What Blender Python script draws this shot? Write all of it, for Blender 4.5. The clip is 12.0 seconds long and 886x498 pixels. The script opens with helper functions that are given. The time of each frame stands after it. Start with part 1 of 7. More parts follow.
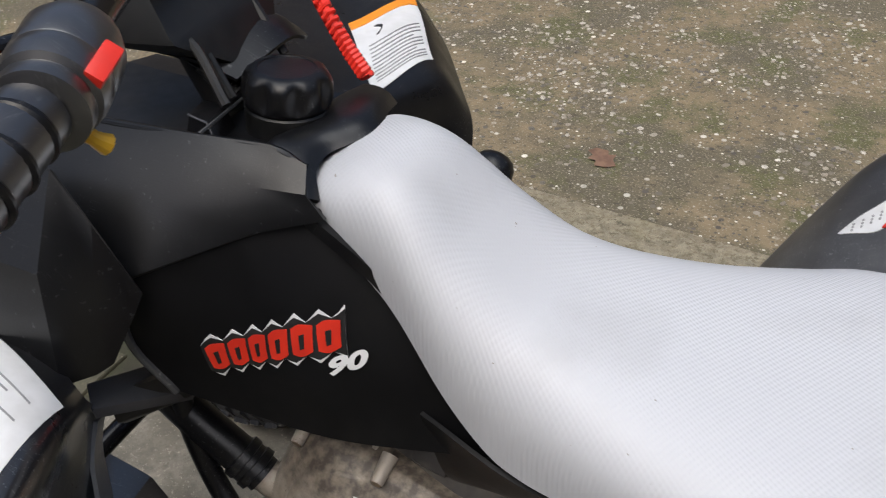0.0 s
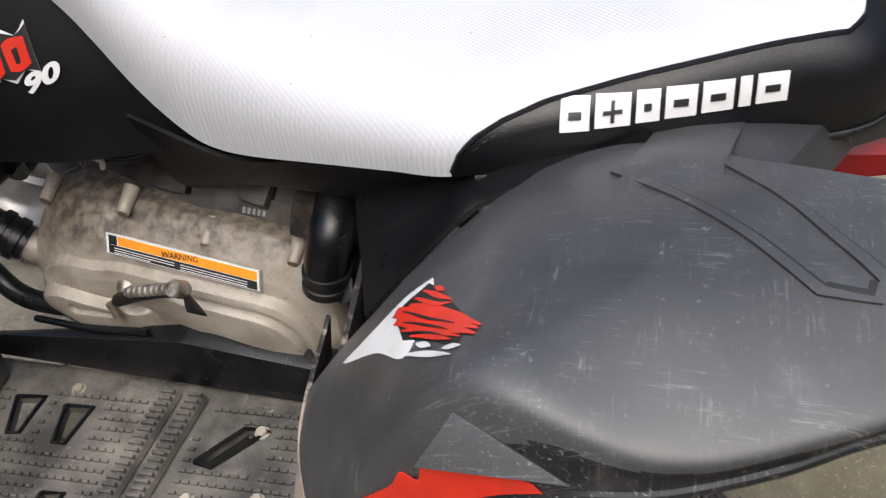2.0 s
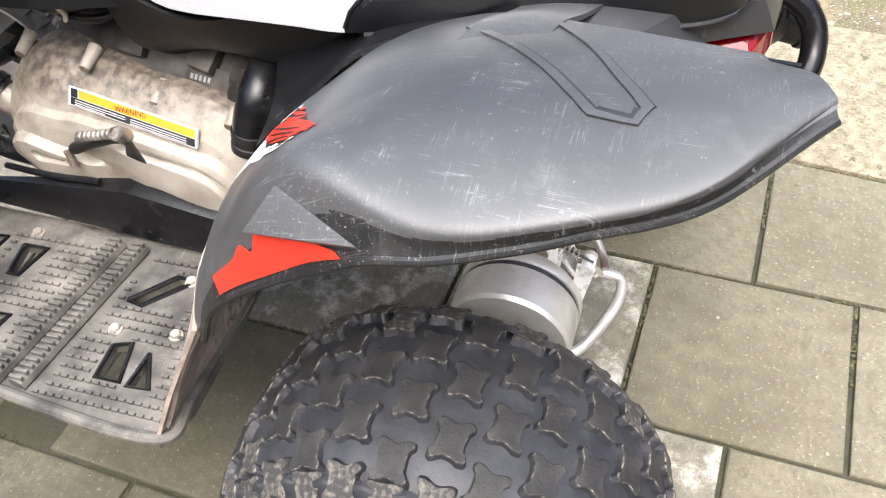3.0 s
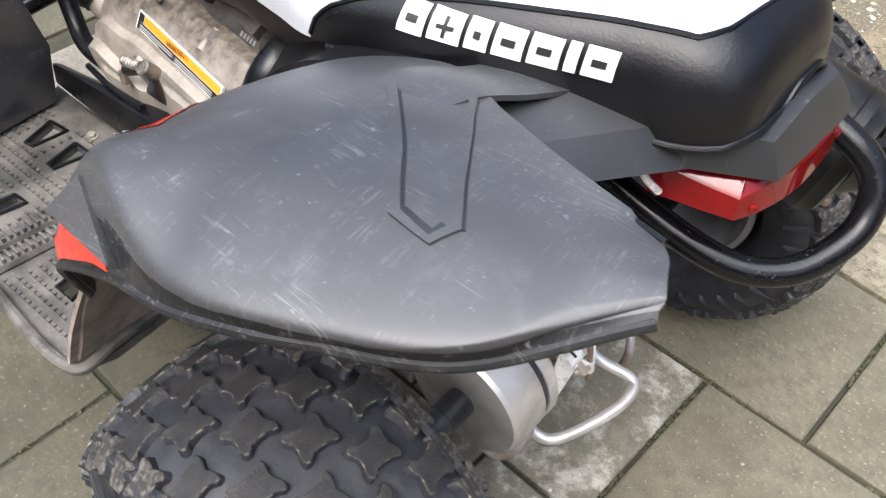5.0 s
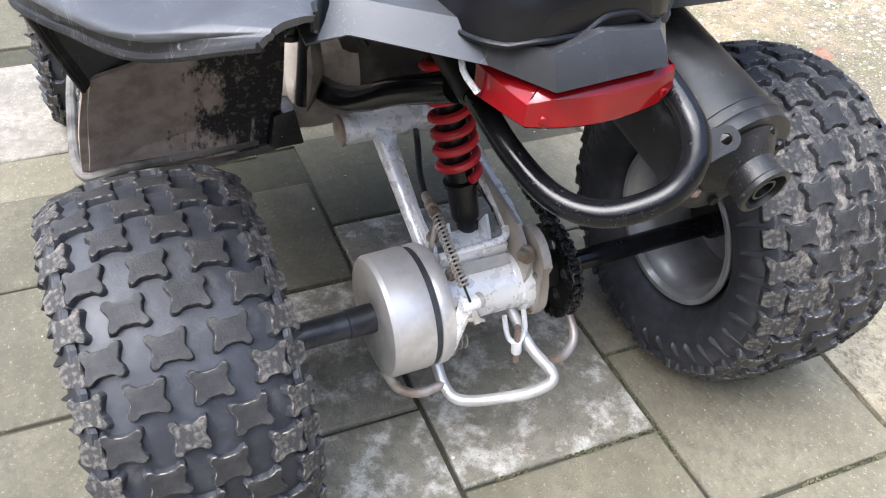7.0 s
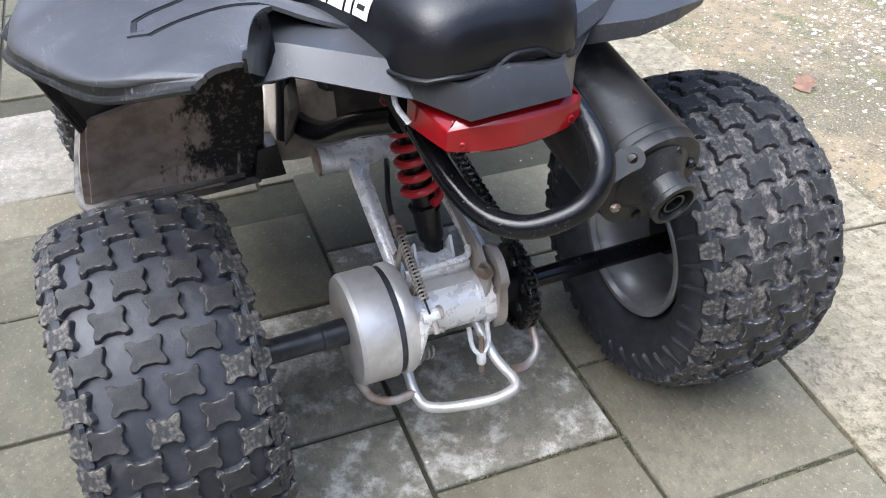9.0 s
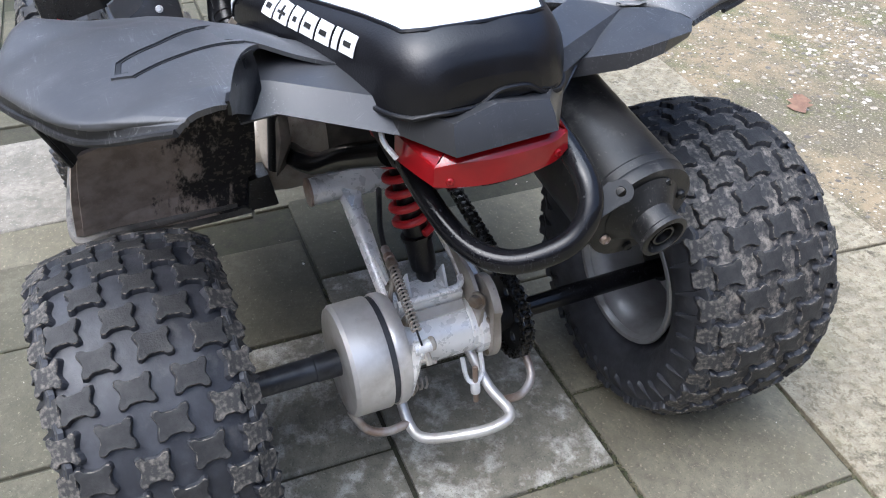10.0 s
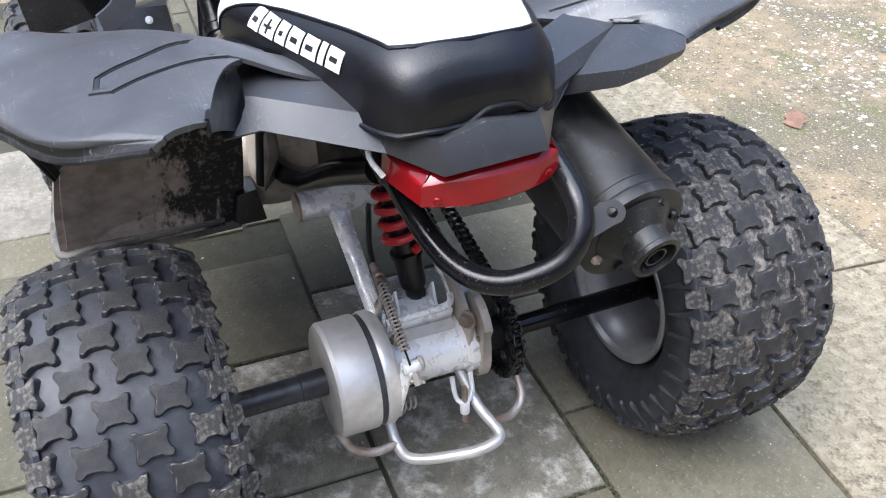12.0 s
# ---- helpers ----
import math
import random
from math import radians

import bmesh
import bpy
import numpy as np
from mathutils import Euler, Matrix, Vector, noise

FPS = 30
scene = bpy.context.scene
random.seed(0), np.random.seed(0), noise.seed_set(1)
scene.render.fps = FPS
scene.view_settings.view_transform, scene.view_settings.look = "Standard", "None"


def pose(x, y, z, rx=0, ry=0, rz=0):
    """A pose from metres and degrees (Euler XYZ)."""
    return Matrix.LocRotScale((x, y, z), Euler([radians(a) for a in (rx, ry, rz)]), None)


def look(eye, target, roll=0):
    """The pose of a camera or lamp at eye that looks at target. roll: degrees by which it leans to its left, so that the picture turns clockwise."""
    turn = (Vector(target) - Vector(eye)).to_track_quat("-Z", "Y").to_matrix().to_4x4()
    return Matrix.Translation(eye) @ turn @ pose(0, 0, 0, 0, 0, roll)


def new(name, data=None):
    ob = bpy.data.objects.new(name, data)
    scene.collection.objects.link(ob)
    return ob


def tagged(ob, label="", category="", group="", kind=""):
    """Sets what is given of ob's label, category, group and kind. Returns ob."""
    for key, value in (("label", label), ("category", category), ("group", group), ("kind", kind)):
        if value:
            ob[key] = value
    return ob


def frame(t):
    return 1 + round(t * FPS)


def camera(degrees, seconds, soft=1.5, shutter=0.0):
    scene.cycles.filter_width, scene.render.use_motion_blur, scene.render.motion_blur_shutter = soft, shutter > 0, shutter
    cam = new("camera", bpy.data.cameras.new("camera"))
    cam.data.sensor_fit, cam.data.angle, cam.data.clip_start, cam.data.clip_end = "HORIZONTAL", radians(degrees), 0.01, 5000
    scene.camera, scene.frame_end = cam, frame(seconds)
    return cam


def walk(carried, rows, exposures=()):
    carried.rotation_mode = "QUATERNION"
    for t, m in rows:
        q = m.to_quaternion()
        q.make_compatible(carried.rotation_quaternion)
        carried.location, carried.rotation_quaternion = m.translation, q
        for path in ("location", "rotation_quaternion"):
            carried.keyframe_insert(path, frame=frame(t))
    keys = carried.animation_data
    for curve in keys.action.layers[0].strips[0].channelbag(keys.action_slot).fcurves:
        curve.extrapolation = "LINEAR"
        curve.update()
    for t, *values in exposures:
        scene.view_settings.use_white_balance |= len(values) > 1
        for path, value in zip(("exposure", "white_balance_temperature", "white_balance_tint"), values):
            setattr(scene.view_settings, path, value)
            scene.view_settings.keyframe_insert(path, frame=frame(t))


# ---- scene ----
cam = camera(54.3, 12.0, soft=1.1, shutter=0.1)
PATH = [
    (0, (-0.175, -0.532, 1.181), (-0.924, 0.871, -0.031), -4.5),
    (0.5, (-0.101, -0.534, 1.161), (-0.753, 0.891, -0.082), -7.6),
    (1, (-0.128, -0.567, 1.15), (-0.754, 0.818, -0.15), -6.9),
    (1.5, (-0.09, -0.615, 1.092), (-0.609, 0.746, -0.278), -9.0),
    (2, (0.023, -0.653, 1.068), (-0.428, 0.682, -0.35), -9.4),
    (2.5, (0.148, -0.713, 1.041), (-0.284, 0.599, -0.406), -4.7),
    (3, (0.177, -0.753, 1.043), (-0.34, 0.531, -0.401), -5.8),
    (3.2, (0.181, -0.759, 1.038), (-0.375, 0.506, -0.408), -6.0),
    (4.8, (0.275, -0.574, 1.023), (-0.606, 0.469, -0.439), -3.0),
    (5, (0.345, -0.555, 1.025), (-0.575, 0.472, -0.424), -0.5),
    (5.2, (0.424, -0.54, 1.022), (-0.521, 0.448, -0.437), 1.5),
    (5.5, (0.481, -0.552, 0.991), (-0.523, 0.421, -0.439), 0.3),
    (6, (0.594, -0.549, 0.978), (-0.526, 0.404, -0.377), -2.7),
    (6.5, (0.687, -0.513, 0.976), (-0.575, 0.412, -0.27), -0.6),
    (7, (0.724, -0.414, 0.946), (-0.669, 0.286, -0.306), 3.1),
    (7.2, (0.75, -0.399, 0.958), (-0.653, 0.302, -0.283), 2.8),
    (8.8, (0.841, -0.376, 0.988), (-0.623, 0.269, -0.211), -0.1),
    (9, (0.843, -0.37, 0.992), (-0.628, 0.277, -0.199), 0.2),
    (9.5, (0.841, -0.358, 1.003), (-0.644, 0.289, -0.17), -0.4),
    (10, (0.836, -0.353, 1.005), (-0.656, 0.299, -0.155), -0.4),
    (10.5, (0.838, -0.35, 1.004), (-0.663, 0.303, -0.146), -0.3),
    (11, (0.834, -0.349, 1.001), (-0.667, 0.312, -0.144), -0.0),
    (11.5, (0.826, -0.343, 1.004), (-0.676, 0.319, -0.139), 0.1),
    (12, (0.82, -0.337, 1.002), (-0.681, 0.329, -0.139), 0.2),
]
EXPOSURES = [(0, 0.4, 6200, 8), (0.5, 0.15, 6150, 8), (1.0, 0.35, 6150, 8), (1.5, 0.48, 6250, 9), (2.0, 0.84, 6250, 9), (2.5, 1.68, 6250, 9), (3.0, 2.12, 6200, 9), (5.0, 1.7, 6000, 9), (5.5, 2.13, 5980, 9), (6.0, 2.43, 5900, 9), (6.5, 2.08, 5720, 9), (7.2, 2.3, 5680, 9), (9.0, 1.92, 5530, 9), (10.0, 1.68, 5450, 9), (10.5, 1.48, 5450, 9), (11.0, 1.73, 5500, 9), (12, 1.86, 5560, 9)]
walk(cam, [(t, look(eye, target, roll)) for t, eye, target, roll in PATH], EXPOSURES)

# ---- light: overcast sky ----
world = bpy.data.worlds.new("world")
scene.world = world
world.use_nodes = True
wn = world.node_tree
sky = wn.nodes.new("ShaderNodeTexSky")
sky.sky_type, sky.sun_disc = "NISHITA", False
sky.sun_elevation, sky.sun_rotation = radians(60), radians(167)
sky.air_density, sky.dust_density, sky.ozone_density = 1.0, 6.0, 0.6
wn.nodes["Background"].inputs["Strength"].default_value = 0.105
wn.links.new(sky.outputs["Color"], wn.nodes["Background"].inputs["Color"])
sun = new("sun", bpy.data.lights.new("sun", "SUN"))
sun.data.energy, sun.data.angle, sun.data.color = 1.44, radians(66), (1.0, 0.985, 0.96)
sun.matrix_world = look((0.13, -0.58, 3.0), (0, 0.0, 0.3))

# ---- materials ----
def shader(name):
    m = bpy.data.materials.new(name)
    m.use_nodes = True
    return m, m.node_tree, m.node_tree.nodes["Principled BSDF"]


def node(nt, kind, **values):
    n = nt.nodes.new(kind)
    for key, value in values.items():
        n.inputs[key].default_value = value
    return n


def mix_colour(nt, fac, a, b):
    m = nt.nodes.new("ShaderNodeMix")
    m.data_type = "RGBA"
    for socket, value in ((m.inputs[0], fac), (m.inputs[6], a), (m.inputs[7], b)):
        if isinstance(value, bpy.types.NodeSocket):
            nt.links.new(value, socket)
        else:
            socket.default_value = value if isinstance(value, float) else (*value, 1.0)
    return m.outputs[2]


def ramp(nt, source, lo, hi):
    r = nt.nodes.new("ShaderNodeMapRange")
    r.inputs[1].default_value, r.inputs[2].default_value = lo, hi
    nt.links.new(source, r.inputs[0])
    return r.outputs[0]


def noise_of(nt, scale, detail=4.0, stretch=(1, 1, 1), turn=(0, 0, 0), rough=0.55, warp=0.0):
    tc = nt.nodes.new("ShaderNodeTexCoord")
    mp = nt.nodes.new("ShaderNodeMapping")
    mp.inputs["Scale"].default_value = stretch
    mp.inputs["Rotation"].default_value = turn
    nt.links.new(tc.outputs["Object"], mp.inputs["Vector"])
    n = node(nt, "ShaderNodeTexNoise", Scale=scale, Detail=detail, Roughness=rough, Distortion=warp)
    nt.links.new(mp.outputs[0], n.inputs["Vector"])
    return n.outputs["Fac"]


def bump(nt, bsdf, height, strength, distance):
    b = node(nt, "ShaderNodeBump", Strength=strength, Distance=distance)
    nt.links.new(height, b.inputs["Height"])
    if bsdf.inputs["Normal"].is_linked:
        nt.links.new(bsdf.inputs["Normal"].links[0].from_socket, b.inputs["Normal"])
    nt.links.new(b.outputs[0], bsdf.inputs["Normal"])


def worn(name, base, other, rough=0.5, metal=0.0, scale=14.0, lo=0.42, hi=0.68, grain=600.0, grain_bump=0.15, rough_var=0.15, dust=None, dust_lo=0.55, dust_hi=0.8, scratch=None, scratch_lo=0.66, spec=0.5, coat=0.0, coat_rough=0.28, coat_ior=1.5):
    """A surface with large stains, fine grain, and, where given, dust and scratches."""
    m, nt, b = shader(name)
    big = ramp(nt, noise_of(nt, scale, 6.0), lo, hi)
    colour = mix_colour(nt, big, base, other)
    if dust:
        d = ramp(nt, noise_of(nt, scale * 0.55, 8.0, rough=0.7), dust_lo, dust_hi)
        colour = mix_colour(nt, d, colour, dust)
    if scratch:
        for turn, stretch in (((0, 0, 0.35), (14, 520, 22)), ((0, 0, -0.55), (640, 24, 30)), ((0.3, 0, -0.62), (18, 700, 26)), ((0.2, 0.1, 0.22), (900, 34, 40))):
            s = ramp(nt, noise_of(nt, 1.0, 3.0, stretch, turn, warp=1.6), scratch_lo, scratch_lo + 0.12)
            patch = ramp(nt, noise_of(nt, 13.0 + stretch[0] % 17, 5.0, rough=0.75), 0.53, 0.76)
            mul = nt.nodes.new("ShaderNodeMath")
            mul.operation = "MULTIPLY"
            nt.links.new(s, mul.inputs[0])
            nt.links.new(patch, mul.inputs[1])
            colour = mix_colour(nt, mul.outputs[0], colour, scratch)
        for fine, gate, low in ((420.0, 7.0, 0.645), (160.0, 15.0, 0.67)):
            mul = nt.nodes.new("ShaderNodeMath")
            mul.operation = "MULTIPLY"
            nt.links.new(ramp(nt, noise_of(nt, fine, 2.0), low, low + 0.05), mul.inputs[0])
            nt.links.new(ramp(nt, noise_of(nt, gate, 4.0, rough=0.7), 0.46, 0.66), mul.inputs[1])
            colour = mix_colour(nt, mul.outputs[0], colour, tuple(0.8 * c for c in scratch))
    nt.links.new(colour, b.inputs["Base Color"])
    rr = nt.nodes.new("ShaderNodeMapRange")
    rr.inputs[3].default_value, rr.inputs[4].default_value = max(rough - rough_var, 0.03), min(rough + rough_var, 1.0)
    nt.links.new(noise_of(nt, scale * 2.7, 5.0), rr.inputs[0])
    nt.links.new(rr.outputs[0], b.inputs["Roughness"])
    b.inputs["Metallic"].default_value = metal
    b.inputs["Specular IOR Level"].default_value = spec
    b.inputs["Coat Weight"].default_value = coat
    b.inputs["Coat Roughness"].default_value = coat_rough
    b.inputs["Coat IOR"].default_value = coat_ior
    if grain_bump:
        bump(nt, b, noise_of(nt, grain, 3.0), grain_bump, 0.0006)
    return m


M = {}
M["plastic"] = worn("black_plastic", (0.004, 0.004, 0.005), (0.008, 0.008, 0.009), rough=0.32, scale=9, dust=(0.035, 0.035, 0.034), dust_lo=0.6, dust_hi=0.95, scratch=(0.11, 0.11, 0.11), scratch_lo=0.6, spec=0.4)
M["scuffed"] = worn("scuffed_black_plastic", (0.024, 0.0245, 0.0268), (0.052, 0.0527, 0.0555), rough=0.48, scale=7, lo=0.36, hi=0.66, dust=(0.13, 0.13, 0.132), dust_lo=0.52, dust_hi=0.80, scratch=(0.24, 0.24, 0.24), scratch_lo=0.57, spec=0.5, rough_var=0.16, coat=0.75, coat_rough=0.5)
# darker than the fender: the turned-down rim's shade is in the colour, with wear
M["rim_plastic"] = worn("worn_shaded_rim_plastic", (0.007, 0.007, 0.0075), (0.016, 0.016, 0.017), rough=0.5, scale=16, dust=(0.07, 0.068, 0.064), dust_lo=0.54, dust_hi=0.74, scratch=(0.26, 0.26, 0.25), scratch_lo=0.57, spec=0.4)
M["tank"] = worn("tank_plastic", (0.003, 0.0031, 0.0038), (0.006, 0.0062, 0.0072), rough=0.36, scale=11, dust=(0.022, 0.022, 0.024), dust_lo=0.56, dust_hi=0.92, scratch=(0.075, 0.075, 0.08), scratch_lo=0.63, spec=0.4, rough_var=0.1, coat=0.12, coat_rough=0.2)
M["front_plastic"] = worn("scratched_front_plastic", (0.010, 0.0104, 0.0125), (0.022, 0.0226, 0.026), rough=0.3, scale=7, dust=(0.10, 0.10, 0.102), dust_lo=0.56, dust_hi=0.9, scratch=(0.26, 0.26, 0.26), scratch_lo=0.60, spec=0.5, coat=1.0, coat_rough=0.2)
# pale grey holds the sky's sheen on the upturned lip, under some dust
M["grey_lip"] = worn("dusty_sheen_grey_plastic", (0.16, 0.165, 0.18), (0.21, 0.215, 0.23), rough=0.4, scale=12, dust=(0.28, 0.28, 0.28), dust_lo=0.55, dust_hi=0.9, coat=0.6)
M["grey_strut"] = worn("worn_strut_plastic", (0.045, 0.0465, 0.052), (0.07, 0.071, 0.077), rough=0.45, scale=10, dust=(0.1, 0.1, 0.1), dust_lo=0.55, dust_hi=0.9)
M["scuffed_dark"] = worn("scuffed_shield_plastic", (0.018, 0.018, 0.020), (0.03, 0.03, 0.032), rough=0.35, scale=8, dust=(0.08, 0.08, 0.08), dust_lo=0.58, dust_hi=0.9, scratch=(0.18, 0.18, 0.18), scratch_lo=0.6, spec=0.9, coat=1.0, coat_rough=0.3)
M["cover_plastic"] = worn("rear_cover_plastic", (0.017, 0.0173, 0.0192), (0.03, 0.0304, 0.033), rough=0.42, scale=8, dust=(0.07, 0.07, 0.071), dust_lo=0.56, dust_hi=0.88, scratch=(0.15, 0.15, 0.15), scratch_lo=0.6, spec=0.5, coat=0.45, coat_rough=0.36)
M["glossy"] = worn("side_panel_plastic", (0.002, 0.002, 0.0025), (0.004, 0.004, 0.005), rough=0.5, scale=8, dust=(0.012, 0.012, 0.011), dust_lo=0.6, dust_hi=0.95, grain_bump=0.08, spec=0.25)
M["mud"] = worn("muddy_plastic", (0.24, 0.193, 0.158), (0.38, 0.308, 0.255), rough=0.8, scale=34, lo=0.36, hi=0.58, dust=(0.27, 0.22, 0.185), dust_lo=0.56, dust_hi=0.8, scratch=(0.5, 0.45, 0.4), scratch_lo=0.62, grain=160, grain_bump=1.0)
def caked(material):
    """Dark wet plastic shows where the mud has washed off the inner half."""
    nt = material.node_tree
    bsdf = nt.nodes["Principled BSDF"]
    tc = nt.nodes.new("ShaderNodeTexCoord")
    sep = nt.nodes.new("ShaderNodeSeparateXYZ")
    nt.links.new(tc.outputs["Object"], sep.inputs[0])
    add = nt.nodes.new("ShaderNodeMath")
    add.operation = "MULTIPLY_ADD"
    add.inputs[1].default_value = 0.34
    nt.links.new(noise_of(nt, 26.0, 8.0, (1, 1, 0.45), (0.5, 0, 0), rough=0.72), add.inputs[0])
    nt.links.new(sep.outputs[1], add.inputs[2])
    wet = ramp(nt, add.outputs[0], -0.100, -0.072)
    speck = mix_colour(nt, ramp(nt, noise_of(nt, 120.0, 4.0), 0.56, 0.62), (0.014, 0.013, 0.013), (0.09, 0.072, 0.058))
    nt.links.new(mix_colour(nt, wet, bsdf.inputs["Base Color"].links[0].from_socket, speck), bsdf.inputs["Base Color"])


caked(M["mud"])
M["foot"] = worn("dusty_footwell_plastic", (0.038, 0.036, 0.033), (0.14, 0.128, 0.112), rough=0.6, scale=16, lo=0.38, hi=0.62, dust=(0.27, 0.243, 0.21), dust_lo=0.54, dust_hi=0.8, scratch=(0.4, 0.36, 0.3), scratch_lo=0.62)
M["rubber"] = worn("tyre_rubber", (0.020, 0.021, 0.0255), (0.040, 0.0412, 0.0475), rough=0.54, scale=40, dust=(0.085, 0.08, 0.075), dust_lo=0.57, dust_hi=0.8, grain=350, grain_bump=0.5, spec=0.5)
M["muddy_rubber"] = worn("muddy_tyre_rubber", (0.022, 0.0215, 0.022), (0.075, 0.067, 0.058), rough=0.65, scale=130, lo=0.45, hi=0.62, dust=(0.24, 0.21, 0.175), dust_lo=0.5, dust_hi=0.66, grain=350, grain_bump=0.5)
M["lug"] = worn("tread_rubber", (0.023, 0.0226, 0.0228), (0.046, 0.0445, 0.043), rough=0.62, scale=60, dust=(0.10, 0.092, 0.081), dust_lo=0.56, dust_hi=0.8, grain=420, grain_bump=1.0, spec=0.3)
M["lug_edge"] = worn("dusty_tread_edge", (0.03, 0.029, 0.028), (0.23, 0.2, 0.162), rough=0.9, scale=150, lo=0.47, hi=0.66, grain=420, grain_bump=0.5)
M["lug_dusty"] = worn("dusty_tread_rubber", (0.03, 0.029, 0.028), (0.16, 0.143, 0.12), rough=0.8, scale=170, lo=0.44, hi=0.70, grain=420, grain_bump=0.9)
M["black"] = worn("black_steel", (0.004, 0.004, 0.005), (0.008, 0.008, 0.009), rough=0.2, scale=16, dust=(0.045, 0.042, 0.04), dust_lo=0.64, dust_hi=0.88, grain=250, scratch=(0.12, 0.12, 0.12), scratch_lo=0.64, spec=0.32)
M["axle"] = worn("dusty_axle_steel", (0.016, 0.0165, 0.019), (0.05, 0.052, 0.058), rough=0.42, scale=30, dust=(0.14, 0.13, 0.115), dust_lo=0.56, dust_hi=0.74, grain=260, grain_bump=0.3)
M["kick"] = worn("worn_pedal_steel", (0.36, 0.33, 0.29), (0.15, 0.13, 0.11), rough=0.38, metal=0.6, scale=60, lo=0.42, hi=0.6, dust=(0.08, 0.065, 0.05), dust_lo=0.56, dust_hi=0.72)
M["dark"] = worn("dark_greasy_parts", (0.004, 0.004, 0.004), (0.013, 0.012, 0.011), rough=0.45, scale=20, dust=(0.035, 0.03, 0.025), dust_lo=0.57, dust_hi=0.8)
M["alu"] = worn("cast_aluminium", (0.42, 0.38, 0.325), (0.26, 0.225, 0.183), rough=0.42, metal=0.12, scale=13, lo=0.40, hi=0.66, dust=(0.13, 0.1, 0.072), scratch=(0.17, 0.14, 0.11), scratch_lo=0.60, dust_lo=0.53, dust_hi=0.76, grain=450, grain_bump=0.45)


def grimed_shaded(material, floor_z):
    """Oily brown dirt caked over the top of a casting, with the seat's shade put into its colour, ragged at its lower
    end.
    """
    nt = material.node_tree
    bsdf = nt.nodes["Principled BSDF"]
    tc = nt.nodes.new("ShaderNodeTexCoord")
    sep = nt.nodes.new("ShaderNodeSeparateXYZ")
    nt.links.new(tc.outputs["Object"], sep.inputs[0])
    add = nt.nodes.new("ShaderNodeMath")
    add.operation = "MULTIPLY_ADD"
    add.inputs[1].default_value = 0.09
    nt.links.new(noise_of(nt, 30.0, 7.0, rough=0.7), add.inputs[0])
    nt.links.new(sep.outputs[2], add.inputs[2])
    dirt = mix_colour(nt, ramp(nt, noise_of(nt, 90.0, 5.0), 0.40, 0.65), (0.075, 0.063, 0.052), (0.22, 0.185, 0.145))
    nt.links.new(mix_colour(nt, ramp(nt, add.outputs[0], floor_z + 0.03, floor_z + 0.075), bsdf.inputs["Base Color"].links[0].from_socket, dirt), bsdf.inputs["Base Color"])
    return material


# the cover's dark top is grime plus seat shade put into the colour
M["cover"] = grimed_shaded(worn("grimy_shaded_cast_cover", (0.42, 0.38, 0.325), (0.27, 0.235, 0.192), rough=0.42, metal=0.12, scale=13, lo=0.40, hi=0.66, dust=(0.13, 0.1, 0.072), scratch=(0.17, 0.14, 0.11), scratch_lo=0.60, dust_lo=0.53, dust_hi=0.76, grain=450, grain_bump=0.45), 0.468)
M["case"] = worn("grimy_engine_case", (0.09, 0.078, 0.064), (0.022, 0.019, 0.017), rough=0.55, metal=0.1, scale=18, lo=0.38, hi=0.58, dust=(0.3, 0.26, 0.21), dust_lo=0.6, dust_hi=0.8, grain=350, grain_bump=0.4)
M["drum"] = worn("machined_aluminium", (0.66, 0.64, 0.61), (0.46, 0.435, 0.4), rough=0.4, metal=0.5, scale=18, dust=(0.24, 0.205, 0.17), dust_lo=0.55, dust_hi=0.85, grain=300, grain_bump=0.2, scratch=(0.7, 0.69, 0.67), scratch_lo=0.62)
M["silver"] = worn("silver_painted_steel", (0.84, 0.83, 0.81), (0.72, 0.70, 0.67), rough=0.29, metal=0.25, scale=26, lo=0.5, hi=0.72, dust=(0.2, 0.15, 0.11), dust_lo=0.59, dust_hi=0.78, scratch=(0.3, 0.25, 0.2), scratch_lo=0.62)
M["rust"] = worn("rusty_steel", (0.3, 0.22, 0.17), (0.5, 0.47, 0.44), rough=0.5, metal=0.6, scale=24)
M["bolt"] = worn("bolt_steel", (0.26, 0.2, 0.14), (0.42, 0.385, 0.33), rough=0.4, metal=0.8, scale=40)
M["chain"] = worn("oiled_chain_steel", (0.03, 0.028, 0.026), (0.14, 0.13, 0.12), rough=0.28, metal=0.8, scale=90, lo=0.5, hi=0.7)
M["spring"] = worn("red_spring_paint", (0.5, 0.02, 0.025), (0.4, 0.018, 0.02), rough=0.35, scale=22, dust=(0.3, 0.1, 0.08), dust_lo=0.62, dust_hi=0.9)
M["muffler"] = worn("heat_black_muffler", (0.009, 0.009, 0.009), (0.030, 0.029, 0.028), rough=0.4, scale=16, dust=(0.10, 0.092, 0.082), dust_lo=0.52, dust_hi=0.68, grain=300, grain_bump=0.25, spec=0.3, scratch=(0.14, 0.13, 0.12), scratch_lo=0.6)
M["rim"] = worn("grey_steel_rim", (0.36, 0.36, 0.36), (0.21, 0.205, 0.20), rough=0.36, metal=0.5, scale=12, dust=(0.14, 0.12, 0.1), dust_lo=0.55, dust_hi=0.8)
M["vinyl"] = worn("black_vinyl", (0.003, 0.003, 0.004), (0.006, 0.006, 0.008), rough=0.36, scale=12, grain=420, grain_bump=0.4, dust=(0.018, 0.018, 0.018), dust_lo=0.66, dust_hi=0.95, spec=0.42)
M["white"] = worn("white_print", (0.72, 0.72, 0.72), (0.62, 0.62, 0.61), rough=0.45, scale=30, grain_bump=0.0)
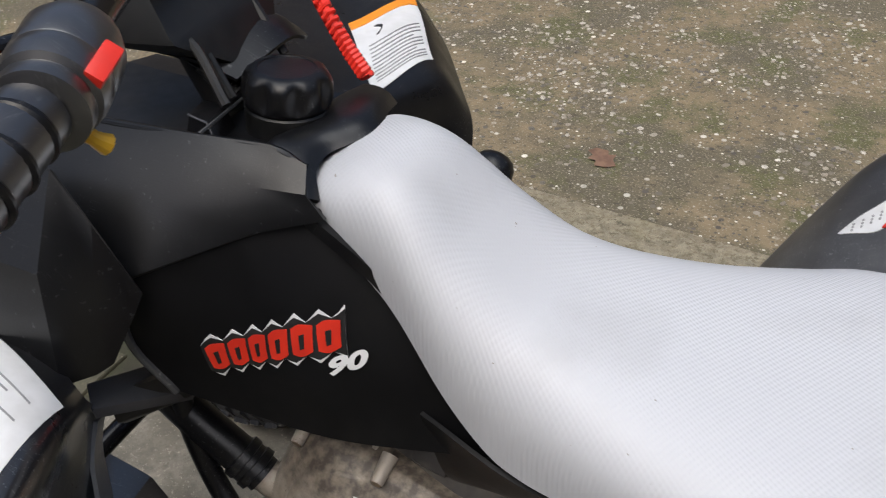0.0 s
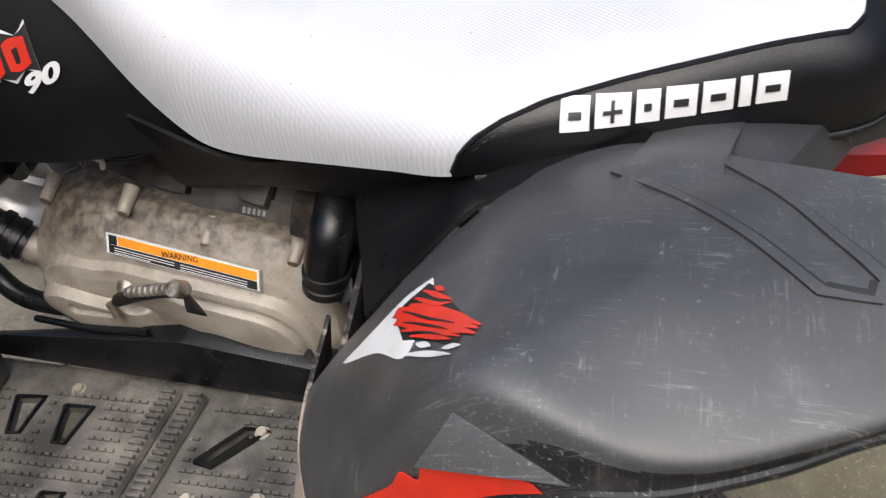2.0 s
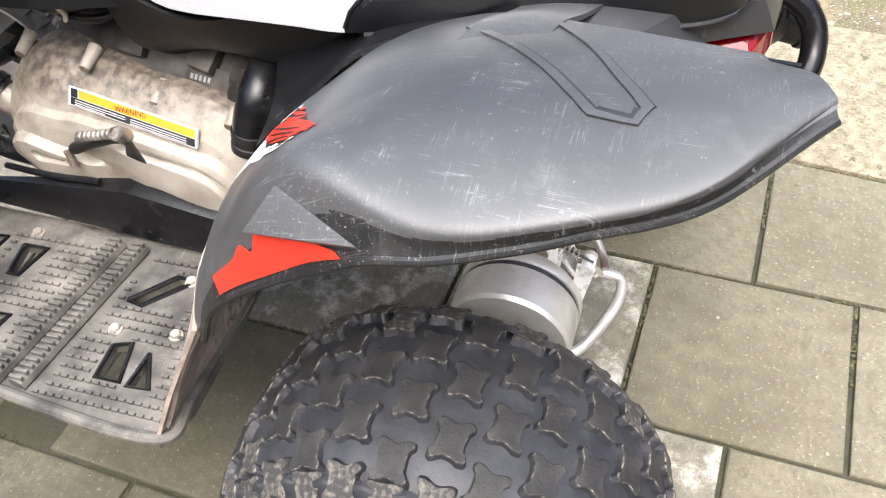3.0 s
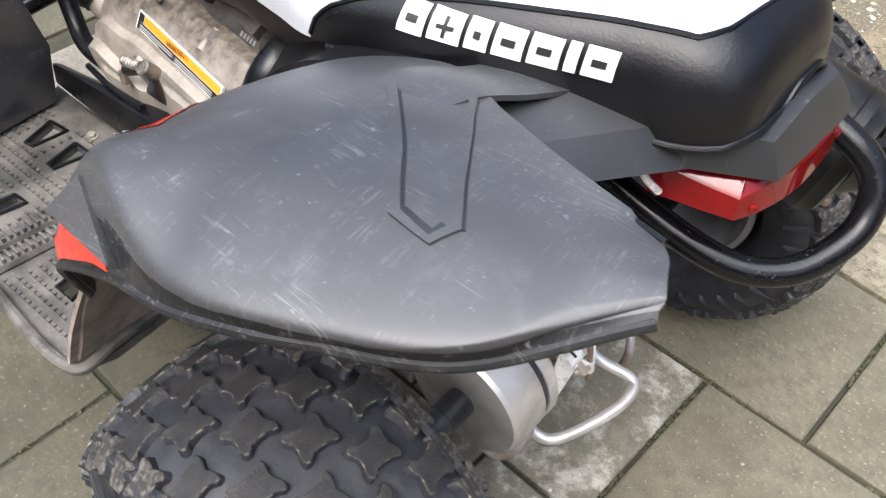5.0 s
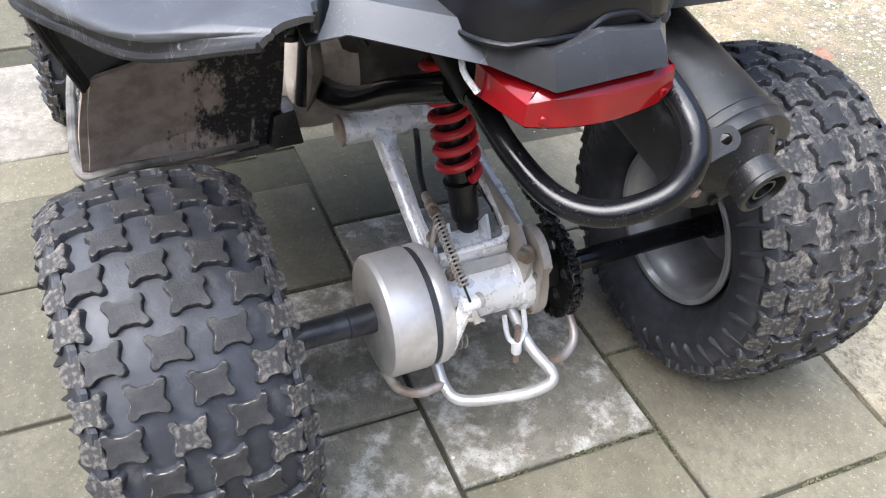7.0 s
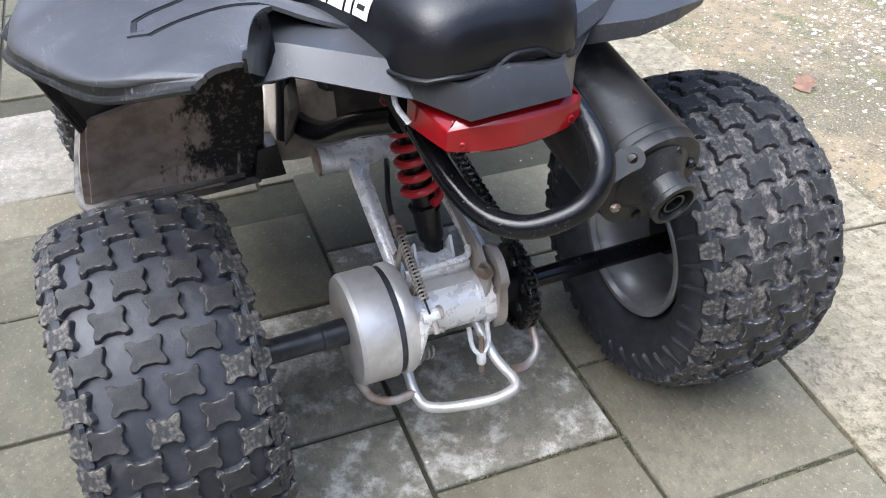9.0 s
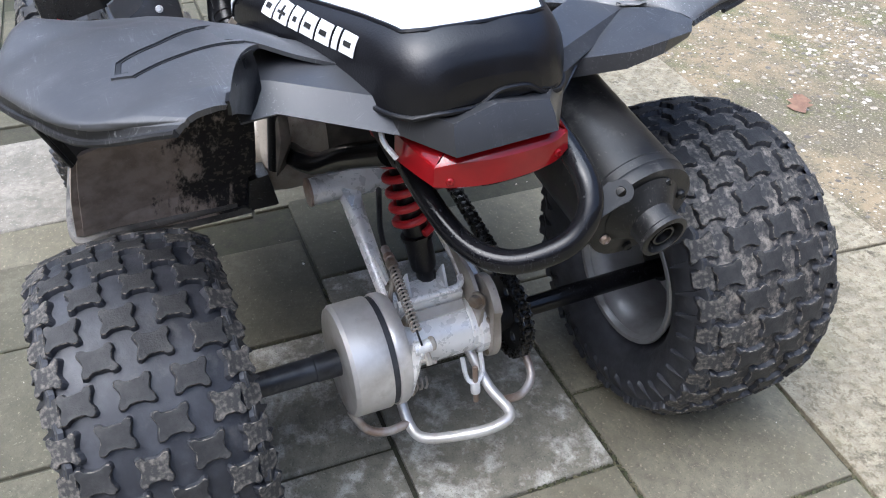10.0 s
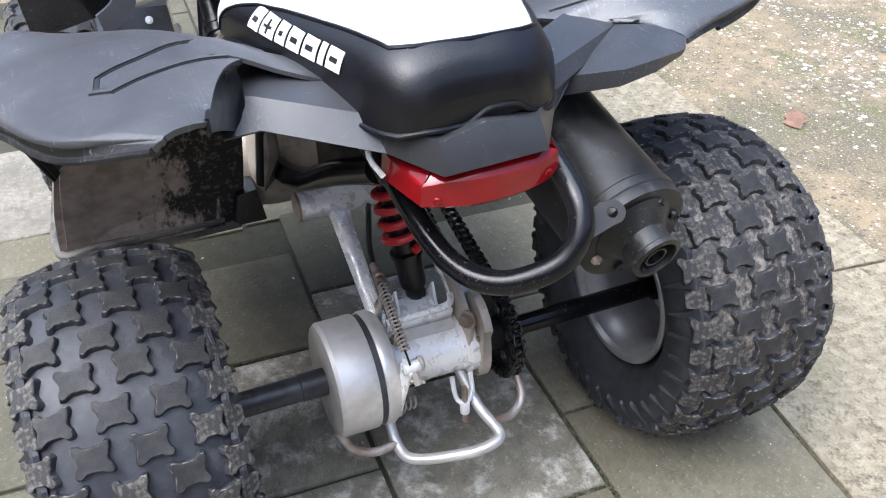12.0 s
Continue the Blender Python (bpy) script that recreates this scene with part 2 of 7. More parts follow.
M["orange"] = worn("orange_label_print", (0.85, 0.3, 0.02), (0.78, 0.27, 0.02), rough=0.4, scale=40, grain_bump=0.0)
M["ink"] = worn("black_ink", (0.012, 0.012, 0.012), (0.02, 0.02, 0.02), rough=0.4, scale=40, grain_bump=0.0)
M["grey_ink"] = worn("grey_ink", (0.3, 0.3, 0.3), (0.24, 0.24, 0.24), rough=0.45, scale=40, grain_bump=0.0)
M["red"] = worn("red_decal", (0.62, 0.03, 0.012), (0.5, 0.022, 0.012), rough=0.35, scale=26, dust=(0.4, 0.08, 0.05), dust_lo=0.6, dust_hi=0.9, grain_bump=0.0)
M["red_plastic"] = worn("red_plastic", (0.75, 0.035, 0.02), (0.6, 0.025, 0.015), rough=0.35, scale=30, grain_bump=0.05)
M["yellow"] = worn("yellow_plastic", (0.75, 0.42, 0.02), (0.6, 0.33, 0.02), rough=0.4, scale=30)


def lens_red():
    m, nt, b = shader("red_tail_lens")
    nt.links.new(mix_colour(nt, ramp(nt, noise_of(nt, 25.0), 0.4, 0.7), (0.21, 0.004, 0.006), (0.16, 0.0035, 0.005)), b.inputs["Base Color"])
    b.inputs["Roughness"].default_value = 0.09
    b.inputs["Specular IOR Level"].default_value = 0.5
    b.inputs["Coat Weight"].default_value = 0.0
    b.inputs["Coat Roughness"].default_value = 0.08
    return m


M["lens"] = lens_red()


def seat_fabric():
    """White vinyl with a fine ribbed carbon-like emboss, and faint soil."""
    m, nt, b = shader("ribbed_white_vinyl")
    soil = ramp(nt, noise_of(nt, 7.0, 6.0), 0.5, 0.85)
    colour = mix_colour(nt, soil, (0.53, 0.54, 0.565), (0.43, 0.435, 0.45))
    speck = ramp(nt, noise_of(nt, 160.0, 1.0), 0.80, 0.82)
    nt.links.new(mix_colour(nt, speck, colour, (0.3, 0.28, 0.26)), b.inputs["Base Color"])
    b.inputs["Roughness"].default_value = 0.46
    tc = nt.nodes.new("ShaderNodeTexCoord")
    mp = nt.nodes.new("ShaderNodeMapping")
    mp.inputs["Rotation"].default_value = (0, 0, radians(38))
    nt.links.new(tc.outputs["Object"], mp.inputs["Vector"])
    ribs = node(nt, "ShaderNodeTexWave", Scale=72.0, Distortion=0.0)
    ribs.bands_direction = "X"
    nt.links.new(mp.outputs[0], ribs.inputs["Vector"])
    cross = node(nt, "ShaderNodeTexWave", Scale=105.0, Distortion=0.0)
    cross.bands_direction = "Y"
    nt.links.new(mp.outputs[0], cross.inputs["Vector"])
    add = nt.nodes.new("ShaderNodeMath")
    add.operation = "MULTIPLY_ADD"
    add.inputs[1].default_value = 0.5
    nt.links.new(cross.outputs["Fac"], add.inputs[0])
    nt.links.new(ribs.outputs["Fac"], add.inputs[2])
    bump(nt, b, add.outputs[0], 0.22, 0.0013)
    return m


M["seat"] = seat_fabric()


def paving(name, a, b2, stain, moss=None, patch=(5.0, 0.40, 0.66), pits=None):
    m, nt, b = shader(name)
    info = nt.nodes.new("ShaderNodeObjectInfo")
    base = mix_colour(nt, info.outputs["Random"], a, b2)
    geo = nt.nodes.new("ShaderNodeNewGeometry")
    def world_noise(scale, detail, rough=0.6):
        n = node(nt, "ShaderNodeTexNoise", Scale=scale, Detail=detail, Roughness=rough)
        nt.links.new(geo.outputs["Position"], n.inputs["Vector"])
        return n.outputs["Fac"]
    base = mix_colour(nt, ramp(nt, world_noise(patch[0], 10.0, 0.68), patch[1], patch[2]), base, stain)
    base = mix_colour(nt, ramp(nt, world_noise(38.0, 8.0, 0.78), 0.42, 0.68), base, tuple(c * 0.5 for c in a))
    base = mix_colour(nt, ramp(nt, world_noise(150.0, 5.0, 0.7), 0.58, 0.70), base, tuple(min(c * 1.5, 0.6) for c in a))
    base = mix_colour(nt, ramp(nt, world_noise(420.0, 2.0), 0.62, 0.70), base, tuple(c * 0.4 for c in a))
    if pits:
        base = mix_colour(nt, ramp(nt, world_noise(75.0, 6.0, 0.75), 0.50, 0.60), base, pits)
        base = mix_colour(nt, ramp(nt, world_noise(22.0, 6.0, 0.75), 0.58, 0.66), base, tuple(0.6 * c for c in pits))
    if moss:
        base = mix_colour(nt, ramp(nt, world_noise(2.1, 8.0), 0.55, 0.75), base, moss)
    nt.links.new(base, b.inputs["Base Color"])
    b.inputs["Roughness"].default_value = 0.82
    bump(nt, b, world_noise(420.0, 4.0), 0.5, 0.0012)
    bump(nt, b, world_noise(60.0, 4.0), 0.3, 0.003)
    if pits:
        bump(nt, b, world_noise(120.0, 6.0, 0.7), 0.8, 0.004)
    return m


M["tile"] = paving("grey_concrete_tile", (0.214, 0.192, 0.134), (0.172, 0.156, 0.109), (0.118, 0.104, 0.066))
# darker tile colour: the quad's shade is put in, as well as wetness
M["damp_shaded_tile"] = paving("damp_shaded_concrete_tile", (0.126, 0.115, 0.077), (0.098, 0.090, 0.060), (0.060, 0.056, 0.034), moss=(0.076, 0.075, 0.042))
M["pale_tile"] = paving("efflorescent_concrete_tile", (0.215, 0.197, 0.150), (0.198, 0.181, 0.138), (0.47, 0.445, 0.385), patch=(14.0, 0.49, 0.58))
M["render_wall"] = paving("weathered_wall", (0.17, 0.14, 0.115), (0.17, 0.14, 0.115), (0.11, 0.095, 0.08))
M["band"] = paving("pale_concrete", (0.265, 0.243, 0.20), (0.245, 0.224, 0.183), (0.145, 0.132, 0.104), patch=(9.0, 0.42, 0.62))
M["kerb"] = paving("weathered_kerb_concrete", (0.36, 0.32, 0.228), (0.34, 0.30, 0.212), (0.25, 0.213, 0.142), moss=(0.24, 0.215, 0.12), patch=(40.0, 0.42, 0.60), pits=(0.15, 0.124, 0.078))
M["soil"] = paving("joint_sand", (0.052, 0.046, 0.029), (0.052, 0.046, 0.029), (0.03, 0.034, 0.012))


def aggregate():
    """Washed concrete: brown earth film and moss over light and dark pebbles."""
    m, nt, b = shader("exposed_aggregate_concrete")
    geo = nt.nodes.new("ShaderNodeNewGeometry")
    def tex(kind, **v):
        n = node(nt, kind, **v)
        nt.links.new(geo.outputs["Position"], n.inputs["Vector"])
        return n
    big = tex("ShaderNodeTexNoise", Scale=2.6, Detail=7.0).outputs["Fac"]
    mid = tex("ShaderNodeTexNoise", Scale=14.0, Detail=6.0).outputs["Fac"]
    fine = tex("ShaderNodeTexNoise", Scale=180.0, Detail=4.0).outputs["Fac"]
    film = mix_colour(nt, ramp(nt, mid, 0.35, 0.65), (0.235, 0.182, 0.108), (0.155, 0.122, 0.073))
    film = mix_colour(nt, ramp(nt, big, 0.47, 0.55), film, (0.115, 0.098, 0.062))
    film = mix_colour(nt, ramp(nt, tex("ShaderNodeTexNoise", Scale=4.0, Detail=10.0, Roughness=0.72).outputs["Fac"], 0.50, 0.60), film, (0.10, 0.098, 0.04))
    film = mix_colour(nt, ramp(nt, tex("ShaderNodeTexNoise", Scale=55.0, Detail=6.0, Roughness=0.7).outputs["Fac"], 0.52, 0.66), film, (0.07, 0.06, 0.04))
    film = mix_colour(nt, ramp(nt, fine, 0.56, 0.70), film, (0.34, 0.295, 0.22))
    cover_of = ramp(nt, tex("ShaderNodeTexNoise", Scale=6.0, Detail=6.0, Roughness=0.65).outputs["Fac"], 0.38, 0.50)
    colour, size = film, None
    for scale, keep in ((36.0, 0.70), (80.0, 0.6)):
        vor = tex("ShaderNodeTexVoronoi", Scale=scale, Randomness=1.0)
        hue = nt.nodes.new("ShaderNodeValToRGB")
        hue.color_ramp.elements[0].color, hue.color_ramp.elements[1].color = (0.06, 0.055, 0.048, 1), (0.8, 0.76, 0.66, 1)
        e = hue.color_ramp.elements.new(0.55)
        e.color = (0.2, 0.17, 0.13, 1)
        sep = nt.nodes.new("ShaderNodeSeparateColor")
        nt.links.new(vor.outputs["Color"], sep.inputs[0])
        nt.links.new(sep.outputs[0], hue.inputs[0])
        dot = ramp(nt, vor.outputs["Distance"], 0.34, 0.26)
        pick = ramp(nt, sep.outputs[1], keep, keep + 0.02)
        for mask in (pick, cover_of):
            mul = nt.nodes.new("ShaderNodeMath")
            mul.operation = "MULTIPLY"
            nt.links.new(dot, mul.inputs[0])
            nt.links.new(mask, mul.inputs[1])
            dot = mul.outputs[0]
        colour = mix_colour(nt, dot, colour, hue.outputs[0])
        size = size or dot
    nt.links.new(colour, b.inputs["Base Color"])
    b.inputs["Roughness"].default_value = 0.8
    bump(nt, b, size, 0.4, 0.003)
    bump(nt, b, fine, 0.5, 0.0015)
    return m


M["aggregate"] = aggregate()
def pebbles_material():
    m, nt, b = shader("pebble")
    geo = nt.nodes.new("ShaderNodeNewGeometry")
    hue = nt.nodes.new("ShaderNodeValToRGB")
    hue.color_ramp.elements[0].color, hue.color_ramp.elements[1].color = (0.07, 0.065, 0.06, 1), (0.66, 0.63, 0.56, 1)
    for place, colour in ((0.35, (0.2, 0.17, 0.13, 1)), (0.7, (0.42, 0.38, 0.31, 1))):
        e = hue.color_ramp.elements.new(place)
        e.color = colour
    nt.links.new(geo.outputs["Random Per Island"], hue.inputs[0])
    nt.links.new(mix_colour(nt, ramp(nt, noise_of(nt, 300.0, 3.0), 0.4, 0.7), hue.outputs[0], (0.2, 0.175, 0.13)), b.inputs["Base Color"])
    b.inputs["Roughness"].default_value = 0.7
    return m


M["pebble"] = pebbles_material()
M["leaf"] = worn("dead_leaf", (0.20, 0.115, 0.07), (0.13, 0.07, 0.045), rough=0.7, scale=40)
M["moss"] = worn("moss", (0.055, 0.058, 0.024), (0.12, 0.105, 0.06), rough=0.95, scale=60, grain=900, grain_bump=0.8)

# ---- mesh helpers ----
def finish(name, bm, material, parent=None, label="", angle=35.0):
    bmesh.ops.recalc_face_normals(bm, faces=bm.faces)
    me = bpy.data.meshes.new(name)
    bm.to_mesh(me)
    bm.free()
    for m in material if isinstance(material, (list, tuple)) else [material]:
        me.materials.append(M[m])
    me.polygons.foreach_set("use_smooth", [True] * len(me.polygons))
    me.set_sharp_from_angle(angle=radians(angle))
    ob = new(name, me)
    if parent:
        ob.parent = parent
    return tagged(ob, label)


part = finish


def catmull(points, n):
    """n steps per span along a smooth line through the points."""
    p = np.array(points, float)
    p = np.concatenate([[2 * p[0] - p[1]], p, [2 * p[-1] - p[-2]]])
    t = np.linspace(0, 1, n, endpoint=False)[:, None]
    out = [0.5 * (2 * b + (c - a) * t + (2 * a - 5 * b + 4 * c - d) * t**2 + (3 * b - a - 3 * c + d) * t**3) for a, b, c, d in zip(p, p[1:], p[2:], p[3:])]
    return np.concatenate(out + [p[-2:-1]])


def surface(rows, nu=6, nv=6):
    """A smooth grid through a grid of control points."""
    g = np.array([catmull(r, nv) for r in rows])
    return np.stack([catmull(g[:, k], nu) for k in range(g.shape[1])], 1)


def bm_grid(g, closed=False):
    bm = bmesh.new()
    vs = [[bm.verts.new(p) for p in row] for row in g]
    nv = len(g[0])
    for a, b in zip(vs, vs[1:]):
        for k in range(nv if closed else nv - 1):
            bm.faces.new((a[k], a[(k + 1) % nv], b[(k + 1) % nv], b[k]))
    return bm, vs


def bm_shell(g, thick):
    """A sheet of the given thickness under a grid."""
    du, dv = np.gradient(g, axis=0), np.gradient(g, axis=1)
    n = np.cross(du, dv)
    n /= np.linalg.norm(n, axis=2, keepdims=True) + 1e-12
    bm, top = bm_grid(g)
    low = [[bm.verts.new(p) for p in row] for row in g - n * thick]
    for a, b in zip(low, low[1:]):
        for k in range(len(a) - 1):
            bm.faces.new((a[k], b[k], b[k + 1], a[k + 1]))
    rim = [(top[0], low[0]), (top[-1], low[-1]), ([r[0] for r in top], [r[0] for r in low]), ([r[-1] for r in top], [r[-1] for r in low])]
    for a, b in rim:
        for k in range(len(a) - 1):
            bm.faces.new((a[k], a[k + 1], b[k + 1], b[k]))
    return bm


def bm_tube(points, radius, sides=12, steps=6, cap=True, bm=None, flat=1.0):
    line = catmull(points, steps) if steps > 1 else np.array(points, float)
    rad = np.interp(np.linspace(0, 1, len(line)), np.linspace(0, 1, len(np.atleast_1d(radius))), np.atleast_1d(radius)) if np.ndim(radius) else np.full(len(line), radius)
    bm = bm or bmesh.new()
    up, rings = Vector((0.13, 0.27, 0.95)).normalized(), []
    for k, p in enumerate(line):
        way = Vector(line[min(k + 1, len(line) - 1)] - line[max(k - 1, 0)]).normalized()
        side = way.cross(up)
        side = side.normalized() if side.length > 0.05 else way.orthogonal().normalized()
        up = side.cross(way).normalized()
        rings.append([bm.verts.new(Vector(p) + float(rad[k]) * (math.cos(a) * side + flat * math.sin(a) * up)) for a in (2 * math.pi * j / sides for j in range(sides))])
    for a, b in zip(rings, rings[1:]):
        for j in range(sides):
            bm.faces.new((a[j], a[(j + 1) % sides], b[(j + 1) % sides], b[j]))
    if cap:
        bm.faces.new(rings[0])
        bm.faces.new(rings[-1][::-1])
    return bm


def bm_lathe(profile, m, sides=40, bm=None, closed=False):
    """profile: (radius, height) along the z axis of the pose m."""
    bm = bm or bmesh.new()
    rings = [[bm.verts.new(m @ Vector((r * math.cos(a), r * math.sin(a), h))) for a in (2 * math.pi * j / sides for j in range(sides))] for r, h in profile]
    pairs = list(zip(rings, rings[1:])) + ([(rings[-1], rings[0])] if closed else [])
    for a, b in pairs:
        for j in range(sides):
            bm.faces.new((a[j], a[(j + 1) % sides], b[(j + 1) % sides], b[j]))
    if not closed:
        bm.faces.new(rings[0])
        bm.faces.new(rings[-1][::-1])
    return bm


def bm_prism(outline, depth, m, bevel=0.0, bm=None):
    """An outline in the xy plane of the pose m, raised along its z by depth."""
    own = bmesh.new()
    low = [own.verts.new((x, y, 0)) for x, y in outline]
    high = [own.verts.new((x, y, depth)) for x, y in outline]
    n = len(outline)
    own.faces.new(low[::-1])
    top = own.faces.new(high)
    for k in range(n):
        own.faces.new((low[k], low[(k + 1) % n], high[(k + 1) % n], high[k]))
    if bevel:
        bmesh.ops.bevel(own, geom=list(top.edges), offset=bevel, segments=2, affect="EDGES", profile=0.6)
    return merge(bm, own, m)


def bm_box(sx, sy, sz, m, bevel=0.004, bm=None):
    own = bmesh.new()
    bmesh.ops.create_cube(own, size=1.0)
    bmesh.ops.scale(own, vec=(sx, sy, sz), verts=own.verts)
    if bevel:
        bmesh.ops.bevel(own, geom=list(own.edges), offset=bevel, segments=2, affect="EDGES", profile=0.7)
    return merge(bm, own, m)


def merge(bm, own, m):
    own.transform(m)
    if bm is None:
        return own
    me = bpy.data.meshes.new("tmp")
    own.to_mesh(me)
    own.free()
    bm.from_mesh(me)
    bpy.data.meshes.remove(me)
    return bm


def bm_hull(points, bevel=0.0):
    """The convex solid round the points, with softened edges."""
    bm = bmesh.new()
    for p in points:
        bm.verts.new(p)
    bmesh.ops.convex_hull(bm, input=bm.verts)
    bmesh.ops.dissolve_limit(bm, angle_limit=radians(4), verts=bm.verts, edges=bm.edges)
    if bevel:
        bmesh.ops.bevel(bm, geom=list(bm.edges), offset=bevel, segments=2, affect="EDGES", profile=0.7)
    return bm


def along(a, b):
    """The pose at a whose z axis points to b."""
    a, b = Vector(a), Vector(b)
    return Matrix.Translation(a) @ (b - a).to_track_quat("Z", "Y").to_matrix().to_4x4()


def thing(name, label, category, kind="", place=(0, 0, 0)):
    ob = new(name)
    ob.location = place
    ob.empty_display_size = 0.1
    return tagged(ob, label, category, kind=kind)


def group_part(name, parent, label=""):
    """A part that only holds sub-parts."""
    ob = new(name)
    ob.parent = parent
    return tagged(ob, label)


def bolt(parent, at, toward, r=0.007, material="bolt", h=0.006, name="bolt"):
    m = along(at, np.add(at, toward))
    bm = bm_lathe([(r * 1.35, 0), (r * 1.35, h * 0.3), (r * 1.3, h * 0.35)], m, 16)
    bm_lathe([(r, h * 0.3), (r, h), (r * 0.85, h * 1.15)], m, 6, bm)
    return part(name, bm, material, parent)

# ---- ground ----
C26, S26 = math.cos(radians(2.6)), math.sin(radians(2.6))


def lattice(u, v):
    """From the paving's grid to the world."""
    u, v = u + 0.138, v + 0.235
    return C26 * u + S26 * v, -S26 * u + C26 * v


bm = bmesh.new()
bmesh.ops.create_grid(bm, x_segments=40, y_segments=40, size=60)
for v in bm.verts:
    v.co.z = -0.022
ground = tagged(part("ground", bm, "aggregate"), "brown exposed aggregate concrete yard with moss", "ground", kind="structure")

# plain walls that close the yard, far outside the view, added to block low sky light and darken reflections
for name, sx, sy, h, x, y in (("wall_north", 18.4, 0.3, 4.2, 0.0, 7.0), ("wall_south", 18.4, 0.3, 4.6, 0.0, -7.0), ("wall_west", 0.3, 13.7, 5.0, -9.0, 0.0), ("wall_east", 0.3, 13.7, 4.6, 9.0, 0.0)):
    tagged(part(name, bm_box(sx, sy, h, Matrix.Translation((x, y, h / 2 - 0.03)), 0.01), "render_wall"), "plain brown wall, unseen, added to block the low sky", "wall", kind="structure")

bm = bm_box(4.5, 3.32, 0.05, Matrix.Translation((-0.25, -1.12, -0.0325)) @ pose(0, 0, 0, 0, 0, -2.6), 0)
pavement = tagged(part("pavement", bm, "soil"), "grey square concrete paving tiles with mossy joints", "pavement", kind="structure")


def tile_mesh(name, sx, sy, material, seed):
    rnd = random.Random(seed)
    bm = bm_box(sx, sy, 0.045, Matrix.Translation((0, 0, -0.0225)), 0)
    bmesh.ops.bevel(bm, geom=[e for e in bm.edges if all(v.co.z > -0.01 for v in e.verts)], offset=0.0035, segments=2, affect="EDGES", profile=0.5)
    for v in bm.verts:
        v.co.x += rnd.uniform(-0.0007, 0.0007)
        v.co.y += rnd.uniform(-0.0007, 0.0007)
    me = bpy.data.meshes.new(name)
    bm.to_mesh(me)
    bm.free()
    me.materials.append(M[material])
    return me


def lay(name, me, x, y, turn, parent, dz=0.0, tilt=0.25):
    ob = new(name, me)
    ob.matrix_basis = pose(x, y, dz, random.uniform(-tilt, tilt), random.uniform(-tilt, tilt), turn)
    ob.parent = parent
    return ob


# ---- the quad ----
quad = thing("quad_bike", "black and white youth quad bike, scratched and dusty, parked on paving", "quad bike")

# seat: stations along x with middle, half width, top and lower edge
SEAT = np.array([
    (-0.552, -0.002, 0.064, 0.812, 0.785), (-0.512, -0.009, 0.074, 0.829, 0.772), (-0.460, -0.018, 0.078, 0.828, 0.732),
    (-0.409, -0.018, 0.096, 0.781, 0.668), (-0.370, -0.018, 0.106, 0.751, 0.630), (-0.340, -0.018, 0.113, 0.735, 0.619),
    (-0.300, -0.019, 0.123, 0.723, 0.622), (-0.235, -0.020, 0.140, 0.713, 0.634), (-0.170, -0.020, 0.158, 0.711, 0.646), (-0.117, -0.020, 0.170, 0.714, 0.654),
    (-0.040, -0.020, 0.156, 0.723, 0.657), (0.040, -0.020, 0.132, 0.731, 0.653), (0.110, -0.020, 0.108, 0.733, 0.651),
    (0.155, -0.021, 0.095, 0.728, 0.651), (0.180, -0.023, 0.081, 0.717, 0.653), (0.193, -0.024, 0.066, 0.702, 0.655), (0.199, -0.024, 0.050, 0.684, 0.660),
])
SEAT_FINE = catmull(SEAT, 10)


def seat_at(x):
    return [float(np.interp(x, SEAT_FINE[:, 0], SEAT_FINE[:, k])) for k in range(1, 5)]


def tail_arch(x, y):
    """How far the lower edge of the seat's tail rises in the middle."""
    return 0.013 * math.exp(-(((y + 0.004) / 0.026) ** 4)) * min(max((x - 0.155) / 0.03, 0.0), 1.0)


def seat_ring(row, n=64):
    x, mid, half, top, low = row
    ring = []
    for k in range(n + 1):
        a = radians(-90 + 180 * k / n)
        s, c = math.sin(a), math.cos(a)
        y = mid + half * math.copysign(abs(s) ** 0.62, s)
        up = abs(c) ** 0.62
        ring.append((x, y, low + tail_arch(x, y) * (1 - up) + (top - low) * up))
    return ring


def seat_side(x, z):
    """The y of the seat's left flank at a height."""
    mid, half, top, low = seat_at(x)
    c = min(max((z - low) / (top - low), 0.0), 1.0) ** (1 / 0.62)
    return mid - half * math.sqrt(max(1 - c * c, 0.0)) ** 0.62


def seam_share(x):
    """Where the black flank begins: 0 at the crown, 1 at the lower edge."""
    return float(np.interp(x, (-0.119, -0.112, -0.10, -0.08, -0.05, 0.0, 0.06, 0.12, 0.15, 0.162, 0.170), (1.02, 0.92, 0.80, 0.70, 0.615, 0.56, 0.52, 0.47, 0.42, 0.30, -0.1)))


rows = np.array([seat_ring(r) for r in SEAT_FINE])
rows_fine = np.stack([np.stack([np.interp(np.linspace(0, len(rows) - 1, 300), np.arange(len(rows)), rows[:, j, k]) for k in range(3)], -1) for j in range(rows.shape[1])], 1)
bm_w, bm_b = bmesh.new(), bmesh.new()
cache = {}


def seat_vert(bm, key):
    if (id(bm), key) not in cache:
        cache[id(bm), key] = bm.verts.new(rows_fine[key])
    return cache[id(bm), key]


half_n = (rows_fine.shape[1] - 1) / 2
for i in range(rows_fine.shape[0] - 1):
    x = float(rows_fine[i : i + 2, 0, 0].mean())
    for j in range(rows_fine.shape[1] - 1):
        share = abs(j + 0.5 - half_n) / half_n
        target = bm_b if x > -0.119 and share > seam_share(x) else bm_w
        target.faces.new([seat_vert(target, k) for k in ((i, j), (i + 1, j), (i + 1, j + 1), (i, j + 1))])
